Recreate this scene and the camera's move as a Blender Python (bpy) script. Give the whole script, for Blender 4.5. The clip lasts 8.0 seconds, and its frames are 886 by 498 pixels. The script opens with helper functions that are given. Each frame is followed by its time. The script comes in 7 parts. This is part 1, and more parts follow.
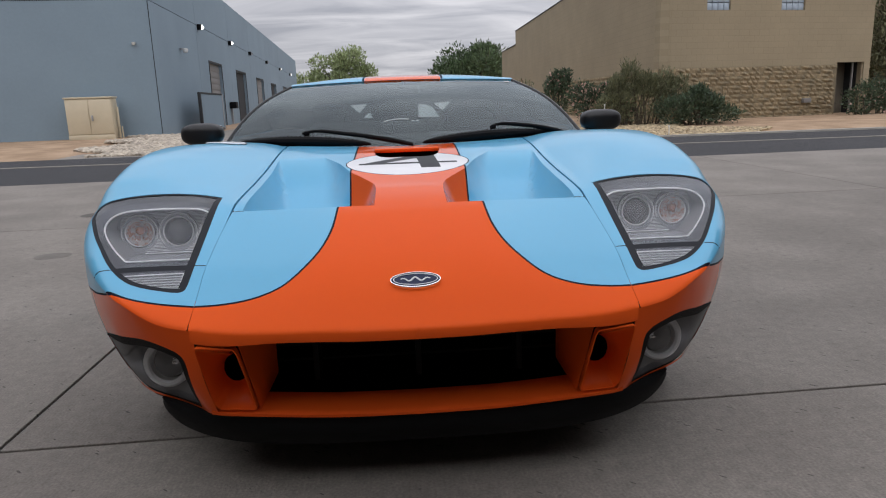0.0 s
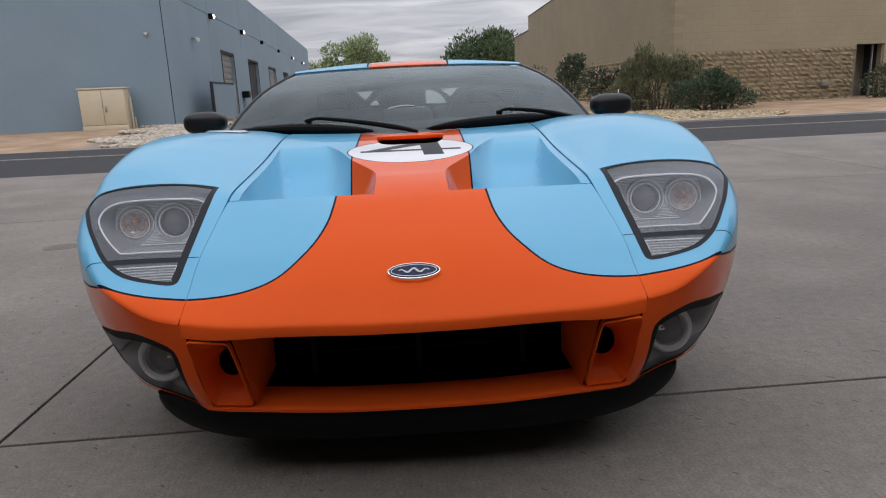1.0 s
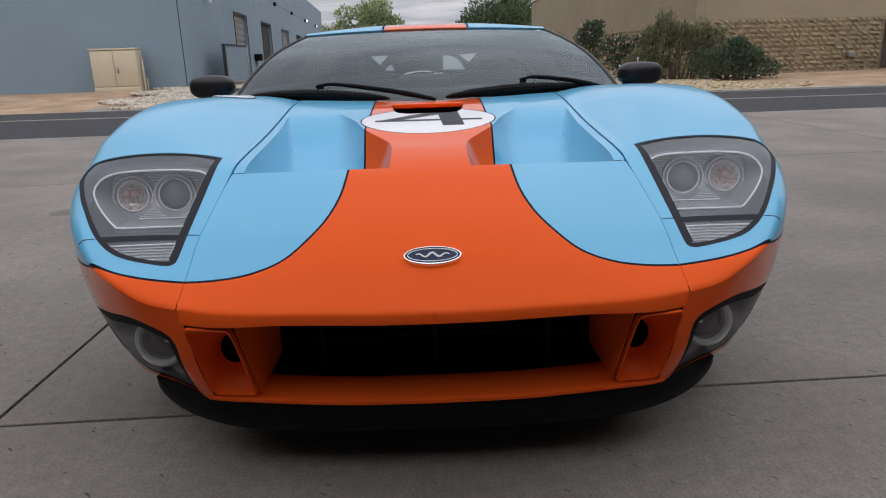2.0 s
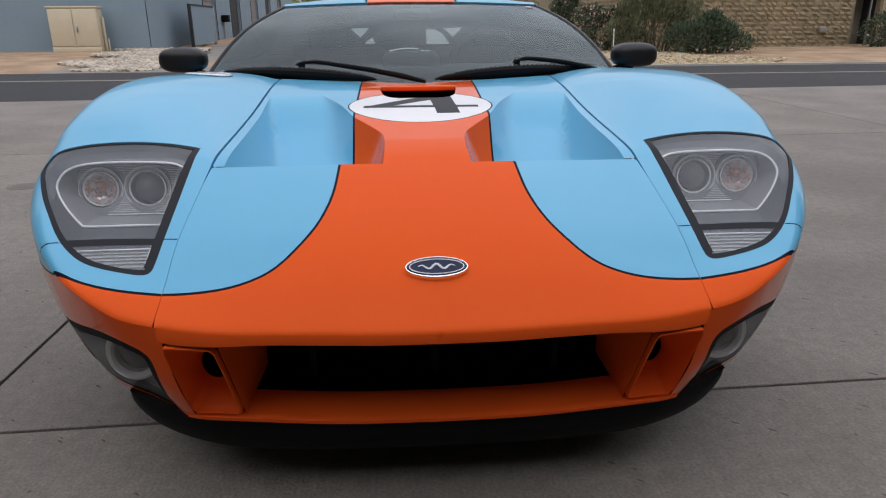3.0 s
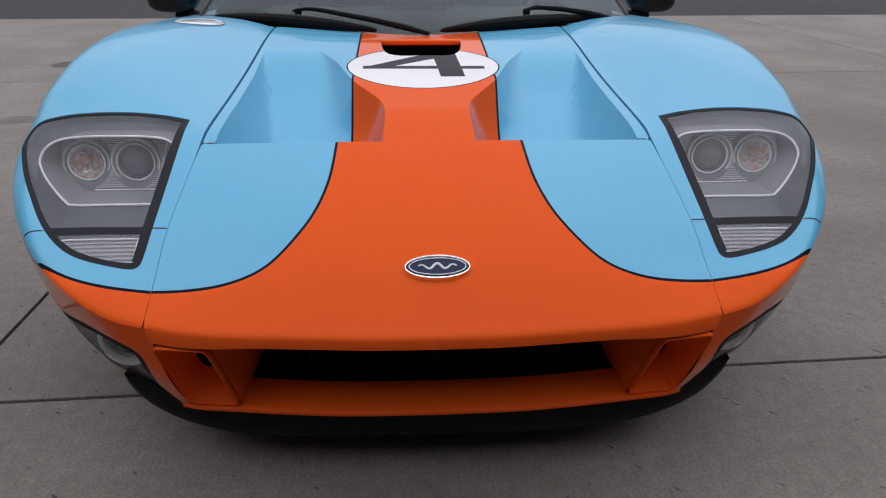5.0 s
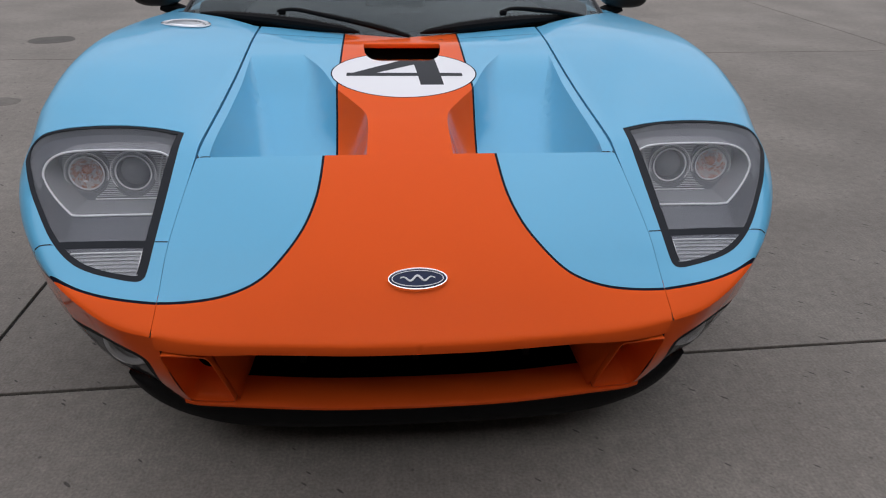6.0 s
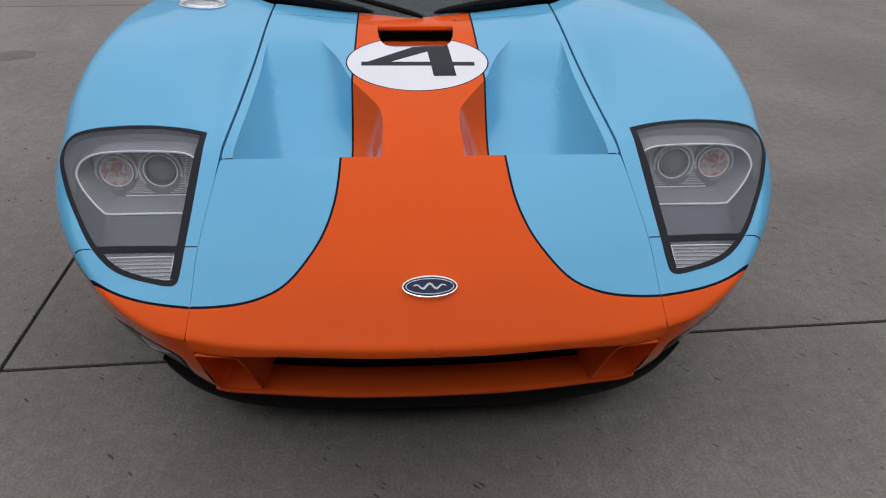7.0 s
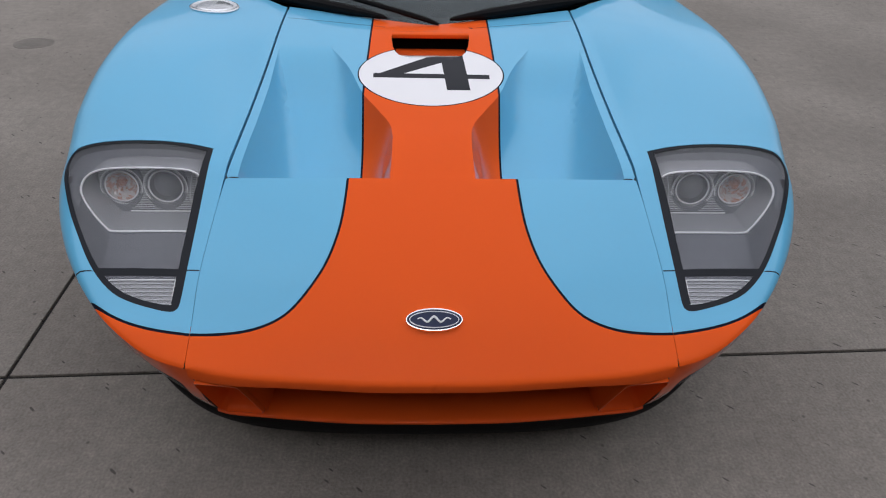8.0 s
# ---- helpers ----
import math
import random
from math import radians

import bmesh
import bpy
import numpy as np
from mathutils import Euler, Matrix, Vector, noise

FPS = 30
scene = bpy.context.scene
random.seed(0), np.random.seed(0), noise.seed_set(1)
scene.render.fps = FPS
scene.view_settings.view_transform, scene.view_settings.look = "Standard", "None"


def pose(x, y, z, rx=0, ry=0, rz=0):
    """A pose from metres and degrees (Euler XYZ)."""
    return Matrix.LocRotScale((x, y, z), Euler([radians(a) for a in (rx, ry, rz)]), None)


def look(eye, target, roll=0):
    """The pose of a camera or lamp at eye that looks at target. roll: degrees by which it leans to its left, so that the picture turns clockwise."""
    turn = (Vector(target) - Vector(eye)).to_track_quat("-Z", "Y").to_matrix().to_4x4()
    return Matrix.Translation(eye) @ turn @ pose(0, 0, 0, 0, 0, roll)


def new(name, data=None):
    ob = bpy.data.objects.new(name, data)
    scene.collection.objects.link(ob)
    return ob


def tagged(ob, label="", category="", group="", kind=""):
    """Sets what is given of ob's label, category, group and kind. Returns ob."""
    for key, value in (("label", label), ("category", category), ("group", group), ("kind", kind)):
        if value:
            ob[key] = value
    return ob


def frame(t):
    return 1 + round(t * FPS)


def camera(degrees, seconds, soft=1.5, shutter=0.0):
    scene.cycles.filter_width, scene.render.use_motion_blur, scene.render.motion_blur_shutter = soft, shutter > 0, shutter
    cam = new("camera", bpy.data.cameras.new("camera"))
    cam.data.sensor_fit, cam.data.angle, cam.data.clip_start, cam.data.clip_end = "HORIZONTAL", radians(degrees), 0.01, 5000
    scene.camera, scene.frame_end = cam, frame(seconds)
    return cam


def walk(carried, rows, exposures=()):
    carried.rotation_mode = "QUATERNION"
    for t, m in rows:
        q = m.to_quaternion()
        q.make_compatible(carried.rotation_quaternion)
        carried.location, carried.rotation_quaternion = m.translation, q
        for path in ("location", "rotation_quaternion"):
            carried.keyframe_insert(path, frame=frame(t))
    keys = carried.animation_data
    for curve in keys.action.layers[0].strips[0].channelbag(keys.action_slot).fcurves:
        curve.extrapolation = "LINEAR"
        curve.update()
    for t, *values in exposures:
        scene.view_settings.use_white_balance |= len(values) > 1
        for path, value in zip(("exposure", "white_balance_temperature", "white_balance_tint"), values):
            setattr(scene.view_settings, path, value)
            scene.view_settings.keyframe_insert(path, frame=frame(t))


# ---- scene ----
cam = camera(66.2, 8.0, soft=1.1)
PATH = [
    (0, (-0.017, -1.35, 0.978), (0.089, 0.602, 0.554), -2.0),
    (0.2, (-0.0059, -1.3523, 0.9787), (0.0953, 0.5995, 0.5543), -1.99),
    (0.5, (0.002, -1.347, 0.971), (0.1, 0.603, 0.538), -2.0),
    (0.7, (0.0089, -1.3328, 0.9724), (0.0973, 0.6145, 0.5250), -2.21),
    (1, (0.019, -1.294, 0.969), (0.083, 0.652, 0.512), -2.6),
    (1.2, (0.0215, -1.2676, 0.9656), (0.0678, 0.6754, 0.4939), -2.53),
    (1.5, (0.025, -1.219, 0.964), (0.034, 0.718, 0.466), -2.0),
    (3, (-0.06, -1.014, 1.016), (0.053, 0.878, 0.377), -0.5),
    (3.2, (-0.0562, -0.9750, 1.0319), (0.0713, 0.9111, 0.3790), -0.21),
    (3.5, (-0.054, -0.939, 1.048), (0.1, 0.935, 0.365), -0.2),
    (3.7, (-0.0515, -0.9233, 1.0567), (0.1190, 0.9377, 0.3444), -0.01),
    (4, (-0.053, -0.911, 1.069), (0.119, 0.93, 0.305), 0.0),
    (4.2, (-0.0597, -0.9034, 1.0615), (0.0995, 0.9309, 0.2805), -0.09),
    (4.5, (-0.066, -0.894, 1.069), (0.05, 0.921, 0.237), -0.4),
    (4.7, (-0.059, -0.893, 1.089), (0.035, 0.916, 0.242), 0.4),
    (5.8, (-0.049, -0.971, 1.243), (0.1, 0.807, 0.339), 0.4),
    (6, (-0.053, -0.977, 1.267), (0.101, 0.78, 0.324), 1.0),
    (6.2, (-0.0513, -0.9854, 1.2868), (0.0903, 0.7586, 0.3179), 1.84),
    (6.5, (-0.054, -0.986, 1.338), (0.086, 0.704, 0.278), 0.2),
    (6.7, (-0.0529, -0.9822, 1.3878), (0.0767, 0.6886, 0.2962), 0.53),
    (7, (-0.055, -0.972, 1.458), (0.061, 0.682, 0.339), 1.0),
    (7.2, (-0.0498, -0.9643, 1.4839), (0.0549, 0.6904, 0.3654), 1.35),
    (7.5, (-0.041, -0.934, 1.508), (0.053, 0.717, 0.382), 1.5),
    (7.7, (-0.0333, -0.9142, 1.5152), (0.0340, 0.7381, 0.3904), 0.68),
    (8, (-0.027, -0.879, 1.522), (0.036, 0.747, 0.359), 1.4),
]
EXPOSED = [(0, 0.0), (4.5, 0.0), (6.5, -0.16), (8, -0.13)]
walk(cam, [(t, look(eye, target, roll)) for t, eye, target, roll in PATH], exposures=EXPOSED)


# ---- world and light ----
world = bpy.data.worlds.new("world")
scene.world = world
world.use_nodes = True
SUN_UP, SUN_TURN = radians(48), radians(200)


def overcast():
    nt = world.node_tree
    nt.nodes.clear()
    out = nt.nodes.new("ShaderNodeOutputWorld")
    bg = nt.nodes.new("ShaderNodeBackground")
    bg.inputs["Strength"].default_value = 1.0
    sky = nt.nodes.new("ShaderNodeTexSky")
    sky.sky_type = "NISHITA"
    sky.sun_disc = False
    sky.sun_elevation, sky.sun_rotation = SUN_UP, SUN_TURN
    dim = nt.nodes.new("ShaderNodeVectorMath")
    dim.operation = "SCALE"
    dim.inputs["Scale"].default_value = 0.1
    co = nt.nodes.new("ShaderNodeTexCoord")
    sep = nt.nodes.new("ShaderNodeSeparateXYZ")
    nt.links.new(co.outputs["Generated"], sep.inputs[0])
    up = nt.nodes.new("ShaderNodeMath")
    up.operation = "ADD"
    up.inputs[1].default_value = 0.12
    nt.links.new(sep.outputs["Z"], up.inputs[0])
    dv = nt.nodes.new("ShaderNodeVectorMath")
    dv.operation = "DIVIDE"
    comb = nt.nodes.new("ShaderNodeCombineXYZ")
    for k in range(3):
        nt.links.new(up.outputs[0], comb.inputs[k])
    nt.links.new(co.outputs["Generated"], dv.inputs[0])
    nt.links.new(comb.outputs[0], dv.inputs[1])
    mp = nt.nodes.new("ShaderNodeMapping")
    mp.inputs["Scale"].default_value = (0.6, 1.15, 0.0)
    mp.inputs["Rotation"].default_value = (0, 0, 0.25)
    nt.links.new(dv.outputs[0], mp.inputs["Vector"])
    nz = nt.nodes.new("ShaderNodeTexNoise")
    nz.inputs["Scale"].default_value = 1.9
    nz.inputs["Detail"].default_value = 7
    nz.inputs["Roughness"].default_value = 0.55
    nz.inputs["Distortion"].default_value = 0.6
    nt.links.new(mp.outputs[0], nz.inputs["Vector"])
    ramp = nt.nodes.new("ShaderNodeValToRGB")
    ramp.color_ramp.elements[0].position, ramp.color_ramp.elements[0].color = 0.33, (CLOUD * 0.74, CLOUD * 0.755, CLOUD * 0.85, 1)
    ramp.color_ramp.elements[1].position, ramp.color_ramp.elements[1].color = 0.66, (CLOUD * 1.29, CLOUD * 1.28, CLOUD * 1.36, 1)
    nt.links.new(nz.outputs["Fac"], ramp.inputs[0])
    mix = nt.nodes.new("ShaderNodeMix")
    mix.data_type = "RGBA"
    mix.inputs[0].default_value = 0.9
    nt.links.new(sky.outputs[0], dim.inputs[0])
    nt.links.new(dim.outputs[0], mix.inputs[6])
    nt.links.new(ramp.outputs[0], mix.inputs[7])
    # an overcast sky is about twice as bright overhead as at the horizon
    rise = nt.nodes.new("ShaderNodeMapRange")
    rise.inputs["To Min"].default_value, rise.inputs["To Max"].default_value = 0.37, 1.0
    nt.links.new(sep.outputs["Z"], rise.inputs["Value"])
    lit = nt.nodes.new("ShaderNodeVectorMath")
    lit.operation = "SCALE"
    nt.links.new(mix.outputs[2], lit.inputs[0])
    # the cloud is thinner, and so brighter, towards the hidden sun
    side = nt.nodes.new("ShaderNodeVectorMath")
    side.operation = "DOT_PRODUCT"
    side.inputs[1].default_value = (0.75, -0.66, 0.0)
    nt.links.new(co.outputs["Generated"], side.inputs[0])
    thin = nt.nodes.new("ShaderNodeMath")
    thin.operation = "MULTIPLY_ADD"
    thin.inputs[1].default_value, thin.inputs[2].default_value = 0.28, 1.035
    nt.links.new(side.outputs["Value"], thin.inputs[0])
    both = nt.nodes.new("ShaderNodeMath")
    both.operation = "MULTIPLY"
    nt.links.new(rise.outputs[0], both.inputs[0])
    nt.links.new(thin.outputs[0], both.inputs[1])
    nt.links.new(both.outputs[0], lit.inputs["Scale"])
    nt.links.new(lit.outputs[0], bg.inputs["Color"])
    nt.links.new(bg.outputs[0], out.inputs[0])


CLOUD = 1.60
overcast()
sun = new("sun", bpy.data.lights.new("sun", "SUN"))
sun.data.energy, sun.data.angle, sun.data.color = 0.35, radians(40), (1, 0.97, 0.93)
sun.matrix_world = look((0, 0, 30), Vector((0, 0, 30)) - Vector((math.sin(SUN_TURN) * math.cos(SUN_UP), math.cos(SUN_TURN) * math.cos(SUN_UP), math.sin(SUN_UP))))


# ---- materials ----
def material(name, color, rough=0.5, metal=0.0, coat=0.0, vary=0.08, scale=6.0, fine=0.0, fine_scale=80.0, bump=0.0, bump_scale=60.0, second=None, random_piece=0.0, stretch=(1, 1, 1), spec=0.5, patch=0.0, patch_scale=0.6):
    """A surface with two scales of colour variation and relief."""
    m = bpy.data.materials.new(name)
    m.use_nodes = True
    nt = m.node_tree
    b = nt.nodes["Principled BSDF"]
    b.inputs["Roughness"].default_value = rough
    b.inputs["Metallic"].default_value = metal
    b.inputs["Specular IOR Level"].default_value = spec
    b.inputs["Coat Weight"].default_value = coat
    b.inputs["Coat Roughness"].default_value = 0.04
    co = nt.nodes.new("ShaderNodeTexCoord")
    mp = nt.nodes.new("ShaderNodeMapping")
    mp.inputs["Scale"].default_value = stretch
    nt.links.new(co.outputs["Object"], mp.inputs["Vector"])

    def noise_node(sc, detail=5):
        n = nt.nodes.new("ShaderNodeTexNoise")
        n.inputs["Scale"].default_value = sc
        n.inputs["Detail"].default_value = detail
        nt.links.new(mp.outputs[0], n.inputs["Vector"])
        return n

    def value_of(src, amount):
        r = nt.nodes.new("ShaderNodeMapRange")
        r.inputs["From Min"].default_value, r.inputs["From Max"].default_value = 0.25, 0.75
        r.inputs["To Min"].default_value, r.inputs["To Max"].default_value = 1 - amount, 1 + amount
        nt.links.new(src, r.inputs["Value"])
        return r.outputs[0]

    def times(col, val):
        v = nt.nodes.new("ShaderNodeVectorMath")
        v.operation = "SCALE"
        nt.links.new(col, v.inputs[0])
        nt.links.new(val, v.inputs["Scale"])
        return v.outputs[0]

    rgb = nt.nodes.new("ShaderNodeMix")
    rgb.data_type = "RGBA"
    rgb.inputs[6].default_value = (*color, 1)
    rgb.inputs[7].default_value = (*(second or color), 1)
    big = noise_node(scale)
    sharp = nt.nodes.new("ShaderNodeMapRange")
    sharp.inputs["From Min"].default_value, sharp.inputs["From Max"].default_value = 0.42, 0.62
    nt.links.new(big.outputs["Fac"], sharp.inputs["Value"])
    nt.links.new(sharp.outputs[0], rgb.inputs[0])
    col = times(rgb.outputs[2], value_of(big.outputs["Fac"], vary)) if vary else rgb.outputs[2]
    if fine:
        col = times(col, value_of(noise_node(fine_scale, 3).outputs["Fac"], fine))
    if patch:
        col = times(col, value_of(noise_node(patch_scale, 4).outputs["Fac"], patch))
    if random_piece:
        info = nt.nodes.new("ShaderNodeObjectInfo")
        r = nt.nodes.new("ShaderNodeMapRange")
        r.inputs["To Min"].default_value, r.inputs["To Max"].default_value = 1 - random_piece, 1 + random_piece
        nt.links.new(info.outputs["Random"], r.inputs["Value"])
        col = times(col, r.outputs[0])
    nt.links.new(col, b.inputs["Base Color"])
    if bump:
        bp = nt.nodes.new("ShaderNodeBump")
        bp.inputs["Strength"].default_value = min(1.0, bump)
        bp.inputs["Distance"].default_value = 0.01
        nt.links.new(noise_node(bump_scale, 6).outputs["Fac"], bp.inputs["Height"])
        nt.links.new(bp.outputs[0], b.inputs["Normal"])
    return m


def island_vary(m, amount):
    """Each loose piece of a joined mesh takes its own brightness."""
    nt = m.node_tree
    b = nt.nodes["Principled BSDF"]
    src = b.inputs["Base Color"].links[0].from_socket
    g = nt.nodes.new("ShaderNodeNewGeometry")
    r = nt.nodes.new("ShaderNodeMapRange")
    r.inputs["To Min"].default_value, r.inputs["To Max"].default_value = 1 - amount, 1 + amount
    v = nt.nodes.new("ShaderNodeVectorMath")
    v.operation = "SCALE"
    nt.links.new(g.outputs["Random Per Island"], r.inputs["Value"])
    nt.links.new(src, v.inputs[0])
    nt.links.new(r.outputs[0], v.inputs["Scale"])
    nt.links.new(v.outputs[0], b.inputs["Base Color"])
    return m


def glass(name, tint, rough=0.02, ior=1.5, shine=(1, 1, 1), bright_film=0.0, gloss=1.0):
    """A thin pane: tinted clear, with a mirror that grows towards grazing sight."""
    m = bpy.data.materials.new(name)
    m.use_nodes = True
    nt = m.node_tree
    nt.nodes.clear()
    out = nt.nodes.new("ShaderNodeOutputMaterial")
    tr = nt.nodes.new("ShaderNodeBsdfTransparent")
    tr.inputs[0].default_value = (*tint, 1)
    gl = nt.nodes.new("ShaderNodeBsdfGlossy")
    gl.inputs["Roughness"].default_value = rough
    gl.inputs["Color"].default_value = (*shine, 1)
    body = tr.outputs[0]
    # translucent film added so the pane looks bright from inside the cabin
    if bright_film:
        film = nt.nodes.new("ShaderNodeBsdfTranslucent")
        film.inputs[0].default_value = (0.22, 0.25, 0.255, 1)
        dm = nt.nodes.new("ShaderNodeMixShader")
        dm.inputs[0].default_value = bright_film
        nt.links.new(tr.outputs[0], dm.inputs[1])
        nt.links.new(film.outputs[0], dm.inputs[2])
        body = dm.outputs[0]
    lw = nt.nodes.new("ShaderNodeLayerWeight")
    lw.inputs["Blend"].default_value = 0.5
    pw = nt.nodes.new("ShaderNodeMath")
    pw.operation = "POWER"
    pw.inputs[1].default_value = 5.0
    nt.links.new(lw.outputs["Facing"], pw.inputs[0])
    f0 = ((ior - 1) / (ior + 1)) ** 2
    fr = nt.nodes.new("ShaderNodeMath")
    fr.operation = "MULTIPLY_ADD"
    fr.inputs[1].default_value, fr.inputs[2].default_value = (1 - f0) * gloss, f0
    nt.links.new(pw.outputs[0], fr.inputs[0])
    mx = nt.nodes.new("ShaderNodeMixShader")
    nt.links.new(fr.outputs[0], mx.inputs[0])
    nt.links.new(body, mx.inputs[1])
    nt.links.new(gl.outputs[0], mx.inputs[2])
    nt.links.new(mx.outputs[0], out.inputs[0])
    return m


def glowing(name, color, strength):
    m = bpy.data.materials.new(name)
    m.use_nodes = True
    b = m.node_tree.nodes["Principled BSDF"]
    b.inputs["Base Color"].default_value = (0.8, 0.8, 0.8, 1)
    b.inputs["Emission Color"].default_value = (*color, 1)
    b.inputs["Emission Strength"].default_value = strength
    return m


def grazing_gloss(m, low, high):
    """A clear coat whose gloss grows on faces seen edge-on."""
    nt = m.node_tree
    lw = nt.nodes.new("ShaderNodeLayerWeight")
    lw.inputs["Blend"].default_value = 0.5
    r = nt.nodes.new("ShaderNodeMapRange")
    r.inputs["From Min"].default_value, r.inputs["From Max"].default_value = 0.60, 0.80
    r.inputs["To Min"].default_value, r.inputs["To Max"].default_value = low, high
    nt.links.new(lw.outputs["Facing"], r.inputs["Value"])
    nt.links.new(r.outputs[0], nt.nodes["Principled BSDF"].inputs["Coat Weight"])


BLUE = material("blue_paint", (0.130, 0.450, 0.688), 0.45, 0.0, 0.7, 0.015, 2.0, spec=0.1)
ORANGE = material("orange_paint", (0.805, 0.106, 0.015), 0.45, 0.0, 0.06, 0.02, 2.0, spec=0.04)
grazing_gloss(ORANGE, 0.06, 1.0)
PIN = material("pinstripe", (0.004, 0.006, 0.016), 0.6, 0, 0.0, 0.0, spec=0.08)
WHITE = material("white_decal", (0.82, 0.82, 0.84), 0.4, 0, 0.8, 0.01, 3.0)
DIGIT = material("black_decal", (0.014, 0.016, 0.021), 0.45, 0, 0.05, 0.02, 3.0, spec=0.15)
BLACK = material("black_plastic", (0.003, 0.003, 0.0035), 0.65, 0, 0, 0.1, 20, bump=0.15, bump_scale=400, spec=0.15)
LAMPEDGE = material("lamp_border", (0.018, 0.020, 0.025), 0.5, 0, 0, 0.08, 12, spec=0.12)
GLOSSBLACK = material("gloss_black", (0.005, 0.005, 0.006), 0.3, 0, 0.2, 0.05, 10, spec=0.3)
# near-black: shade inside the intake, inlet and ducts is put into this colour
DARK = material("black_cavity_shade", (0.002, 0.002, 0.002), 0.95, 0, 0, 0.1, 10, spec=0.05)
RUBBER = material("rubber", (0.015, 0.015, 0.016), 0.75, 0, 0, 0.1, 15, bump=0.2, bump_scale=200)
SEAL = material("panel_gap_rubber", (0.006, 0.008, 0.012), 0.85, 0, 0, 0.0)
CHROME = material("chrome", (0.85, 0.86, 0.88), 0.08, 1.0, 0, 0.0)
POLISHED = material("polished_cap", (0.72, 0.74, 0.76), 0.22, 0.95, 0, 0.05, 20)
SATIN = material("satin_silver", (0.66, 0.67, 0.69), 0.3, 0.35, 0, 0.05, 30)
LAMPGREY = material("lamp_reflector", (0.32, 0.325, 0.34), 0.25, 0.3, 0, 0.05, 20)
LAMPDARK = material("lamp_housing", (0.052, 0.056, 0.068), 0.38, 0.0, 0.1, 0.08, 14)
AMBER = material("amber_bulb", (0.55, 0.22, 0.12), 0.25, 0.2, 0.6, 0.2, 60)
BADGE = material("badge_blue", (0.008, 0.016, 0.055), 0.4, 0, 0.15, 0.05, 20, spec=0.2)
ALLOY = material("alloy", (0.62, 0.62, 0.63), 0.28, 1.0, 0, 0.05, 20)
CABIN = material("cabin_trim", (0.012, 0.012, 0.013), 0.8, 0, 0, 0.15, 18, bump=0.2, bump_scale=250)
WINDSCREEN = glass("windscreen_glass", (0.70, 0.76, 0.745), 0.0, ior=1.70, shine=(0.86, 0.97, 1.0))
REARGLASS = glass("rear_glass", (0.55, 0.60, 0.60), ior=1.06, bright_film=0.8, gloss=0.05)
SIDEGLASS = glass("side_glass", (0.03, 0.033, 0.033), ior=1.3, gloss=0.5)
LENS = glass("lamp_lens", (0.95, 0.95, 0.96), 0.0, 1.66, shine=(0.93, 0.96, 1.0))
SMOKED = glass("smoked_lens", (0.76, 0.76, 0.77), 0.06, gloss=0.35)


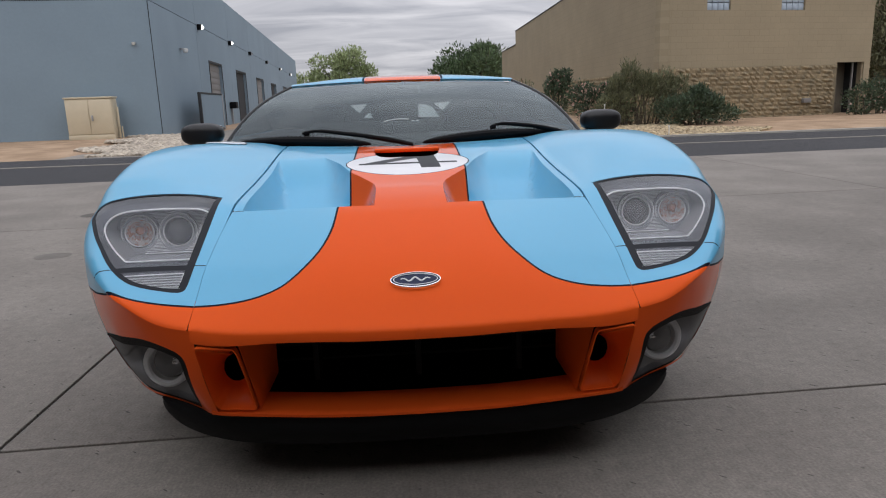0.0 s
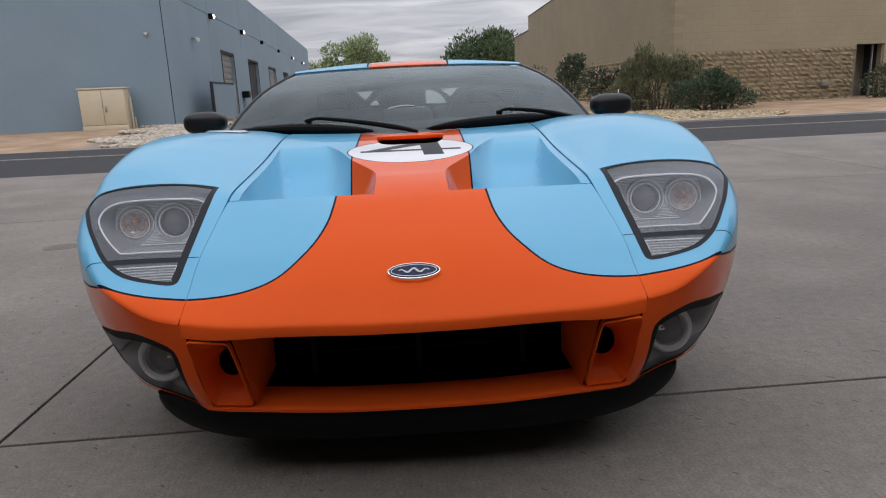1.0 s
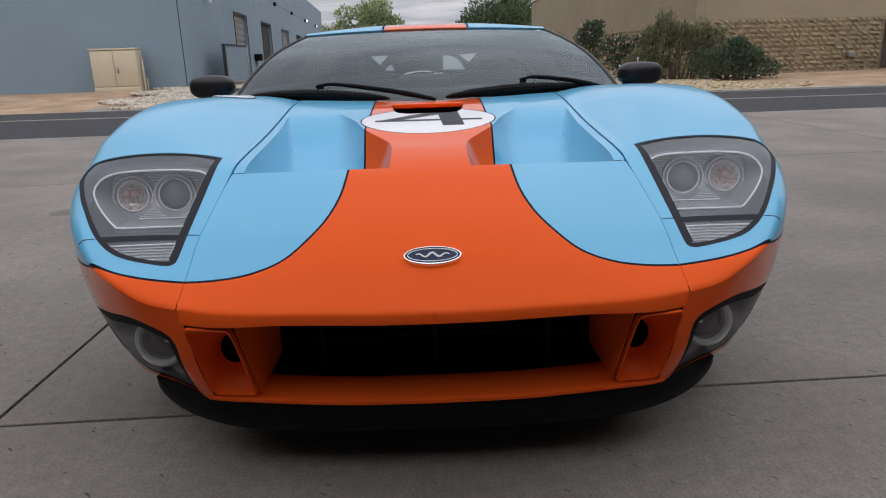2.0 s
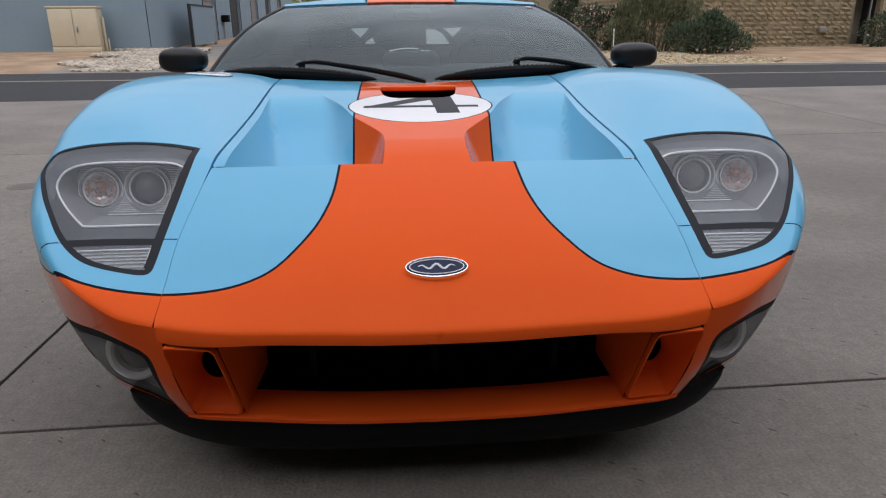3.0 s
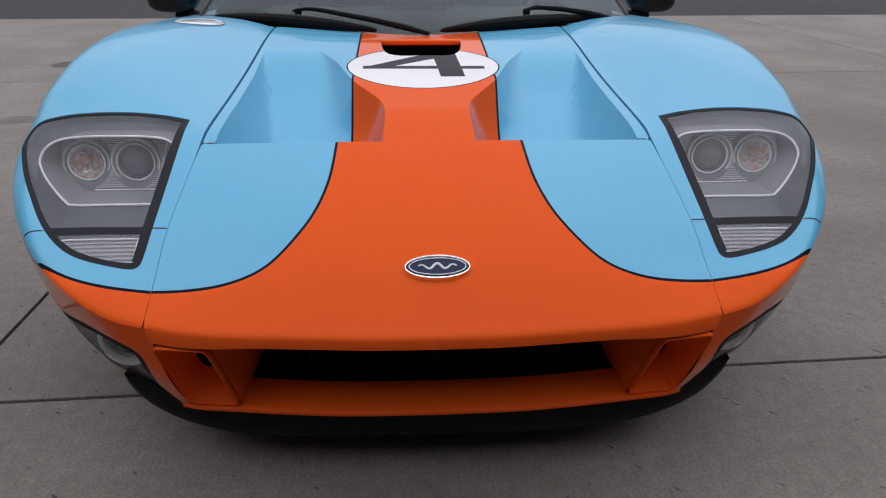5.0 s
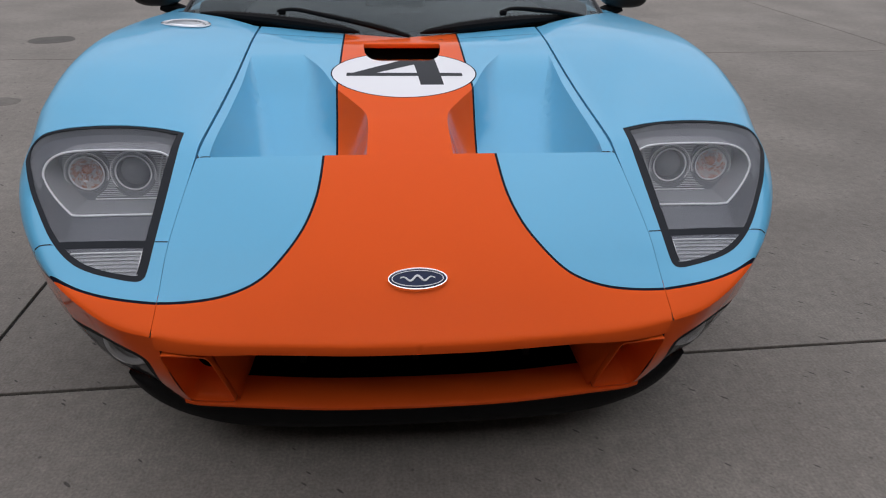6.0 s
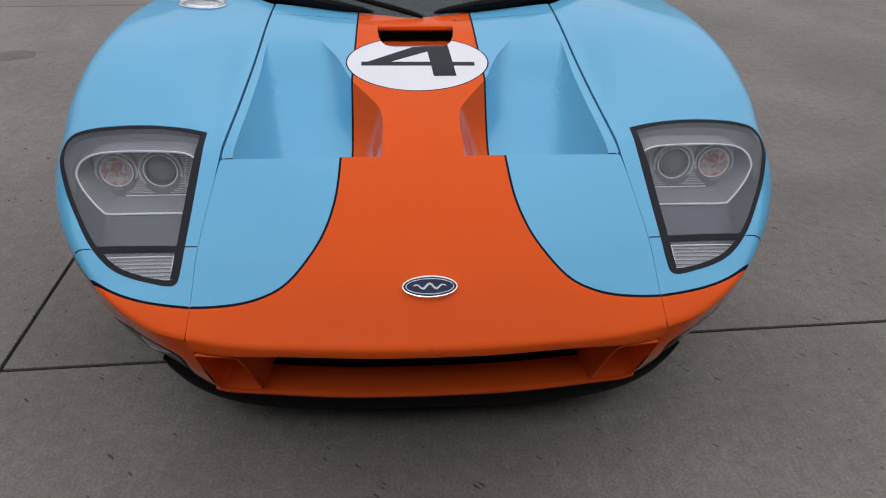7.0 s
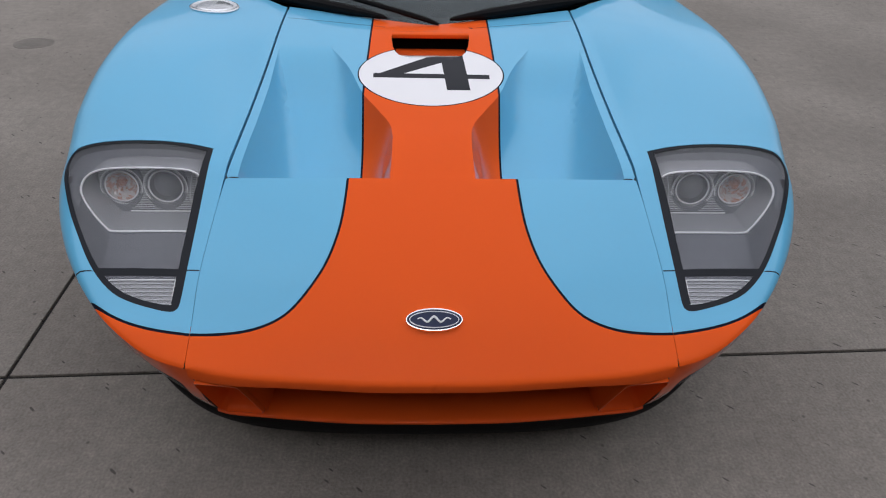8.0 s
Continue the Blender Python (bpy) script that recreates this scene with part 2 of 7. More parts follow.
def concrete_material():
    """Broomed concrete: blotches, streaks along the drag of the broom, dark pits."""
    m = material("concrete", (0.196, 0.176, 0.154), 0.88, 0, 0, 0.08, 1.3, 0.13, 24, 0, 100, second=(0.217, 0.196, 0.172), random_piece=0.04, patch=0.16, patch_scale=0.7)
    nt = m.node_tree
    b = nt.nodes["Principled BSDF"]
    src = b.inputs["Base Color"].links[0].from_socket
    co = nt.nodes.new("ShaderNodeTexCoord")
    mp = nt.nodes.new("ShaderNodeMapping")
    mp.inputs["Scale"].default_value = (150, 9, 1)
    mp.inputs["Rotation"].default_value = (0, 0, 0.12)
    nt.links.new(co.outputs["Object"], mp.inputs["Vector"])
    broom = nt.nodes.new("ShaderNodeTexNoise")
    broom.inputs["Scale"].default_value = 1.0
    broom.inputs["Detail"].default_value = 4
    nt.links.new(mp.outputs[0], broom.inputs["Vector"])
    grit = nt.nodes.new("ShaderNodeTexNoise")
    grit.inputs["Scale"].default_value = 120
    grit.inputs["Detail"].default_value = 3
    nt.links.new(co.outputs["Object"], grit.inputs["Vector"])
    pits = nt.nodes.new("ShaderNodeTexVoronoi")
    pits.inputs["Scale"].default_value = 17
    nt.links.new(co.outputs["Object"], pits.inputs["Vector"])
    pit = nt.nodes.new("ShaderNodeMapRange")
    pit.inputs["From Min"].default_value, pit.inputs["From Max"].default_value = 0.04, 0.12
    pit.inputs["To Min"].default_value, pit.inputs["To Max"].default_value = 0.45, 1.0
    nt.links.new(pits.outputs["Distance"], pit.inputs["Value"])
    gate = nt.nodes.new("ShaderNodeTexNoise")
    gate.inputs["Scale"].default_value = 6.0
    nt.links.new(co.outputs["Object"], gate.inputs["Vector"])
    gr = nt.nodes.new("ShaderNodeMapRange")
    gr.inputs["From Min"].default_value, gr.inputs["From Max"].default_value = 0.5, 0.6
    nt.links.new(gate.outputs["Fac"], gr.inputs["Value"])
    one = nt.nodes.new("ShaderNodeMix")
    one.inputs[2].default_value = 1.0
    nt.links.new(gr.outputs[0], one.inputs[0])
    nt.links.new(pit.outputs[0], one.inputs[3])

    def shade(col, fac, lo, hi):
        r = nt.nodes.new("ShaderNodeMapRange")
        r.inputs["From Min"].default_value, r.inputs["From Max"].default_value = 0.3, 0.7
        r.inputs["To Min"].default_value, r.inputs["To Max"].default_value = lo, hi
        nt.links.new(fac, r.inputs["Value"])
        v = nt.nodes.new("ShaderNodeVectorMath")
        v.operation = "SCALE"
        nt.links.new(col, v.inputs[0])
        nt.links.new(r.outputs[0], v.inputs["Scale"])
        return v.outputs[0]

    col = shade(src, broom.outputs["Fac"], 0.94, 1.06)
    col = shade(col, grit.outputs["Fac"], 0.80, 1.17)
    v = nt.nodes.new("ShaderNodeVectorMath")
    v.operation = "SCALE"
    nt.links.new(col, v.inputs[0])
    nt.links.new(one.outputs[0], v.inputs["Scale"])
    # short slanting gouges, far apart
    gm = nt.nodes.new("ShaderNodeMapping")
    gm.inputs["Scale"].default_value = (11, 42, 1)
    gt = nt.nodes.new("ShaderNodeMapping")
    gt.inputs["Rotation"].default_value = (0, 0, 0.7)
    nt.links.new(co.outputs["Object"], gt.inputs["Vector"])
    nt.links.new(gt.outputs[0], gm.inputs["Vector"])
    gv = nt.nodes.new("ShaderNodeTexVoronoi")
    gv.inputs["Scale"].default_value = 1.0
    nt.links.new(gm.outputs[0], gv.inputs["Vector"])
    gs = nt.nodes.new("ShaderNodeSeparateColor")
    nt.links.new(gv.outputs["Color"], gs.inputs[0])
    gk = nt.nodes.new("ShaderNodeMath")
    gk.operation = "MULTIPLY"
    gk.inputs[1].default_value = 0.27
    nt.links.new(gs.outputs[0], gk.inputs[0])
    gd = nt.nodes.new("ShaderNodeMath")
    gd.operation = "SUBTRACT"
    nt.links.new(gv.outputs["Distance"], gd.inputs[0])
    nt.links.new(gk.outputs[0], gd.inputs[1])
    gz = nt.nodes.new("ShaderNodeMapRange")
    gz.inputs["From Min"].default_value, gz.inputs["From Max"].default_value = -0.13, -0.07
    gz.inputs["To Min"].default_value, gz.inputs["To Max"].default_value = 0.35, 1.0
    nt.links.new(gd.outputs[0], gz.inputs["Value"])
    v2 = nt.nodes.new("ShaderNodeVectorMath")
    v2.operation = "SCALE"
    nt.links.new(v.outputs[0], v2.inputs[0])
    nt.links.new(gz.outputs[0], v2.inputs["Scale"])
    nt.links.new(v2.outputs[0], b.inputs["Base Color"])
    bp = nt.nodes.new("ShaderNodeBump")
    bp.inputs["Strength"].default_value, bp.inputs["Distance"].default_value = 0.5, 0.005
    nt.links.new(grit.outputs["Fac"], bp.inputs["Height"])
    nt.links.new(bp.outputs[0], b.inputs["Normal"])
    return m


CONCRETE = concrete_material()
STAINDARK = material("oil_stain", (0.085, 0.077, 0.068), 0.85, 0, 0, 0.2, 9, 0.15, 60)
STAINPALE = material("worn_patch", (0.145, 0.131, 0.116), 0.88, 0, 0, 0.2, 9, 0.15, 60)
JOINT = material("joint_filler", (0.010, 0.0095, 0.009), 0.95, 0, 0, 0.2, 20)
ASPHALT = material("asphalt", (0.027, 0.027, 0.030), 0.85, 0, 0, 0.12, 2, 0.25, 120, 0.5, 220, patch=0.12, patch_scale=0.4)
LINEPAINT = material("worn_concrete_edge", (0.20, 0.18, 0.15), 0.9, 0, 0, 0.2, 5, 0.1, 60)
KERB = material("kerb_concrete", (0.36, 0.34, 0.30), 0.9, 0, 0, 0.12, 3, 0.12, 40, 0.3, 60)
SOIL = material("tan_soil", (0.30, 0.20, 0.12), 0.95, 0, 0, 0.16, 1.2, 0.2, 30, 0.5, 40, second=(0.36, 0.25, 0.16))
YELLOWSTONE = island_vary(material("yellow_rock", (0.36, 0.285, 0.175), 0.85, 0, 0, 0.15, 8, 0.12, 60), 0.4)
STONE = island_vary(material("river_rock", (0.37, 0.32, 0.255), 0.85, 0, 0, 0.15, 8, 0.12, 60), 0.35)
GREYWALL = material("blue_grey_wall", (0.195, 0.258, 0.305), 0.85, 0, 0, 0.05, 0.5, 0.03, 12, 0.1, 60, random_piece=0.03, patch=0.05, patch_scale=0.15)
DOORTAN = material("rolling_door", (0.20, 0.19, 0.18), 0.6, 0.2, 0, 0.06, 3)
DOORDARK = material("dark_trim_doorway_shade", (0.02, 0.021, 0.023), 0.8, 0, 0, 0.1, 2)
ENTRY = material("entry_glazing", (0.16, 0.14, 0.11), 0.3, 0, 0.3, 0.25, 1.5)
TAN = material("cabinet_tan", (0.52, 0.45, 0.32), 0.55, 0, 0.1, 0.05, 2.5, 0.03, 40)
GALV = material("galvanised_steel", (0.35, 0.36, 0.37), 0.5, 0.6, 0, 0.1, 6)
LAMPLIGHT = glowing("lit_lamp", (1, 0.98, 0.92), 3.0)
BLOCKSTONE = material("split_face_block", (0.275, 0.212, 0.125), 0.95, 0, 0, 0.16, 5, 0.2, 28, 0.9, 24, second=(0.165, 0.135, 0.085), random_piece=0.15)
BLOCKSIDE = island_vary(material("split_face_block_side", (0.275, 0.212, 0.125), 0.95, 0, 0, 0.16, 5, 0.2, 28, 0.9, 24, second=(0.20, 0.16, 0.095)), 0.18)
MORTAR = material("mortar", (0.185, 0.15, 0.095), 0.95, 0, 0, 0.1, 10)
BARK = material("bark", (0.085, 0.068, 0.05), 0.9, 0, 0, 0.2, 12, bump=0.6, bump_scale=40)
LEAFDARK = island_vary(material("dark_leaf", (0.052, 0.080, 0.042), 0.6, 0, 0, 0.15, 4), 0.45)
LEAFPALE = island_vary(material("pale_leaf", (0.125, 0.130, 0.066), 0.65, 0, 0, 0.15, 4), 0.4)
LEAFTREE = island_vary(material("tree_leaf", (0.23, 0.28, 0.13), 0.6, 0, 0, 0.15, 2), 0.45)
LEAFGREEN = island_vary(material("green_leaf", (0.070, 0.108, 0.046), 0.6, 0, 0, 0.15, 2), 0.45)
MIRRORCASE = material("mirror_case", (0.010, 0.010, 0.011), 0.42, 0, 0, 0.1, 20, bump=0.1, bump_scale=500, spec=0.4)
WHITEPLASTIC = material("white_plastic", (0.62, 0.62, 0.60), 0.5, 0, 0, 0.05, 10)
BLOSSOM = island_vary(material("pale_blossom", (0.55, 0.36, 0.30), 0.7, 0, 0, 0.1, 4), 0.3)


def block_wall_material():
    """Painted concrete block, courses of 0.2 m with faint joints."""
    m = material("tan_block_wall", (0.29, 0.238, 0.156), 0.9, 0, 0, 0.05, 0.8, 0.04, 20, patch=0.06, patch_scale=0.2)
    nt = m.node_tree
    b = nt.nodes["Principled BSDF"]
    src = b.inputs["Base Color"].links[0].from_socket
    uv = nt.nodes.new("ShaderNodeUVMap")
    br = nt.nodes.new("ShaderNodeTexBrick")
    br.inputs["Scale"].default_value = 1.0
    br.inputs["Brick Width"].default_value, br.inputs["Row Height"].default_value = 0.4, 0.2
    br.inputs["Mortar Size"].default_value = 0.012
    br.inputs["Mortar Smooth"].default_value = 0.3
    br.inputs["Color1"].default_value = (1, 1, 1, 1)
    br.inputs["Color2"].default_value = (0.96, 0.96, 0.96, 1)
    br.inputs["Mortar"].default_value = (0.90, 0.895, 0.88, 1)
    nt.links.new(uv.outputs[0], br.inputs["Vector"])
    v = nt.nodes.new("ShaderNodeVectorMath")
    v.operation = "MULTIPLY"
    nt.links.new(src, v.inputs[0])
    nt.links.new(br.outputs["Color"], v.inputs[1])
    nt.links.new(v.outputs[0], b.inputs["Base Color"])
    bp = nt.nodes.new("ShaderNodeBump")
    bp.inputs["Distance"].default_value = 0.01
    bp.inputs["Strength"].default_value = 0.25
    bp.invert = True
    nt.links.new(br.outputs["Fac"], bp.inputs["Height"])
    nt.links.new(bp.outputs[0], b.inputs["Normal"])
    return m


BLOCKWALL = block_wall_material()
# dark surface for the added walls, so they return little light
SHADEWALL = material("shade_wall_brown", (0.085, 0.07, 0.055), 0.9, 0, 0, 0.08, 0.6, 0.05, 12, patch=0.08, patch_scale=0.2)


# ---- building helpers ----
def build(name, verts, faces, mats, parent=None, label="", face_mats=None, sharp=35.0, flat=False, seat=None):
    """One mesh object out of plain lists, smooth but for edges sharper than the given angle."""
    me = bpy.data.meshes.new(name)
    me.from_pydata([tuple(float(c) for c in v) for v in verts], [], [tuple(int(i) for i in f) for f in faces])
    for m in (mats if isinstance(mats, (list, tuple)) else [mats]):
        me.materials.append(m)
    if face_mats is not None:
        me.polygons.foreach_set("material_index", np.array(face_mats, dtype=np.int32))
    if not flat:
        me.polygons.foreach_set("use_smooth", np.ones(len(me.polygons), dtype=bool))
        bm = bmesh.new()
        bm.from_mesh(me)
        for e in bm.edges:
            if len(e.link_faces) == 2 and e.calc_face_angle(0) > radians(sharp):
                e.smooth = False
        bm.to_mesh(me)
        bm.free()
    ob = new(name, me)
    if parent is not None:
        ob.parent = parent
        if parent.parent is None:
            ob.matrix_parent_inverse = Matrix.Translation(-parent.location)
    if label:
        tagged(ob, label)
    return ob


def part(name, bm, mat, parent, label="", sharp=35.0):
    """Links a bmesh as one mesh object under a thing or a part."""
    bm.verts.index_update()
    vs = [tuple(v.co) for v in bm.verts]
    fs = [[v.index for v in f.verts] for f in bm.faces]
    bm.free()
    return build(name, vs, fs, mat, parent, label, None, sharp)


def thing(name, at, label, category, group=""):
    e = new(name)
    e.empty_display_size = 0.2
    e.location = at
    return tagged(e, label, category, group)


def box_bm(lo, hi, bevel=0.0, segs=2, turn=None):
    bm = bmesh.new()
    bmesh.ops.create_cube(bm, size=1)
    lo, hi = Vector(lo), Vector(hi)
    for v in bm.verts:
        v.co = Vector([(lo[k] + hi[k]) / 2 + v.co[k] * (hi[k] - lo[k]) for k in range(3)])
    if bevel:
        bmesh.ops.bevel(bm, geom=list(bm.edges), offset=bevel, segments=segs, affect="EDGES", profile=0.5)
    if turn is not None:
        bm.transform(turn)
    return bm


def tube(points, radius, sides=10, closed=False, caps=True):
    """A round bar along a line: lists of verts and faces."""
    pts = [Vector(p) for p in points]
    n = len(pts)
    rad = radius if isinstance(radius, (list, tuple)) else [radius] * n
    vs, fs = [], []
    last = None
    for i, p in enumerate(pts):
        a = pts[(i - 1) % n] if (closed or i) else p
        b = pts[(i + 1) % n] if (closed or i < n - 1) else p
        d = (b - a).normalized()
        if last is None:
            u = d.orthogonal().normalized()
        else:
            u = (last - d * last.dot(d)).normalized()
        last = u
        w = d.cross(u)
        for k in range(sides):
            t = 2 * math.pi * k / sides
            vs.append(p + (u * math.cos(t) + w * math.sin(t)) * rad[i])
    for i in range(n if closed else n - 1):
        j = (i + 1) % n
        for k in range(sides):
            l = (k + 1) % sides
            fs.append((i * sides + k, i * sides + l, j * sides + l, j * sides + k))
    if caps and not closed:
        fs.append(tuple(range(sides))[::-1])
        fs.append(tuple((n - 1) * sides + k for k in range(sides)))
    return vs, fs


def spin(profile, sides=32, axis="y", centre=(0, 0, 0), close=False):
    """Turns a profile of (radius, along) about an axis: lists of verts and faces."""
    vs, fs = [], []
    n = len(profile)
    for k in range(sides):
        t = 2 * math.pi * k / sides
        for r, a in profile:
            c, s = r * math.cos(t), r * math.sin(t)
            p = {"y": (c, a, s), "x": (a, c, s), "z": (c, s, a)}[axis]
            vs.append((p[0] + centre[0], p[1] + centre[1], p[2] + centre[2]))
    for k in range(sides):
        l = (k + 1) % sides
        for i in range(n if close else n - 1):
            j = (i + 1) % n
            fs.append((k * n + i, k * n + j, l * n + j, l * n + i))
    return vs, fs


def joined(*pieces):
    vs, fs = [], []
    for v, f in pieces:
        o = len(vs)
        vs += list(v)
        fs += [tuple(i + o for i in g) for g in f]
    return vs, fs


def mirrored(vf):
    v, f = vf
    return [(-p[0], p[1], p[2]) for p in v], [tuple(g)[::-1] for g in f]


def quads_grid(nu, nv, fn, flip=False):
    vs = [fn(i / (nu - 1), j / (nv - 1)) for i in range(nu) for j in range(nv)]
    fs = []
    for i in range(nu - 1):
        for j in range(nv - 1):
            q = (i * nv + j, (i + 1) * nv + j, (i + 1) * nv + j + 1, i * nv + j + 1)
            fs.append(q[::-1] if flip else q)
    return vs, fs


# ---- ground ----
def ground():
    ext = [-1500, -600, -250, -120, -60] + [-40 + i * 2.5 for i in range(49)] + [110, 160, 300, 700, 2000]
    xs = [-1500, -600, -250, -120, -60] + [-40 + i * 2.5 for i in range(33)] + [60, 120, 250, 600, 1500]
    vs = []
    for x in xs:
        for y in ext:
            z = -0.06
            if y > 15.2 and y < 120:
                z = -0.02 + 0.10 * min(1, (y - 15.2) / 6) + 0.03 * noise.noise((x * 0.2, y * 0.2, 0))
                if -8.0 < x < 5.2 and y > 18:
                    z = -0.06
            vs.append((x, y, z))
    m = len(ext)
    fs = [(i * m + j, (i + 1) * m + j, (i + 1) * m + j + 1, i * m + j + 1) for i in range(len(xs) - 1) for j in range(m - 1)]
    tagged(build("ground", vs, fs, SOIL), "bare tan desert soil verge beside the buildings", "ground", kind="structure")


ground()

SLAB_TURN = Matrix(((0.9994, -0.0105, 0, -1.27), (0.0385, 0.9999, 0, 0.585), (0, 0, 1, 0), (0, 0, 0, 1)))


def pavement():
    """Concrete slabs with open joints between them, on a dark bed."""
    bed = build("pavement", [(-60, -40, -0.009), (60, -40, -0.009), (60, 8.48, -0.009), (-60, 8.48, -0.009)], [(0, 1, 2, 3)], JOINT, flat=True)
    tagged(bed, "grey broom-finished concrete yard in large jointed slabs", "pavement", kind="structure")
    xs = [-36 + 6 * i for i in range(13)]
    ys = [-37.8 + 4.2 * i for i in range(12)]
    data = {}
    for x in xs:
        for y in ys:
            depth = 4.2 if y < 8 else 0
            lo, hi = (0.0062, 0.0062, -0.03), (6 - 0.0062, depth - 0.0062, 0)
            if y + 4.2 > 8.6:
                hi = (6 - 0.0062, 8.0 - y, 0)
            if hi[1] < 0.1:
                continue
            if hi not in data:
                bm = box_bm(lo, hi, 0.003, 2)
                bm.transform(SLAB_TURN.to_3x3().to_4x4())
                me = bpy.data.meshes.new("slab")
                bm.to_mesh(me)
                bm.free()
                me.materials.append(CONCRETE)
                data[hi] = me
            ob = new("slab", data[hi])
            ob.parent = bed
            ob.location = SLAB_TURN @ Vector((x, y, 0))


pavement()


def strip(name, y0, y1, z, mat, label, category, x0=-80, x1=80, lean=0.0, step=2.0):
    xs = np.arange(x0, x1 + 0.1, step)
    vs, fs = [], []
    for i, x in enumerate(xs):
        wob = 0.05 * noise.noise((x * 0.35, y0, 0))
        vs += [(x, y0 + lean * x, z), (x, y1 + lean * x + wob, z), (x, y1 + lean * x + wob, z - 0.05), (x, y0 + lean * x, z - 0.05)]
        if i:
            a, b = (i - 1) * 4, i * 4
            fs += [(a, b, b + 1, a + 1), (a + 1, b + 1, b + 2, a + 2), (a + 3, b + 3, b, a)]
    tagged(build(name, vs, fs, mat, sharp=20), label, category, kind="structure")


def stain(x, y, rx, ry, mat, label, seed):
    """Thin uneven stain that has soaked into the concrete."""
    n = 36
    vs = []
    for k in range(n):
        t = 2 * math.pi * k / n
        r = 1 + 0.16 * noise.noise((math.cos(t) * 1.4, math.sin(t) * 1.4, seed))
        vs.append((x + rx * r * math.cos(t), y + ry * r * math.sin(t), 0.0012))
    low = [(p[0], p[1], -0.002) for p in vs]
    fs = [tuple(range(n))] + [(k, n + k, n + (k + 1) % n, (k + 1) % n) for k in range(n)]
    tagged(build("stain", vs + low, fs, mat, flat=True), label, "stain")


stain(-3.02, 5.50, 0.19, 0.17, STAINDARK, "dark round oil stain on the concrete yard", 3.7)
stain(-2.53, 3.52, 0.13, 0.10, STAINPALE, "faint worn patch on the concrete yard", 8.1)
strip("road", 8.5, 14.4, -0.006, ASPHALT, "dark asphalt lane crossing behind the yard", "road", lean=-0.012)
strip("trim", 12.15, 12.32, -0.001, LINEPAINT, "pale worn concrete band along the asphalt lane", "road edge", lean=-0.02)
strip("kerb", 14.36, 14.50, 0.035, KERB, "low pale concrete kerb along the far side of the lane", "kerb", x0=4.4, x1=80, lean=-0.012)
# the drive between the two buildings
build_drive = build("drive", [(-7.9, 14.3, -0.012), (4.6, 14.3, -0.012), (5.0, 130, -0.012), (-17.0, 130, -0.012)], [(0, 1, 2, 3)], CONCRETE, flat=True)
tagged(build_drive, "pale concrete drive running between the two buildings", "drive", kind="structure")


def pebble(rng, r):
    bm = bmesh.new()
    bmesh.ops.create_icosphere(bm, subdivisions=1, radius=1)
    s = (r * rng.uniform(0.7, 1.3), r * rng.uniform(0.7, 1.3), r * rng.uniform(0.45, 0.8))
    for v in bm.verts:
        k = rng.uniform(0.8, 1.15)
        v.co = Vector((v.co.x * s[0] * k, v.co.y * s[1] * k, v.co.z * s[2] * k))
    vs = [v.co.copy() for v in bm.verts]
    fs = [[v.index for v in f.verts] for f in bm.faces]
    bm.free()
    return vs, fs


def rock_bed(name, count, spot, label, r0=0.06, r1=0.17, mat=None):
    rng = random.Random(len(name) + count)
    shapes = [pebble(rng, 1.0) for _ in range(12)]
    vs, fs = [], []
    for _ in range(count):
        x, y = spot(rng)
        r = rng.uniform(r0, r1)
        a = rng.uniform(0, 6.28)
        pv, pf = rng.choice(shapes)
        o = len(vs)
        z = -0.02 + 0.10 * max(0, min(1, (y - 15.2) / 6)) + 0.25 * r
        for p in pv:
            vs.append((x + r * (p.x * math.cos(a) - p.y * math.sin(a)), y + r * (p.x * math.sin(a) + p.y * math.cos(a)), z + r * p.z))
        fs += [tuple(i + o for i in g) for g in pf]
    tagged(build(name, vs, fs, mat or STONE, sharp=50), label, "rocks", kind="stuff")


def west_rocks(rng):
    t = rng.random()
    y = 15.0 + 10.0 * t
    x0 = -7.6 - 2.0 * t + 0.6 * math.sin(y * 1.7)
    return rng.uniform(x0, -5.6 - 1.2 * t), y


def east_rocks(rng):
    t = rng.random()
    y = 14.6 + 6.0 * t
    return rng.uniform(4.7, 9.5 - 1.5 * t + 0.7 * math.sin(y * 2)), y


rock_bed("gravel_bed", 3800, west_rocks, "pale grey and tan river rock bed beside the wall", 0.035, 0.10)
rock_bed("gravel_bed", 4200, east_rocks, "yellowish river rock bed in front of the shrubs", 0.025, 0.065, YELLOWSTONE)


def wall_south():
    """Unseen wall added behind the camera to keep sky light off the nose."""
    part_of = box_bm((-26, -6.6, -0.1), (26, -6.3, 7.6), 0.02)
    bm = part_of
    ob = part("wall_south", bm, SHADEWALL, None)
    tagged(ob, "unseen dark brown wall added to shade the car's front", "wall", kind="structure")


wall_south()


def shade_end(name, x):
    # unseen side wall, added only to cut light from the sides
    ob = part(name, box_bm((x - 0.15, -6.25, -0.1), (x + 0.15, 4.5, 6.4), 0.02), SHADEWALL, None)
    tagged(ob, "unseen dark brown side wall added to shade the car", "wall", kind="structure")


shade_end("wall_east", 8.2)
shade_end("wall_west", -8.2)


# ---- the grey building ----
W_CORNER = Vector((-8.92, 25.03, 0))
W_SIDE = Vector((-0.0741, 0.9973, 0)).normalized()
W_FRONT = Vector((-0.994, -0.109, 0)).normalized()


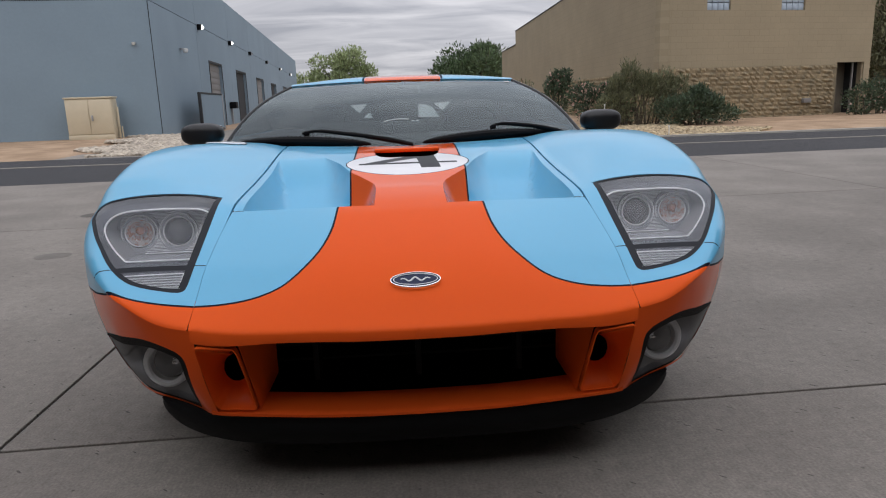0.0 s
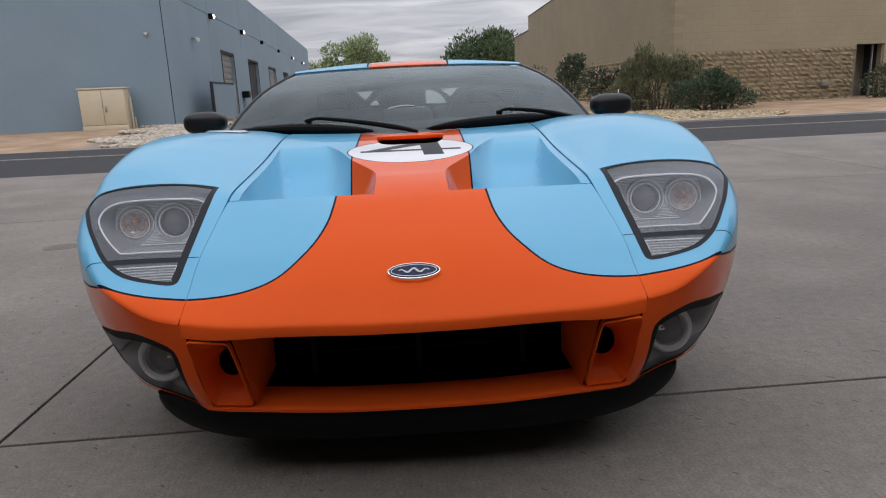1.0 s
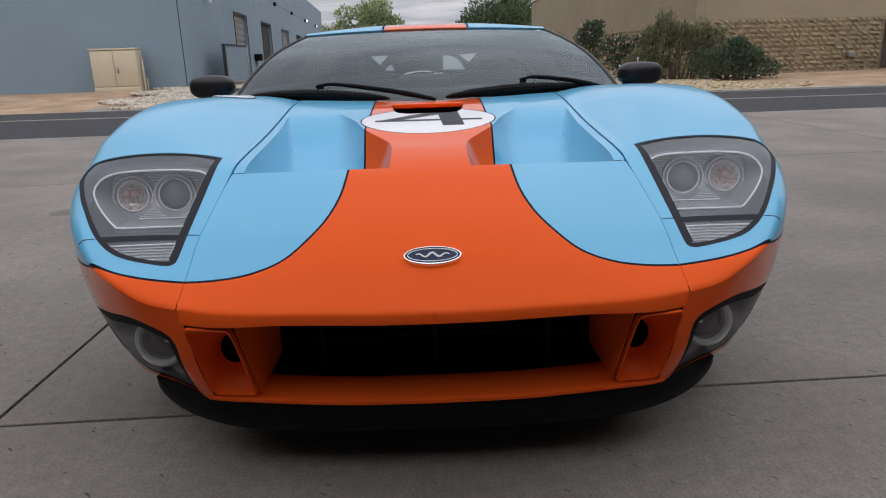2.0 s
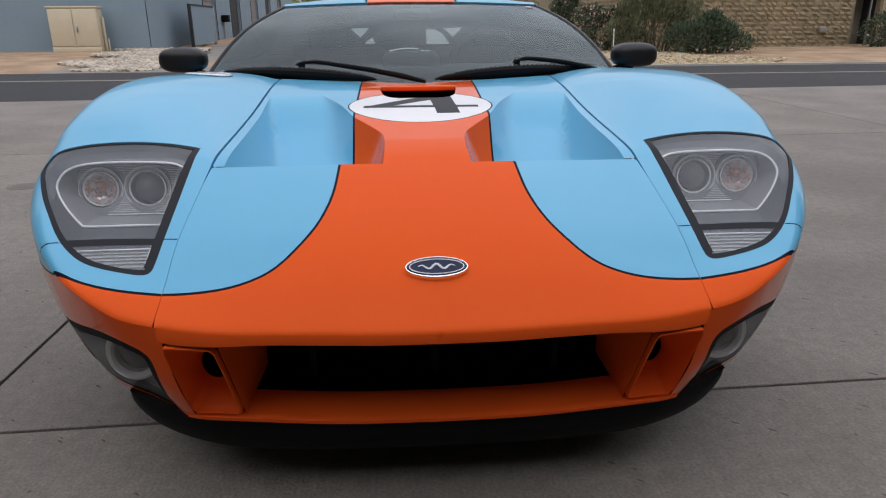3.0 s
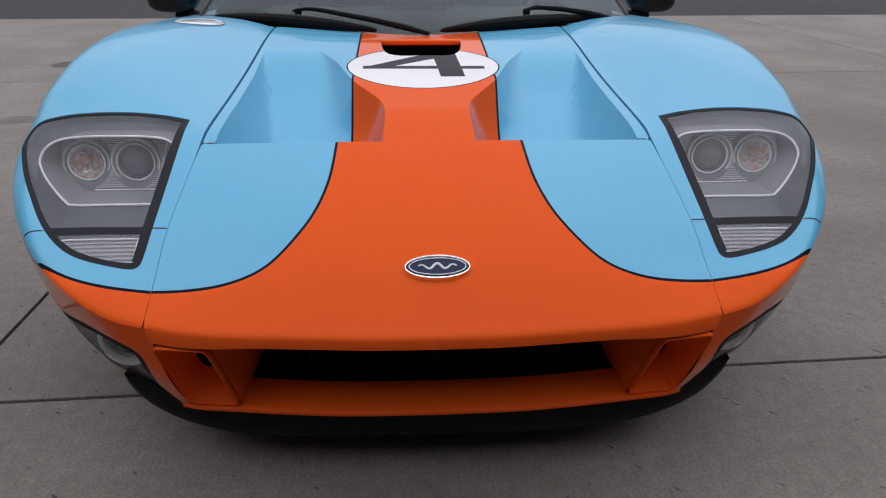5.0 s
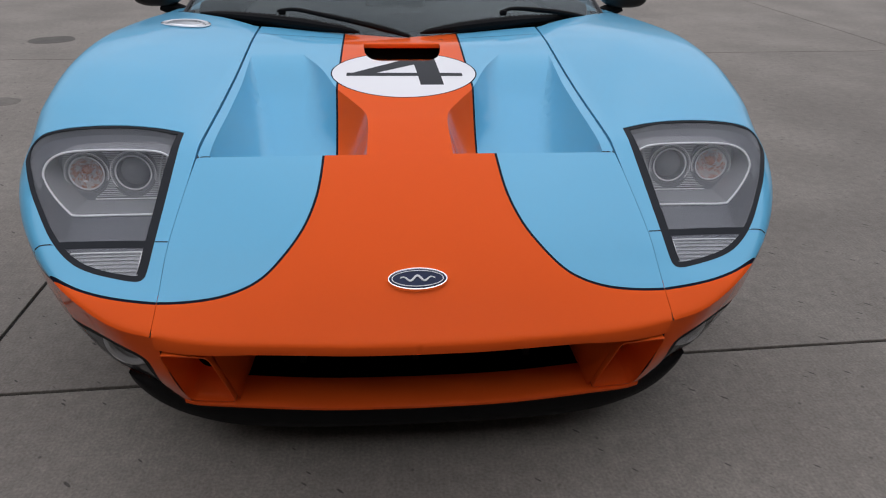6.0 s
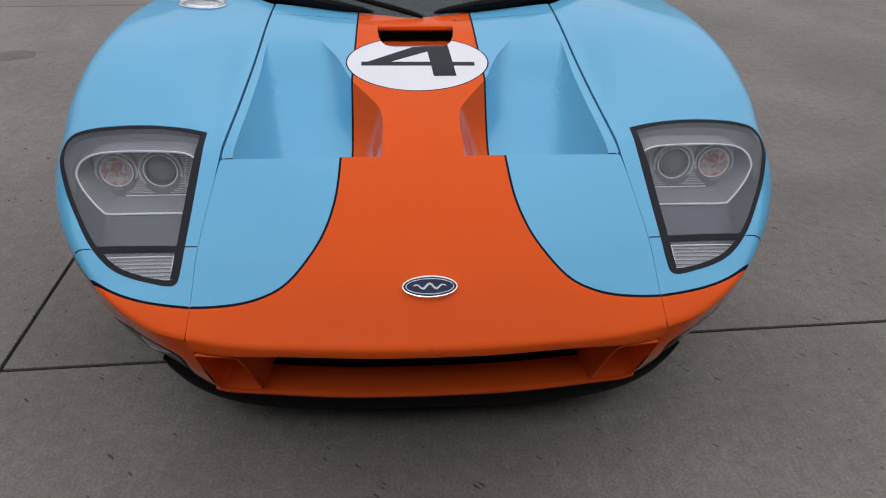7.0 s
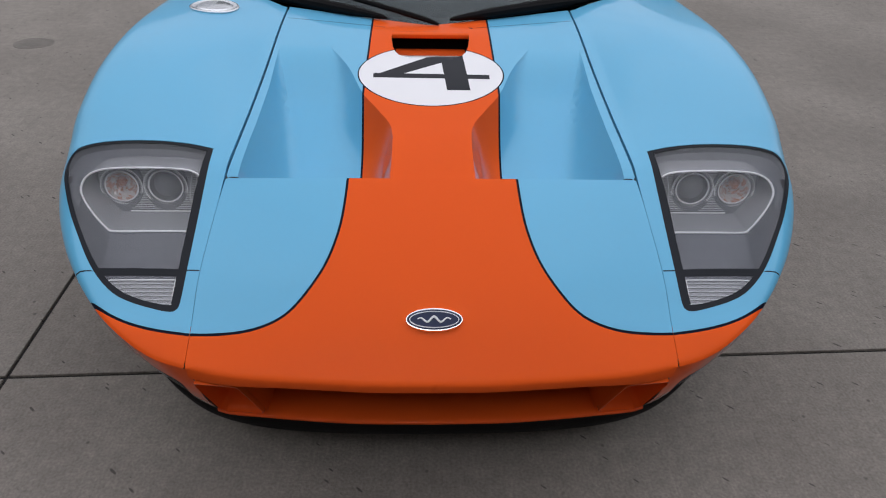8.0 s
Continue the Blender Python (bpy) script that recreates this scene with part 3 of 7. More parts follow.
def wall_panel(parent, origin, along, outward, a0, a1, z0, z1, holes, mat, name="wall_panel", thick=0.25, uv=False):
    """A slab of wall with rectangular openings that go through it."""
    us = sorted({a0, a1, *[h[0] for h in holes], *[h[1] for h in holes]})
    zs = sorted({z0, z1, *[h[2] for h in holes], *[h[3] for h in holes]})

    def solid(i, j):
        if i < 0 or j < 0 or i >= len(us) - 1 or j >= len(zs) - 1:
            return False
        u, z = (us[i] + us[i + 1]) / 2, (zs[j] + zs[j + 1]) / 2
        return not any(h[0] < u < h[1] and h[2] < z < h[3] for h in holes)

    vs, fs, index = [], [], {}

    def at(i, j, k):
        if (i, j, k) not in index:
            p = origin + along * us[i] + Vector((0, 0, zs[j])) - outward * (thick * k)
            index[i, j, k] = len(vs)
            vs.append(p)
        return index[i, j, k]

    for i in range(len(us) - 1):
        for j in range(len(zs) - 1):
            if not solid(i, j):
                continue
            fs.append((at(i, j, 0), at(i + 1, j, 0), at(i + 1, j + 1, 0), at(i, j + 1, 0)))
            fs.append((at(i, j + 1, 1), at(i + 1, j + 1, 1), at(i + 1, j, 1), at(i, j, 1)))
            if not solid(i - 1, j):
                fs.append((at(i, j, 1), at(i, j, 0), at(i, j + 1, 0), at(i, j + 1, 1)))
            if not solid(i + 1, j):
                fs.append((at(i + 1, j, 0), at(i + 1, j, 1), at(i + 1, j + 1, 1), at(i + 1, j + 1, 0)))
            if not solid(i, j - 1):
                fs.append((at(i, j, 1), at(i + 1, j, 1), at(i + 1, j, 0), at(i, j, 0)))
            if not solid(i, j + 1):
                fs.append((at(i, j + 1, 0), at(i + 1, j + 1, 0), at(i + 1, j + 1, 1), at(i, j + 1, 1)))
    if along.cross(Vector((0, 0, 1))).dot(outward) < 0:
        fs = [f[::-1] for f in fs]
    ob = build(name, vs, fs, mat, parent, flat=True)
    if uv:
        lay = ob.data.uv_layers.new(name="UVMap")
        for lp in ob.data.loops:
            p = ob.data.vertices[lp.vertex_index].co
            lay.data[lp.index].uv = ((p - origin).dot(along), p.z)
    return ob


def obox(origin, along, outward, a0, a1, o0, o1, z0, z1, bevel=0.0):
    m = Matrix((( along.x, outward.x, 0, origin.x), (along.y, outward.y, 0, origin.y), (0, 0, 1, origin.z), (0, 0, 0, 1)))
    bm = box_bm((a0, o0, z0), (a1, o1, z1), bevel)
    bm.transform(m)
    bmesh.ops.recalc_face_normals(bm, faces=bm.faces)
    return bm


def grey_building():
    b = thing("warehouse", W_CORNER, "long blue-grey tilt-up concrete warehouse with loading doors", "building")
    side_out = Vector((W_SIDE.y, -W_SIDE.x, 0))
    front_out = Vector((-W_FRONT.y, W_FRONT.x, 0))
    if front_out.y > 0:
        front_out = -front_out
    cuts = [0.0, 7.9, 17.0, 25.8, 36.2, 48.2, 60.8, 73.0]
    doors = [(10.3, 13.8, 0, 3.35), (19.0, 23.0, 0, 3.3), (28.8, 33.0, 0, 3.2), (39.1, 43.2, 0, 3.1), (51.0, 55.0, 0, 3.1)]
    tiers = [(-0.1, 4.92), (4.945, 7.2)]
    for lo, hi in zip(cuts[:-1], cuts[1:]):
        for z0, z1 in tiers:
            holes = [d for d in doors if lo < d[0] < hi and z0 < 1]
            holes = [(d[0], d[1], -0.1, d[3]) for d in holes]
            wall_panel(b, W_CORNER, W_SIDE, side_out, lo + 0.012, hi - 0.012, z0, z1, holes, GREYWALL)
    for lo in range(0, 30, 10):
        for z0, z1 in tiers:
            wall_panel(b, W_CORNER, W_FRONT, front_out, lo + (0.012 if lo else 0.03), lo + 10 - 0.012, z0, z1, [], GREYWALL)
    # dark backing in the joints, and the roof
    part("joint_backing", obox(W_CORNER, W_SIDE, side_out, 0.1, 72.9, -0.26, -0.03, 4.85, 5.0), JOINT, b)
    for c in cuts[1:-1]:
        part("joint_backing", obox(W_CORNER, W_SIDE, side_out, c - 0.05, c + 0.05, -0.26, -0.03, 0, 7.1), JOINT, b)
    part("joint_backing", obox(W_CORNER, W_FRONT, front_out, 0.05, 30, -0.26, -0.03, 4.85, 5.0), JOINT, b)
    part("joint_backing", obox(W_CORNER, W_FRONT, front_out, 0.02, 0.12, -0.3, -0.04, 0, 7.1), JOINT, b)
    part("corner_joint", obox(W_CORNER, W_FRONT, front_out, 0.0, 0.022, 0.002, 0.006, 0.0, 7.15), JOINT, b)
    p = [W_CORNER - side_out * 0.2, W_CORNER - side_out * 0.2 + W_SIDE * 73, W_CORNER + W_SIDE * 73 + W_FRONT * 30, W_CORNER + W_FRONT * 30]
    build("roof", [(q.x, q.y, 6.9) for q in p] + [(q.x, q.y, 6.75) for q in p], [(0, 1, 2, 3), (7, 6, 5, 4), (0, 4, 5, 1), (1, 5, 6, 2), (2, 6, 7, 3), (3, 7, 4, 0)], DOORTAN, b, flat=True)
    far = W_CORNER + W_SIDE * 73
    wall_panel(b, far - side_out * 0.26, W_FRONT, W_SIDE, 0.0, 30, 0, 7.2, [], GREYWALL)
    for k, d in enumerate(doors):
        # open doorways get a near-black panel in place of the shaded interior
        mat = DOORDARK if k in (1, 3) else DOORTAN
        leaf = part("rolling_door", obox(W_CORNER, W_SIDE, side_out, d[0], d[1], -0.22, -0.16, 0, d[3]), mat, b, "closed rolling loading door" if mat is DOORTAN else "near-black panel standing for the shade in an open loading doorway")
        if mat is DOORTAN:
            for r in range(10):
                z = 0.1 + r * (d[3] - 0.15) / 10
                part("slat", obox(W_CORNER, W_SIDE, side_out, d[0] + 0.03, d[1] - 0.03, -0.16, -0.135, z, z + 0.26, 0.01), DOORTAN, leaf)
        for a in (d[0] - 0.09, d[1]):
            part("door_jamb", obox(W_CORNER, W_SIDE, side_out, a, a + 0.09, 0.003, 0.03, 0, d[3]), DOORDARK, b)
        part("door_header", obox(W_CORNER, W_SIDE, side_out, d[0] - 0.09, d[1] + 0.09, 0.003, 0.03, d[3], d[3] + 0.09), DOORDARK, b)
    # wall lights along the reveal
    for k, a in enumerate((8.3, 17.0, 25.6, 36.0, 48.0, 60.8)):
        lt = part("wall_light", obox(W_CORNER, W_SIDE, side_out, a - 0.13, a + 0.13, 0.005, 0.2, 4.72, 4.98, 0.03), BLACK, b, "black wall-pack light, lit" if k in (0, 1, 4, 5) else "black wall-pack light, off")
        q = W_CORNER + W_SIDE * a + side_out * 0.21 + Vector((0, 0, 4.84))
        v, f = spin([(0.0, -0.02), (0.09, 0.0), (0.10, 0.02)], 16, "z")
        turn = look(q, q - side_out + Vector((0.2, 0.7, 0)))
        build("lens", [turn @ Vector(p) for p in v], f, LAMPLIGHT if k in (0, 1, 4, 5) else GALV, lt)
    for org, al, ou, a, z, k in ((W_CORNER, W_FRONT, front_out, 0.60, 3.42, 0.7), (W_CORNER, W_SIDE, side_out, 4.2, 3.5, 1.25)):
        arm = part("dome_bracket", obox(org, al, ou, a - 0.05 * k, a + 0.1 * k, 0.003, 0.15 * k, z - 0.01, z + 0.06 * k, 0.012), GALV, b, "white dome fixture on a short bracket")
        c = org + al * (a + 0.02) + ou * 0.18 * k + Vector((0, 0, z))
        v, f = spin([(0.001, -0.11 * k), (0.06 * k, -0.09 * k), (0.085 * k, -0.04 * k), (0.085 * k, 0.03 * k), (0.03 * k, 0.05 * k), (0.001, 0.055 * k)], 16, "z", c)
        build("dome", v, f, WHITEPLASTIC, arm)
    # steel-framed screen in front of the first door
    scr = thing("utility_screen", W_CORNER + W_SIDE * 3.0 + side_out * 0.8, "grey sheet-metal utility screen with a dark steel post", "screen")
    part("sheet", obox(W_CORNER, W_SIDE, side_out, 3.08, 8.0, 0.82, 0.86, 0.12, 1.64), GREYWALL, scr)
    for a, mat in ((2.94, DOORDARK), (8.0, GALV)):
        part("post", obox(W_CORNER, W_SIDE, side_out, a, a + 0.14, 0.78, 0.9, -0.05, 1.71, 0.01), mat, scr)
    part("top_rail", obox(W_CORNER, W_SIDE, side_out, 3.08, 8.0, 0.8, 0.88, 1.64, 1.71), DOORDARK, scr)
    part("meter_box", obox(W_CORNER, W_SIDE, side_out, 15.3, 16.0, 0.005, 0.4, 1.0, 1.38, 0.03), BLACK, b, "dark meter box on the wall")
    part("conduit", obox(W_CORNER, W_SIDE, side_out, 15.6, 15.72, 0.005, 0.12, -0.05, 1.0), GALV, b)
    return b


grey_building()


def utility_cabinet():
    o = Vector((-11.75, 23.75, 0.0))
    al, ou = Vector((0.994, 0.109, 0)), Vector((0.109, -0.994, 0))
    c = thing("utility_cabinet", o, "tan steel double-door electrical cabinet on a concrete pad", "cabinet")
    part("pad", obox(o, al, ou, -0.2, 1.9, -0.75, 0.25, -0.1, 0.06, 0.015), CONCRETE, c, "weathered concrete pad")
    part("body", obox(o, al, ou, 0.0, 1.55, -0.65, 0.0, 0.06, 1.50, 0.02), TAN, c)
    part("roof_cap", obox(o, al, ou, -0.03, 1.58, -0.68, 0.04, 1.50, 1.56, 0.015), TAN, c)
    part("plinth", obox(o, al, ou, 0.0, 1.55, 0.002, 0.03, 0.06, 0.24, 0.008), TAN, c)
    for a in (0.02, 0.79):
        d = part("door", obox(o, al, ou, a, a + 0.74, 0.003, 0.03, 0.27, 1.46, 0.008), TAN, c)
        part("name_plate", obox(o, al, ou, a + 0.46, a + 0.58, 0.031, 0.034, 1.0, 1.05), TAN, d)
    part("handle", obox(o, al, ou, 0.84, 0.90, 0.031, 0.08, 0.72, 0.92, 0.015), GALV, d)
    part("conduit", obox(o, al, ou, 1.60, 1.665, -0.36, -0.3, 0.0, 1.2, 0.015), TAN, c)
    part("conduit", obox(o, al, ou, 1.70, 1.74, -0.36, -0.32, 0.0, 0.5, 0.01), TAN, c)


utility_cabinet()


# ---- the tan block building ----
E_CORNER = Vector((8.52, 21.25, 0))
E_FRONT = Vector((0.98, 0.1985, 0)).normalized()
E_SIDE = Vector((0.011, 1.0, 0)).normalized()


def tan_building():
    b = thing("block_building", E_CORNER, "tan painted block building with a split-face block base", "building")
    f_out = Vector((E_FRONT.y, -E_FRONT.x, 0))
    s_out = Vector((-E_SIDE.y, E_SIDE.x, 0))
    wins = [(1.72, 2.62, 3.62, 4.6), (4.62, 5.58, 3.62, 4.6)]
    entry = [(7.12, 8.30, -0.1, 1.86)]
    wall_panel(b, E_CORNER, E_FRONT, f_out, 0.0, 8.55, -0.1, 5.9, wins + entry, BLOCKWALL, "wall", 0.3, True)
    wall_panel(b, E_CORNER, E_SIDE, s_out, 0.0, 30.2, -0.1, 5.92, [], BLOCKWALL, "wall", 0.3, True)
    wall_panel(b, E_CORNER - s_out * 0.02, E_SIDE, s_out, 30.2, 38.0, -0.1, 4.95, [], BLOCKWALL, "wall", 0.3, True)
    end = E_CORNER + E_FRONT * 8.55
    wall_panel(b, end, E_SIDE, -s_out, 0.0, 30.2, -0.1, 5.9, [], BLOCKWALL, "wall", 0.3, True)
    ins = -s_out * 0.15
    # wing set back behind the entry
    wall_panel(b, end + E_SIDE * 2.4, E_FRONT, f_out, 0.1, 14.0, -0.1, 5.6, [], BLOCKWALL, "wall", 0.3, True)
    q = [E_CORNER + ins + E_SIDE * 0.15, end - ins + E_SIDE * 0.15, end - ins + E_SIDE * 37.9, E_CORNER + ins + E_SIDE * 37.9]
    build("roof", [(p.x, p.y, 4.9) for p in q] + [(p.x, p.y, 4.75) for p in q], [(0, 1, 2, 3), (7, 6, 5, 4), (0, 4, 5, 1), (1, 5, 6, 2), (2, 6, 7, 3), (3, 7, 4, 0)], DOORTAN, b, flat=True)
    for a0, a1, out, al, ln, h in ((0, 30.2, s_out, E_SIDE, 30.2, 5.92), (0, 8.55, f_out, E_FRONT, 8.55, 5.9)):
        part("coping", obox(E_CORNER, al, out, a0 - 0.02, a1, -0.32, 0.03, h, h + 0.05), DOORDARK, b, "thin dark metal coping")
    part("coping", obox(E_CORNER, E_SIDE, s_out, 30.2, 38.0, -0.32, 0.03, 4.95, 5.0), DOORDARK, b)
    for w in wins:
        win = part("window", obox(E_CORNER, E_FRONT, f_out, w[0], w[1], -0.25, -0.2, w[2], w[3]), DOORTAN, b, "glass block window")
        n = 4
        s = (w[1] - w[0]) / n
        for i in range(n):
            for j in range(4):
                part("pane", obox(E_CORNER, E_FRONT, f_out, w[0] + i * s + 0.01, w[0] + (i + 1) * s - 0.01, -0.2, -0.06, w[2] + j * 0.24 + 0.01, w[2] + (j + 1) * 0.24 - 0.01, 0.012), GLASSBLOCK, win)
    # entry recess
    part("entry_recess", obox(E_CORNER, E_FRONT, f_out, 7.12, 8.30, -0.95, -0.85, 0, 1.9), ENTRY, b, "dark glazed recessed entry")
    # recess sides and ceiling coloured near-black to put the opening's shade in
    part("recess_side", obox(E_CORNER, E_FRONT, f_out, 7.02, 7.12, -1.6, -0.3, 0, 1.9), DOORDARK, b)
    part("recess_side", obox(E_CORNER, E_FRONT, f_out, 8.30, 8.40, -1.6, -0.3, 0, 1.9), DOORDARK, b)
    part("recess_ceiling", obox(E_CORNER, E_FRONT, f_out, 7.02, 8.40, -1.6, -0.3, 1.87, 1.97), DOORDARK, b)
    part("entry_post", obox(E_CORNER, E_FRONT, f_out, 7.98, 8.03, -0.25, -0.19, 0, 1.86), DOORTAN, b)
    # small box on the wall
    part("outlet_box", obox(E_CORNER, E_FRONT, f_out, 5.65, 5.95, 0.06, 0.2, 0.50, 0.66, 0.02), DOORTAN, b, "small grey outlet box on the block base")
    # split-face base courses
    base = part("block_base", obox(E_CORNER, E_FRONT, f_out, -0.01, 7.10, 0.003, 0.03, -0.08, 1.78), MORTAR, b, "rough split-face block base")
    rng = random.Random(7)

    def rough_block(w, h, d):
        nx, nz = 4, 3
        vs, fs = [], []
        for i in range(nx):
            for j in range(nz):
                edge = i in (0, nx - 1) or j in (0, nz - 1)
                vs.append((w * i / (nx - 1), d * (rng.uniform(0.3, 0.6) if edge else rng.uniform(0.55, 1.5)), h * j / (nz - 1)))
        for i in range(nx - 1):
            for j in range(nz - 1):
                fs.append((i * nz + j, (i + 1) * nz + j, (i + 1) * nz + j + 1, i * nz + j + 1))
        rim = [i * nz for i in range(nx)] + [(nx - 1) * nz + j for j in range(1, nz)] + [i * nz + nz - 1 for i in range(nx - 2, -1, -1)] + [j for j in range(nz - 2, 0, -1)]
        o = len(vs)
        for r in rim:
            vs.append((vs[r][0], 0, vs[r][2]))
        for k in range(len(rim)):
            l = (k + 1) % len(rim)
            fs.append((rim[l], rim[k], o + k, o + l))
        return vs, fs

    lengths = (0.20, 0.28, 0.38, 0.52)
    shapes = [rough_block(lengths[k % 4], 0.142, 0.06) for k in range(16)]
    meshes = []
    for v, f in shapes:
        me = bpy.data.meshes.new("block")
        me.from_pydata(v, [], [g[::-1] for g in f])
        me.materials.append(BLOCKSTONE)
        meshes.append(me)
    m0 = Matrix(((E_FRONT.x, f_out.x, 0, 0), (E_FRONT.y, f_out.y, 0, 0), (0, 0, 1, 0), (0, 0, 0, 1)))
    for j in range(12):
        a = rng.uniform(0.0, 0.12)
        while a < 6.9:
            k = rng.randrange(16)
            if a + lengths[k % 4] > 7.1:
                k = 0
            ob = new("block", meshes[k])
            ob.parent = base
            p = E_CORNER + E_FRONT * a + f_out * 0.03 + Vector((0, 0, -0.02 + j * 0.15))
            ob.matrix_basis = Matrix.Translation(p) @ m0
            a += lengths[k % 4] + 0.008
    # side base, joined
    vs, fs = [], []
    for j in range(12):
        a = rng.uniform(0.0, 0.12)
        while a < 18.0:
            k = rng.randrange(16)
            v, f = shapes[k]
            o = len(vs)
            for p in v:
                vs.append(E_CORNER + E_SIDE * (a + p[0]) + s_out * (0.02 + p[1]) + Vector((0, 0, -0.02 + j * 0.15 + p[2])))
            fs += [tuple(i2 + o for i2 in g) for g in f]
            a += lengths[k % 4] + 0.008
    tagged(build("side_block_base", vs, fs, BLOCKSIDE, b, flat=True), kind="stuff")
    return b


GLASSBLOCK = material("glass_block", (0.30, 0.36, 0.42), 0.15, 0, 0.5, 0.1, 8)
tan_building()


# ---- planting ----
def leaf_cloud(rng, count, blobs, size, aspect=2.2, up=0.3):
    """Many small leaf quads filling a set of blobs (x, y, z, rx, ry, rz)."""
    vs, fs = [], []
    for _ in range(count):
        b = rng.choice(blobs)
        while True:
            p = Vector((rng.uniform(-1, 1), rng.uniform(-1, 1), rng.uniform(-1, 1)))
            if 0.25 < p.length < 1:
                break
        k = p.length ** -0.4 * (0.92 + 0.55 * noise.noise(p.normalized() * 2.3 + Vector((b[0], b[1], b[2])) * 3.1))
        if rng.random() < 0.06:
            k *= rng.uniform(1.05, 1.3)
        c = Vector((b[0] + p.x * b[3] * k, b[1] + p.y * b[4] * k, b[2] + p.z * b[5] * k))
        if c.z < 0.03:
            c.z = 0.03 + rng.random() * 0.1
        d = Vector((p.x + rng.uniform(-0.7, 0.7), p.y + rng.uniform(-0.7, 0.7), p.z + up + rng.uniform(-0.5, 0.7))).normalized()
        s = d.cross(Vector((rng.uniform(-1, 1), rng.uniform(-1, 1), rng.uniform(-1, 1)))).normalized()
        l = size * rng.uniform(0.6, 1.4)
        w = l / aspect
        o = len(vs)
        vs += [c, c + d * l * 0.5 + s * w * 0.5, c + d * l, c + d * l * 0.5 - s * w * 0.5]
        fs.append((o, o + 1, o + 2, o + 3))
    return vs, fs


def shrub(at, label, blobs, count, size, mat, aspect=2.2, up=0.3, blossom=0, seed=1):
    rng = random.Random(seed)
    t = thing("shrub", at, label, "shrub")
    stems = []
    for b in blobs:
        top = Vector((b[0], b[1], b[2] + b[5] * 0.5))
        for _ in range(3):
            base = Vector((rng.uniform(-0.15, 0.15) + b[0] * 0.5, rng.uniform(-0.1, 0.1) + b[1] * 0.5, -0.1))
            mid = base.lerp(top, 0.5) + Vector((rng.uniform(-0.1, 0.1), rng.uniform(-0.1, 0.1), 0))
            stems.append(tube([base, mid, top + Vector((rng.uniform(-0.2, 0.2), rng.uniform(-0.2, 0.2), 0))], [0.03, 0.02, 0.008], 6))
    for v, f in stems:
        build("stem", [Vector(p) + Vector(at) for p in v], f, BARK, t)
    v, f = leaf_cloud(rng, count, blobs, size, aspect, up)
    build("foliage", [p + Vector(at) for p in v], f, mat, t, flat=True)
    if blossom:
        v, f = leaf_cloud(rng, blossom, blobs, size * 0.9, 1.2, up)
        build("blossom", [p + Vector(at) for p in v], f, BLOSSOM, t, "pale pink blossom clusters", flat=True)


def tree(at, label, trunk_h, wide, low, high, count, size, seed, lumps=16, leaf=None):
    """Tapered trunk, limbs to every lump of the crown, and loose leaves with gaps between the lumps."""
    rng = random.Random(seed)
    t = thing("tree", at, label, "tree")
    blobs = []
    for k in range(lumps):
        ang, r = rng.uniform(0, 6.28), wide * math.sqrt(rng.random())
        z = low + (high - low) * rng.random() * (1 - 0.55 * (r / wide) ** 2)
        q = rng.uniform(0.13, 0.26) * (high - low) + 0.15
        blobs.append((r * math.cos(ang), r * 0.8 * math.sin(ang), z, q * 1.25, q * 1.2, q))
    limbs = [tube([(0, 0, -0.2), (0.1, 0, trunk_h * 0.5), (0, 0.1, trunk_h)], [0.25, 0.2, 0.15], 8)]
    for b in blobs:
        limbs.append(tube([(0, 0.1, trunk_h * 0.9), (b[0] * 0.5, b[1] * 0.5, (trunk_h + b[2]) * 0.5), (b[0], b[1], b[2]), (b[0] * 1.1, b[1], b[2] + b[5] * 0.9)], [0.10, 0.07, 0.04, 0.015], 6))
    v, f = joined(*limbs)
    build("trunk", [Vector(p) + Vector(at) for p in v], f, BARK, t)
    v, f = leaf_cloud(rng, count, blobs, size, 2.4, 0.6)
    build("crown", [p + Vector(at) for p in v], f, leaf or LEAFTREE, t, flat=True)


shrub((8.75, 18.9, 0.05), "low dark green spreading shrub in front of the wall", [(0, 0, 0.5, 0.8, 0.7, 0.5), (0.8, 0.1, 0.28, 0.7, 0.5, 0.26), (-0.6, 0, 0.42, 0.6, 0.5, 0.42), (0.1, 0, 0.85, 0.3, 0.35, 0.28), (0.45, 0.05, 0.6, 0.4, 0.4, 0.3)], 7000, 0.10, LEAFDARK, 3.0, 0.6, seed=3)
shrub((7.35, 19.5, 0.05), "tall olive green feathery shrub against the wall", [(0, 0, 0.7, 1.0, 0.6, 0.7), (-0.35, 0.1, 1.4, 0.28, 0.35, 0.55), (0.65, 0.1, 1.15, 0.5, 0.4, 0.45), (1.15, 0.2, 0.9, 0.5, 0.4, 0.6), (-0.85, 0, 0.6, 0.5, 0.45, 0.55), (-0.75, 0.1, 1.1, 0.3, 0.3, 0.4), (0.15, 0, 1.2, 0.4, 0.4, 0.4)], 12000, 0.11, LEAFPALE, 4.5, 0.9, seed=4)
shrub((6.25, 20.4, 0.05), "rounded green shrub with pale pink blossom", [(0, 0, 0.6, 0.75, 0.6, 0.6), (-0.4, 0.3, 0.95, 0.4, 0.4, 0.4), (0.35, 0, 1.0, 0.3, 0.35, 0.35), (0.75, 0, 0.5, 0.4, 0.4, 0.5)], 6500, 0.09, LEAFDARK, 2.2, 0.4, 900, seed=5)
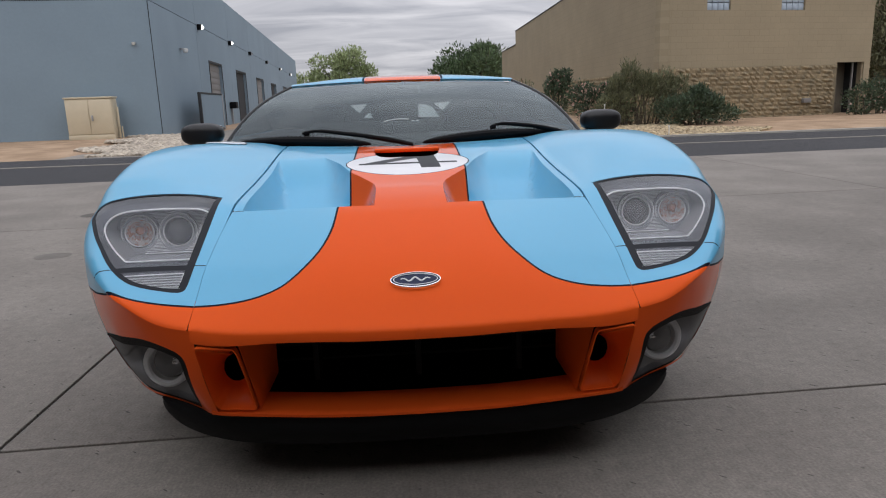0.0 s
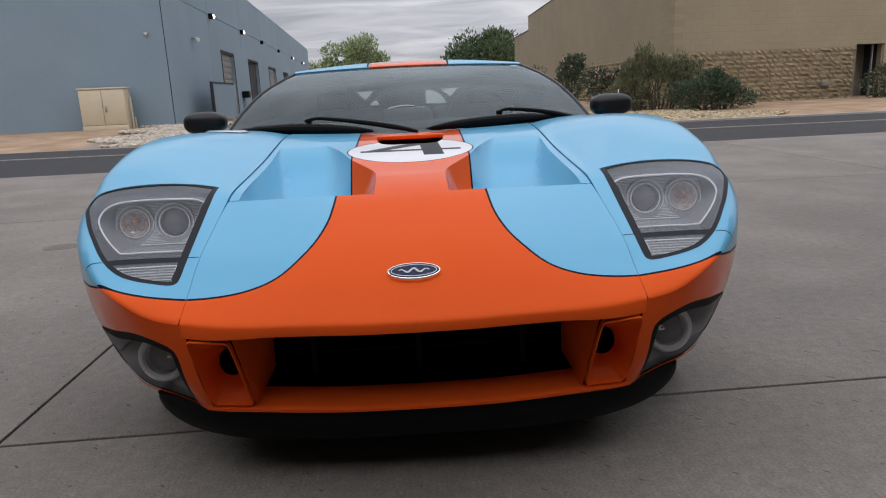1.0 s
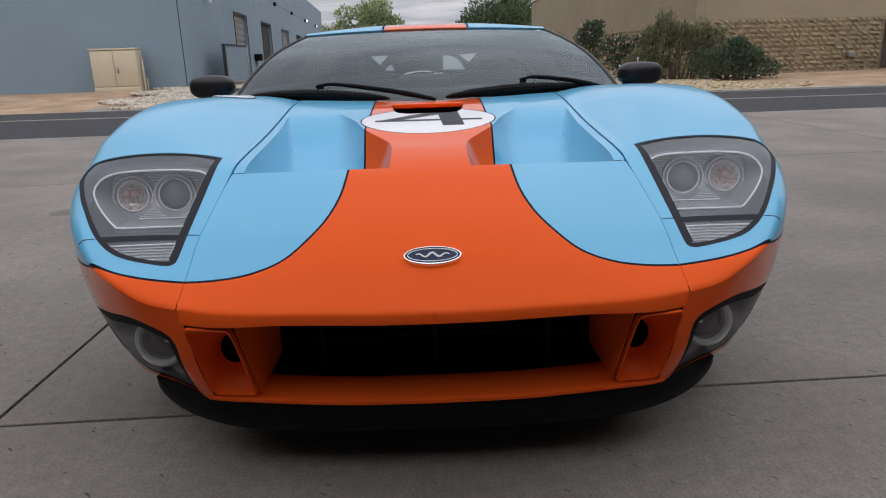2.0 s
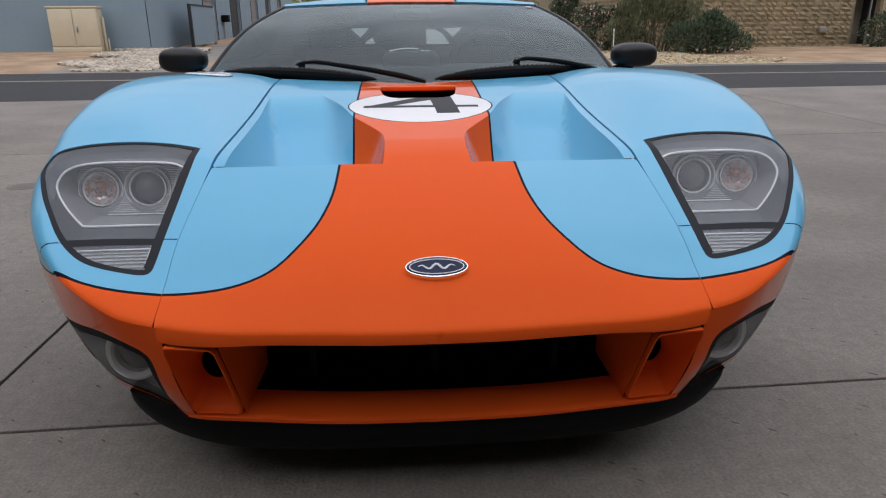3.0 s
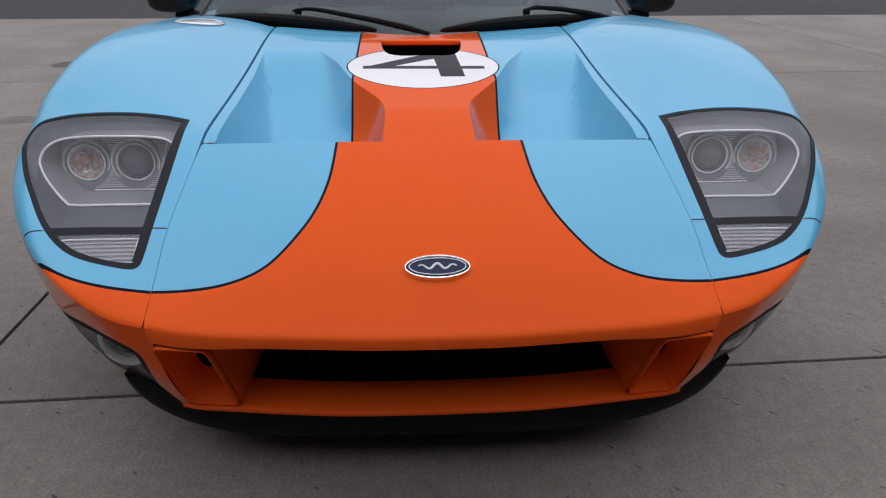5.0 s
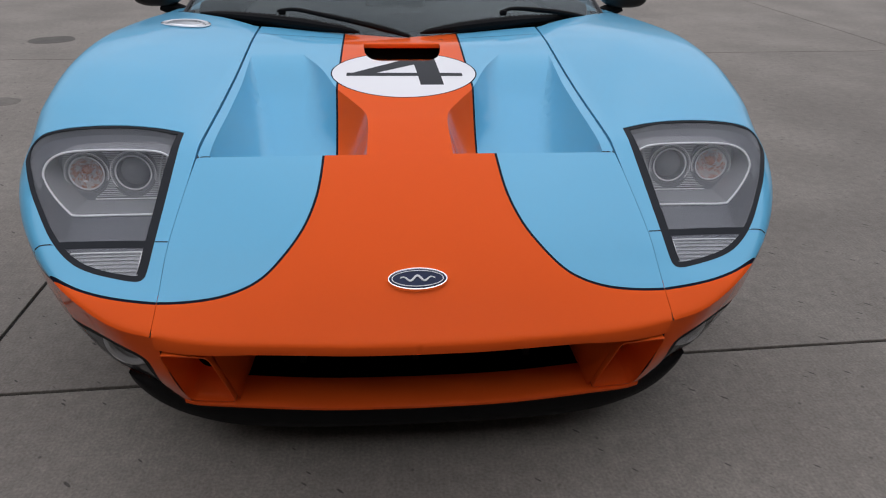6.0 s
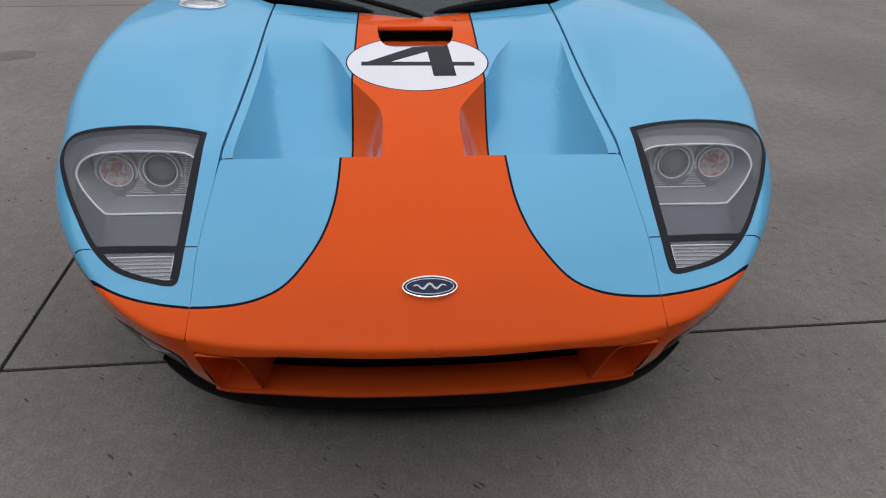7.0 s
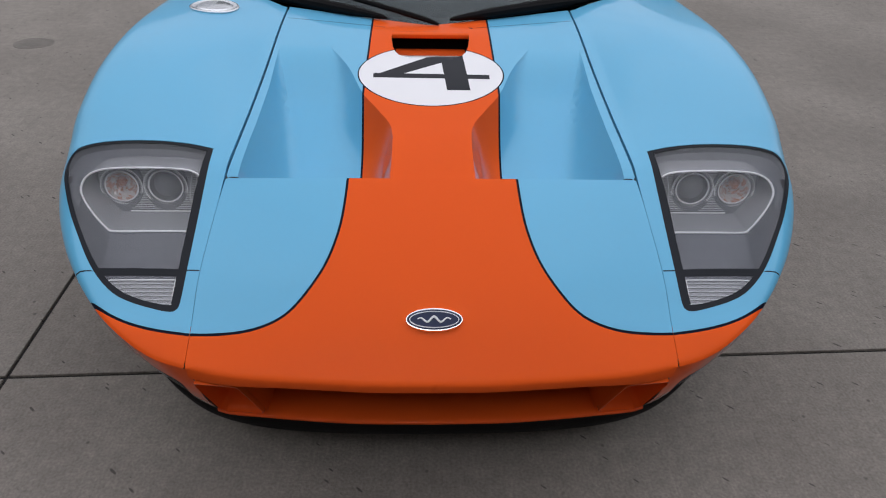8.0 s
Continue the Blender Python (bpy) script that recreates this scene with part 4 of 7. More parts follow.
shrub((5.75, 24.2, 0.05), "dark green upright shrub by the side wall", [(0, 0, 0.9, 0.55, 0.6, 0.9), (0.2, 0.2, 1.5, 0.4, 0.4, 0.45)], 4200, 0.10, LEAFDARK, 2.2, 0.5, 250, seed=6)
shrub((5.1, 28.5, 0.05), "green shrub with pale blossom along the side wall", [(0, 0, 0.8, 0.8, 0.8, 0.8), (-0.3, 0.5, 1.2, 0.5, 0.5, 0.5)], 3600, 0.11, LEAFPALE, 2.2, 0.5, 700, seed=7)
shrub((15.55, 21.3, 0.05), "dark green shrub in front of the recessed entry", [(0, 0, 0.55, 0.55, 0.4, 0.55), (0.7, 0.2, 0.6, 0.5, 0.4, 0.6), (1.4, 0.2, 0.5, 0.5, 0.4, 0.5)], 3600, 0.09, LEAFDARK, 2.2, 0.4, 120, seed=8)

def stake(x, y, h):
    """Thin pale marker stake with a small cap, set in the rocks."""
    t = thing("marker_stake", (x, y, 0), "thin pale marker stake standing in the rock bed", "stake", "stakes in the rock bed")
    build("rod", *tube([(x, y, -0.1), (x + 0.01, y, h * 0.5), (x, y, h)], 0.013, 8), WHITEPLASTIC, t)
    build("cap", *tube([(x, y, h - 0.03), (x, y, h + 0.02)], [0.02, 0.016], 8), WHITEPLASTIC, t)


stake(5.31, 16.5, 0.75)
stake(6.57, 15.3, 0.2)

tree((-9.0, 105, 0), "open-crowned desert tree with thin olive foliage", 3.0, 4.0, 3.2, 9.3, 9000, 0.46, 11, 24)
tree((-15.5, 112, 0), "low olive desert tree behind the warehouse end", 2.0, 4.4, 2.0, 6.0, 3000, 0.55, 12, 16)
tree((8.2, 78, 0), "dense rounded green tree behind the block building", 2.0, 4.0, 2.2, 7.4, 22000, 0.36, 13, 44, LEAFGREEN)
tree((19.4, 24.2, 0), "slender tree with hanging green foliage beside the entry", 1.4, 1.5, 0.8, 5.2, 9000, 0.17, 14, 26, LEAFPALE)


# ---- the car: shape of the upper body ----
def curve(pts, n=8):
    """A smooth line through the given points."""
    p = np.array(pts, float)
    q = np.vstack([2 * p[0] - p[1], p, 2 * p[-1] - p[-2]])
    out = []
    for i in range(1, len(q) - 2):
        a, b, c, d = q[i - 1:i + 3]
        for k in range(n):
            t = k / n
            out.append(0.5 * (2 * b + (c - a) * t + (2 * a - 5 * b + 4 * c - d) * t * t + (3 * b - a - 3 * c + d) * t ** 3))
    out.append(p[-1])
    return np.array(out)


# half outline of the body in plan, from the nose round to the tail
OUTLINE = curve([(0, 0.085), (0.15, 0.087), (0.3, 0.097), (0.42, 0.11), (0.52, 0.13), (0.6, 0.155), (0.68, 0.205), (0.75, 0.275), (0.81, 0.355), (0.86, 0.44), (0.90, 0.53), (0.928, 0.62), (0.952, 0.75), (0.968, 0.9), (0.975, 1.05), (0.975, 1.3), (0.965, 1.6), (0.955, 2.0), (0.955, 2.6), (0.972, 3.3), (0.976, 3.8), (0.955, 4.2), (0.88, 4.5), (0.7, 4.62), (0.35, 4.645), (0, 4.65)])


TABLES = {}


def knots(v, pts):
    key = (len(pts), pts[1], pts[-2])
    if key not in TABLES:
        TABLES[key] = curve(pts, 6)
    c = TABLES[key]
    return np.interp(v, c[:, 0], c[:, 1])


HOOD_Z = [(0, 0.43), (0.085, 0.489), (0.2, 0.568), (0.34, 0.630), (0.57, 0.697), (0.8, 0.733), (1.0, 0.767), (1.2, 0.788), (1.4, 0.808), (1.8, 0.822), (2.4, 0.82), (3.4, 0.84), (4.2, 0.84), (4.65, 0.80)]
FENDER_Z = [(0, 0.44), (0.085, 0.476), (0.13, 0.502), (0.184, 0.531), (0.242, 0.558), (0.332, 0.602), (0.56, 0.692), (0.673, 0.720), (1.0, 0.756), (1.4, 0.808), (1.8, 0.818), (2.4, 0.80), (3.4, 0.82), (4.2, 0.82), (4.65, 0.78)]
CREST_Z = [(0, 0.44), (0.085, 0.47), (0.184, 0.535), (0.25, 0.561), (0.34, 0.606), (0.45, 0.657), (0.57, 0.710), (0.68, 0.742), (0.83, 0.782), (1.05, 0.825), (1.3, 0.846), (1.65, 0.836), (2.0, 0.815), (2.4, 0.80), (3.2, 0.85), (3.8, 0.87), (4.65, 0.79)]
OUTER_Z = [(0, 0.46), (0.085, 0.48), (0.184, 0.53), (0.25, 0.552), (0.34, 0.594), (0.45, 0.642), (0.57, 0.690), (0.68, 0.722), (0.75, 0.747), (0.83, 0.776), (1.05, 0.822), (1.3, 0.840), (1.65, 0.828), (2.0, 0.805), (2.4, 0.79), (3.2, 0.83), (3.8, 0.85), (4.65, 0.77)]


def edge_dist(x, y):
    a, b = OUTLINE[:-1], OUTLINE[1:]
    ab = b - a
    px, py = x[..., None] - a[:, 0], y[..., None] - a[:, 1]
    t = np.clip((px * ab[:, 0] + py * ab[:, 1]) / (ab ** 2).sum(1), 0, 1)
    return np.sqrt((px - t * ab[:, 0]) ** 2 + (py - t * ab[:, 1]) ** 2).min(-1)


def ease(a, b, v):
    t = np.clip((v - a) / (b - a), 0, 1)
    return t * t * (3 - 2 * t)


def skin(x, y):
    """Height of the upper body over the plan, without the scoops."""
    x, y = np.abs(np.asarray(x, float)), np.asarray(y, float)
    w = ease(0.15, 0.52, x)
    zf, zk, zo = knots(y, FENDER_Z), knots(y, CREST_Z), knots(y, OUTER_Z)
    z = knots(y, HOOD_Z) * (1 - w) + zf * w
    a, b, c = 0.52, 0.74, 0.92
    q = zf * (x - b) * (x - c) / ((a - b) * (a - c)) + zk * (x - a) * (x - c) / ((b - a) * (b - c)) + zo * (x - a) * (x - b) / ((c - a) * (c - b))
    z = np.where(x > a, q, z)
    k = ease(0.2, 0.75, y) * ease(0.5, 0.8, x)
    r, h = 0.012 + 0.058 * k, 0.006 + 0.084 * k
    d = np.clip(edge_dist(x, y) / r, 0, 1)
    return z - h * (1 - np.sqrt(np.clip(1 - (1 - d) ** 2.2, 0, 1)))


STEP = 0.570
SCOOP_IN = [(0.57, 0.105), (0.77, 0.106), (0.86, 0.145), (0.95, 0.196), (1.10, 0.247), (1.235, 0.313)]
SCOOP_OUT = [(0.57, 0.473), (0.79, 0.467), (1.0, 0.466), (1.235, 0.474)]
SCOOP_END = 1.235
SCOOP_DEEP = 0.17


def scoop_lines(y):
    """Top of the inner slope, its foot, the outer foot and the outer edge of the scoop at y."""
    f = np.clip((SCOOP_END - y) / (SCOOP_END - STEP), 0, 1)
    xi = knots(y, SCOOP_IN)
    xo = np.interp(y, *np.array(SCOOP_OUT).T)
    foot_i = 0.205 + np.logaddexp(0, (xi + 0.10 * np.clip(f * 2, 0, 1) - 0.205) / 0.02) * 0.02
    foot_o = np.maximum(xo - 0.150 * f ** 1.05, (foot_i + xo) / 2)
    return xi, foot_i, foot_o, xo


def dip(x, y):
    """How far the hood lies under the skin: scoops, spine step and cowl inlet."""
    x, y = np.abs(np.asarray(x, float)), np.asarray(y, float)
    f = np.clip((SCOOP_END - y) / (SCOOP_END - STEP), 0, 1)
    xi, fi, fo, xo = scoop_lines(y)
    deep = SCOOP_DEEP * (1 - (1 - f) ** 1.5) * ease(-0.12, 0.30, f)
    a, b = np.clip((x - xi) / (fi - xi + 1e-6), 0, 1), np.clip((xo - x) / (xo - fo + 1e-6), 0, 1)
    prof = (1 - (1 - a) ** 2.1) * (1 - (1 - b) ** 1.9)
    inside = (y > STEP + 0.003) & (y < SCOOP_END) & (x > xi) & (x < xo)
    d = np.where(inside, deep * prof, 0)
    spine = (y > STEP + 0.003) & (y < 0.75) & (x <= fi)
    d = np.where(spine, np.maximum(d, 0.010 * np.clip((0.75 - y) / 0.15, 0, 1)), d)
    ramp = np.clip((y - 1.165) / 0.172, 0, 1) * 0.052
    return np.where(inside_poly(x, y, VENT_TEST), ramp, d)


VENT_HALF = [(0.0, 1.165), (0.05, 1.166), (0.076, 1.171), (0.096, 1.184), (0.108, 1.206), (0.117, 1.243), (0.122, 1.29), (0.122, 1.337)]
VENT_TEST = [(-0.2, 1.1648)] + [(x + 0.0004, y - 0.0002) for x, y in VENT_HALF[1:-1]] + [(0.1224, 1.3374), (-0.2, 1.3374)]
VENT = VENT_HALF + [(-x, y) for x, y in VENT_HALF[::-1]][:-1]


def inside_poly(x, y, poly):
    x, y = np.asarray(x, float), np.asarray(y, float)
    p = np.asarray(poly, float)
    r = np.zeros(x.shape, bool)
    for (x0, y0), (x1, y1) in zip(p, np.roll(p, -1, 0)):
        c = (y0 > y) != (y1 > y)
        t = (y - y0) / np.where(y1 == y0, 1e-9, y1 - y0)
        r ^= c & (x < x0 + t * (x1 - x0))
    return r


def line_dist(x, y, line):
    p = np.asarray(line, float)
    a, b = p[:-1], p[1:]
    ab = b - a
    px, py = np.asarray(x)[..., None] - a[:, 0], np.asarray(y)[..., None] - a[:, 1]
    t = np.clip((px * ab[:, 0] + py * ab[:, 1]) / ((ab ** 2).sum(1) + 1e-12), 0, 1)
    return np.sqrt((px - t * ab[:, 0]) ** 2 + (py - t * ab[:, 1]) ** 2).min(-1)


def resample(line, step, closed=False):
    p = [np.array(q, float) for q in line]
    if closed:
        p = p + [p[0]]
    out = []
    for a, b in zip(p[:-1], p[1:]):
        n = max(1, int(math.ceil(np.linalg.norm(b - a) / step)))
        out += [a + (b - a) * k / n for k in range(n)]
    if not closed:
        out.append(p[-1])
    return out


from mathutils.geometry import delaunay_2d_cdt


def nearest(g, pts, cell):
    """Distance from each place of g to the nearest of pts, exact up to one cell."""
    bins = {}
    for q in pts:
        bins.setdefault((int(q[0] // cell), int(q[1] // cell)), []).append(q)
    bins = {k: np.array(b) for k, b in bins.items()}
    out = np.full(len(g), cell)
    for i, q in enumerate(g):
        cx, cy = int(q[0] // cell), int(q[1] // cell)
        for dx in (-1, 0, 1):
            for dy in (-1, 0, 1):
                b = bins.get((cx + dx, cy + dy))
                if b is not None:
                    out[i] = min(out[i], math.sqrt(((b - q) ** 2).sum(1).min()))
    return out


def sheet(outline, lines, step, holes=(), extra=()):
    """Triangles that fill an outline, keep to the given lines and leave out the holes."""
    pts, edges = [], []

    def add(line, closed):
        q = resample(line, step, closed)
        o = len(pts)
        pts.extend(q)
        n = len(q)
        edges.extend((o + i, o + i + 1) for i in range(n - 1))
        if closed:
            edges.append((o + n - 1, o))

    add(outline, True)
    for h in holes:
        add(h, True)
    for l in lines:
        add(l, False)
    fixed = np.array(pts)
    lo, hi = fixed.min(0), fixed.max(0)
    gx, gy = np.meshgrid(np.arange(math.floor(lo[0] / step) * step, hi[0] + step, step), np.arange(lo[1], hi[1] + step, step), indexing="ij")
    g = np.stack([gx.ravel(), gy.ravel()], 1)
    if len(extra):
        g = np.vstack([g, np.array(extra)])
    far = np.full(len(g), 0.45 * step)
    if len(extra):
        n = len(extra)
        e = g[-n:]
        far[-n:] = 0.0012
        far[:-n][nearest(g[:-n], e, step) < 0.4 * step] = 9.0
    ok = inside_poly(g[:, 0], g[:, 1], outline)
    g, far = g[ok], far[ok]
    keep = np.ones(len(g), bool)
    keep &= nearest(g, fixed, step) > far
    g = g[keep]
    v2 = [Vector(p) for p in pts] + [Vector(p) for p in g]
    v, _, f, *_ = delaunay_2d_cdt(v2, edges, [], 0, 1e-6)
    v = np.array([(p.x, p.y) for p in v])
    f = np.array([t for t in f if len(t) == 3])
    c = v[f].mean(1)
    ok = inside_poly(c[:, 0], c[:, 1], outline)
    for h in holes:
        ok &= ~inside_poly(c[:, 0], c[:, 1], h)
    return v, f[ok], c[ok]


def skirted(verts, faces, drop):
    """Turns the rim of a sheet down, to give the panel an edge."""
    count = {}
    for f in faces:
        for k in range(len(f)):
            a, b = f[k], f[(k + 1) % len(f)]
            count[(a, b)] = count.get((a, b), 0) + 1
    vs = [Vector(v) for v in verts]
    fs = [tuple(f) for f in faces]
    low = {}
    for (a, b) in list(count):
        if (b, a) in count:
            continue
        for q in (a, b):
            if q not in low:
                low[q] = len(vs)
                vs.append(vs[q] + Vector(drop))
        fs.append((b, a, low[a], low[b]))
    return vs, fs


# painted line between blue and orange, from the stripe out to the corner of the nose
LIVERY = [(0.206, 0.70), (0.206, 0.57), (0.208, 0.49), (0.213, 0.42), (0.230, 0.345), (0.253, 0.292), (0.295, 0.234), (0.329, 0.210), (0.363, 0.198), (0.40, 0.191), (0.448, 0.189), (0.515, 0.190), (0.593, 0.198), (0.655, 0.214), (0.700, 0.236), (0.728, 0.254), (0.76, 0.272)]
LIVERY = np.array(curve(LIVERY, 8))
for _ in range(24):
    LIVERY[1:-1] = 0.25 * LIVERY[:-2] + 0.5 * LIVERY[1:-1] + 0.25 * LIVERY[2:]
LIVERY = [tuple(p) for p in LIVERY]
STRIPE = 0.190
SEAM = [(0.516, 0.10), (0.514, 0.19), (0.516, 0.327), (0.503, 0.566), (0.496, 0.77), (0.494, 0.97), (0.492, 1.2), (0.494, 1.56)]
SEAM = [tuple(p) for p in curve(SEAM, 4)]
LAMP = [(0.549, 0.668), (0.60, 0.674), (0.66, 0.677), (0.72, 0.678), (0.78, 0.678), (0.84, 0.676), (0.885, 0.664), (0.902, 0.635), (0.895, 0.59), (0.870, 0.53), (0.838, 0.465), (0.805, 0.41), (0.770, 0.355), (0.735, 0.312), (0.695, 0.278), (0.655, 0.259), (0.61, 0.246), (0.572, 0.238), (0.553, 0.241), (0.546, 0.262), (0.5445, 0.34), (0.5445, 0.45), (0.546, 0.56)]
LAMP_LINE = [tuple(p) for p in curve(LAMP + LAMP[:1], 3)][:-1]


def offset_line(line, d):
    p = np.array(line, float)
    t = np.gradient(p, axis=0)
    t /= np.linalg.norm(t, axis=1)[:, None] + 1e-12
    return [tuple(q) for q in p + np.stack([-t[:, 1], t[:, 0]], 1) * d]


def orange_front(x, y):
    """Whether a place on the nose lies on the orange side of the painted line."""
    zone = [(-0.0, 1.2), (LIVERY[0][0], 1.2)] + LIVERY + [(1.0, 0.28), (1.0, -0.2), (0, -0.2)]
    return inside_poly(np.abs(x), y, zone)


car = thing("sports_car", (0, 2.3, 0), "low sports car painted light blue with orange nose and stripe", "car")


def both_sides(line):
    return [[(x, y) for x, y in line], [(-x, y) for x, y in line]]


def hood_rear(x):
    return 1.405 + 0.16 * (np.abs(x) / 0.49) ** 1.1 if np.abs(x) < 0.6 else 1.6


ROUND_C, ROUND_A, ROUND_B = (0.0, 1.064), 0.213, 0.177


def gap(y):
    """Half the panel gap: hairline on the nose, open beside the scoops."""
    return 0.0005 + 0.0032 * float(ease(0.53, 0.60, y))


def hood():
    right = [(0.5142, 0.1290)] + [(x - gap(y), y) for x, y in SEAM if y > 0.135]
    front = [(x, y) for x, y in OUTLINE if x < right[0][0] and y < 1]
    edge = front + right
    rear = [(x, hood_rear(x)) for x in np.linspace(0.485, -0.485, 40)]
    left = [(-x, y) for x, y in edge[::-1]][:-1]
    outline = [(x, y) for x, y in edge if y < hood_rear(x) - 0.004] + rear + [(x, y) for x, y in left if y < hood_rear(x) - 0.004]
    lines = []
    # painted lines, clipped to the hood
    liv = [(0.206, STEP - 0.0005)] + [p for p in LIVERY if p[0] < 0.5115 and p[1] < STEP - 0.003] + [(0.5135, 0.190)]
    for d in (0.0029, -0.0029):
        lines += both_sides(offset_line(liv, d))
    # the step and the scoop's lines
    lines += [[(-0.4955, STEP), (0.4955, STEP)]]
    ys = np.linspace(STEP + 0.004, SCOOP_END - 0.002, 44)
    xi, fi, fo, xo = scoop_lines(ys)
    for xs in (xi, fi, fo, xo):
        lines += both_sides(list(zip(xs, ys)))
    lines += both_sides(list(zip(xo - 0.006, ys))) + both_sides(list(zip(xo - 0.3 * (xo - fo) - 0.004, ys)))
    for k in (0.2, 0.45):
        lines += both_sides(list(zip(xi + k * (fi - xi), ys)))
    for s in (1, -1):
        lines.append([(s * 0.0, STEP + 0.004), (s * 0.49, STEP + 0.004)])
    # stripe edges behind the step, roundel and figure
    for d in (0.0, 0.006):
        lines += both_sides([(STRIPE + d, STEP + 0.006), (STRIPE + d, hood_rear(STRIPE) - 0.004)])
    ring = lambda a, b: [(ROUND_C[0] + a * math.cos(t), ROUND_C[1] + b * math.sin(t)) for t in np.linspace(0, 2 * math.pi, 97)]
    lines += [ring(ROUND_A, ROUND_B), ring(ROUND_A + 0.004, ROUND_B + 0.004)]
    bar = [(-0.17, 1.033), (0.172, 1.028), (0.172, 1.054), (-0.17, 1.060)]
    stem = [(0.045, 0.965), (0.112, 0.965), (0.098, 1.19), (0.028, 1.19)]
    slant = [(-0.17, 1.045), (-0.085, 1.055), (0.04, 1.135), (0.04, 1.19), (0.02, 1.19)]
    for poly in (bar, stem, slant):
        lines.append(poly + poly[:1])
    # cowl inlet
    vent = VENT
    rim_out = [(x * 1.02, 1.25 + (y - 1.25) * 1.035) for x, y in VENT]
    lines += [vent + vent[:1], rim_out + rim_out[:1], [(-0.104, 1.2), (0.104, 1.2)]]
    # cowl seam
    cow = [(x, hood_rear(x) - 0.055 - 0.05 * (abs(x) / 0.48) ** 1.5) for x in np.linspace(-0.48, 0.48, 33)]
    for d in (0.0012, -0.0012):
        lines.append([(x, y + d) for x, y in cow if abs(x) > 0.13 and x > 0])
        lines.append([(x, y + d) for x, y in cow if abs(x) > 0.13 and x < 0])
    po = np.array([(x, y) for x, y in OUTLINE if x < 0.53 and y < 1])
    t = np.gradient(po, axis=0)
    t /= np.linalg.norm(t, axis=1)[:, None]
    extra = []
    for k in (0.0022, 0.0045, 0.007, 0.010, 0.014, 0.020):
        q = po + np.stack([-t[:, 1], t[:, 0]], 1) * k
        for g in resample(q, 0.014):
            extra += [(g[0], g[1]), (-g[0], g[1])]
    v, f, c = sheet(outline, lines, 0.014, (), extra)
    # no slivers along the curved nose
    p0, p1, p2 = v[f[:, 0]], v[f[:, 1]], v[f[:, 2]]
    area = 0.5 * np.abs((p1[:, 0] - p0[:, 0]) * (p2[:, 1] - p0[:, 1]) - (p1[:, 1] - p0[:, 1]) * (p2[:, 0] - p0[:, 0]))
    ok = ~((area < 2e-7) & (edge_dist(np.abs(c[:, 0]), c[:, 1]) < 0.002))
    f, c = f[ok], c[ok]
    # keep the height's jumps on the right side of their lines
    z = skin(v[:, 0], v[:, 1]) - dip(v[:, 0] * 0.9999, v[:, 1])
    cx, cy = c[:, 0], c[:, 1]
    ax = np.abs(cx)
    m = np.zeros(len(f), int)
    fr = cy < STEP + 0.002
    m[fr & orange_front(cx, cy)] = 1
    m[fr & (line_dist(ax, cy, liv) < 0.0029)] = 2
    m[~fr & (ax < STRIPE + 0.003)] = 1
    m[~fr & (ax > STRIPE) & (ax < STRIPE + 0.006)] = 2
    e0 = ((cx - ROUND_C[0]) / ROUND_A) ** 2 + ((cy - ROUND_C[1]) / ROUND_B) ** 2
    e1 = ((cx - ROUND_C[0]) / (ROUND_A + 0.004)) ** 2 + ((cy - ROUND_C[1]) / (ROUND_B + 0.004)) ** 2
    m[e1 < 1] = 2
    m[e0 < 1] = 3
    for poly in (bar, stem, slant):
        m[(e0 < 1) & inside_poly(cx, cy, poly)] = 4
    m[(cy > STEP) & (cy < STEP + 0.0042) & (ax > 0.470)] = 6
    iv = inside_poly(cx, cy, vent)
    ro = inside_poly(cx, cy, rim_out) & ~iv
    m[iv & (cy > 1.200)] = 1
    # inlet's end and side walls near-black: the opening's shade put into colour
    m[ro & (cy > 1.25)] = 5
    m[iv & (ax > 0.112) & (cy > 1.26)] = 5
    m[(line_dist(cx, cy, cow) < 0.0013) & (ax > 0.13)] = 6
    vs = [(a[0], a[1], h) for a, h in zip(v, z)]
    n = len(f)
    vs, fs = skirted(vs, f, (0, 0.004, -0.020))
    for q in vs[len(z):]:
        if q.y < 0.2:
            q.z -= 0.010 * float(ease(0.3, 0.5, abs(q.x)))
    fm = list(m) + [1 if vs[g[0]].y < 0.187 else 0 for g in fs[n:]]
    ob = build("hood", vs, fs, [BLUE, ORANGE, PIN, WHITE, DIGIT, DARK, SEAL], car, "light blue hood with orange stripe, white roundel and twin scoops", fm, 28)
    # the nose rolls over softly, without a crease
    co = ob.data.vertices
    for e in ob.data.edges:
        if all(co[k].co.y < 0.16 and abs(co[k].co.x) < 0.509 for k in e.vertices):
            e.use_edge_sharp = False
    # orange lip over the cowl inlet
    lip = [(1.346, 0.003), (1.326, 0.004), (1.319, 0.001), (1.317, -0.003), (1.318, -0.010), (1.322, -0.013), (1.336, -0.013)]
    lv, lf = quads_grid(25, len(lip), lambda a, b: ((a - 0.5) * 0.248, lip[round(b * (len(lip) - 1))][0], float(skin((a - 0.5) * 0.248, 1.337)) + lip[round(b * (len(lip) - 1))][1]))
    build("inlet_lip", lv, lf, ORANGE, car, "orange lip over the black cowl inlet", None, 40)
    # rubber under the panel gaps
    for s in (1, -1):
        q = [p for p in SEAM if p[1] > 0.135]
        vv, ff = [], []
        for i, (x, y) in enumerate(q):
            zz = float(skin(x, y)) - 0.012
            vv += [(s * (x - 0.008), y, zz), (s * (x + 0.008), y, zz)]
            if i:
                ff.append((2 * i - 2, 2 * i - 1, 2 * i + 1, 2 * i) if s > 0 else (2 * i, 2 * i + 1, 2 * i - 1, 2 * i - 2))
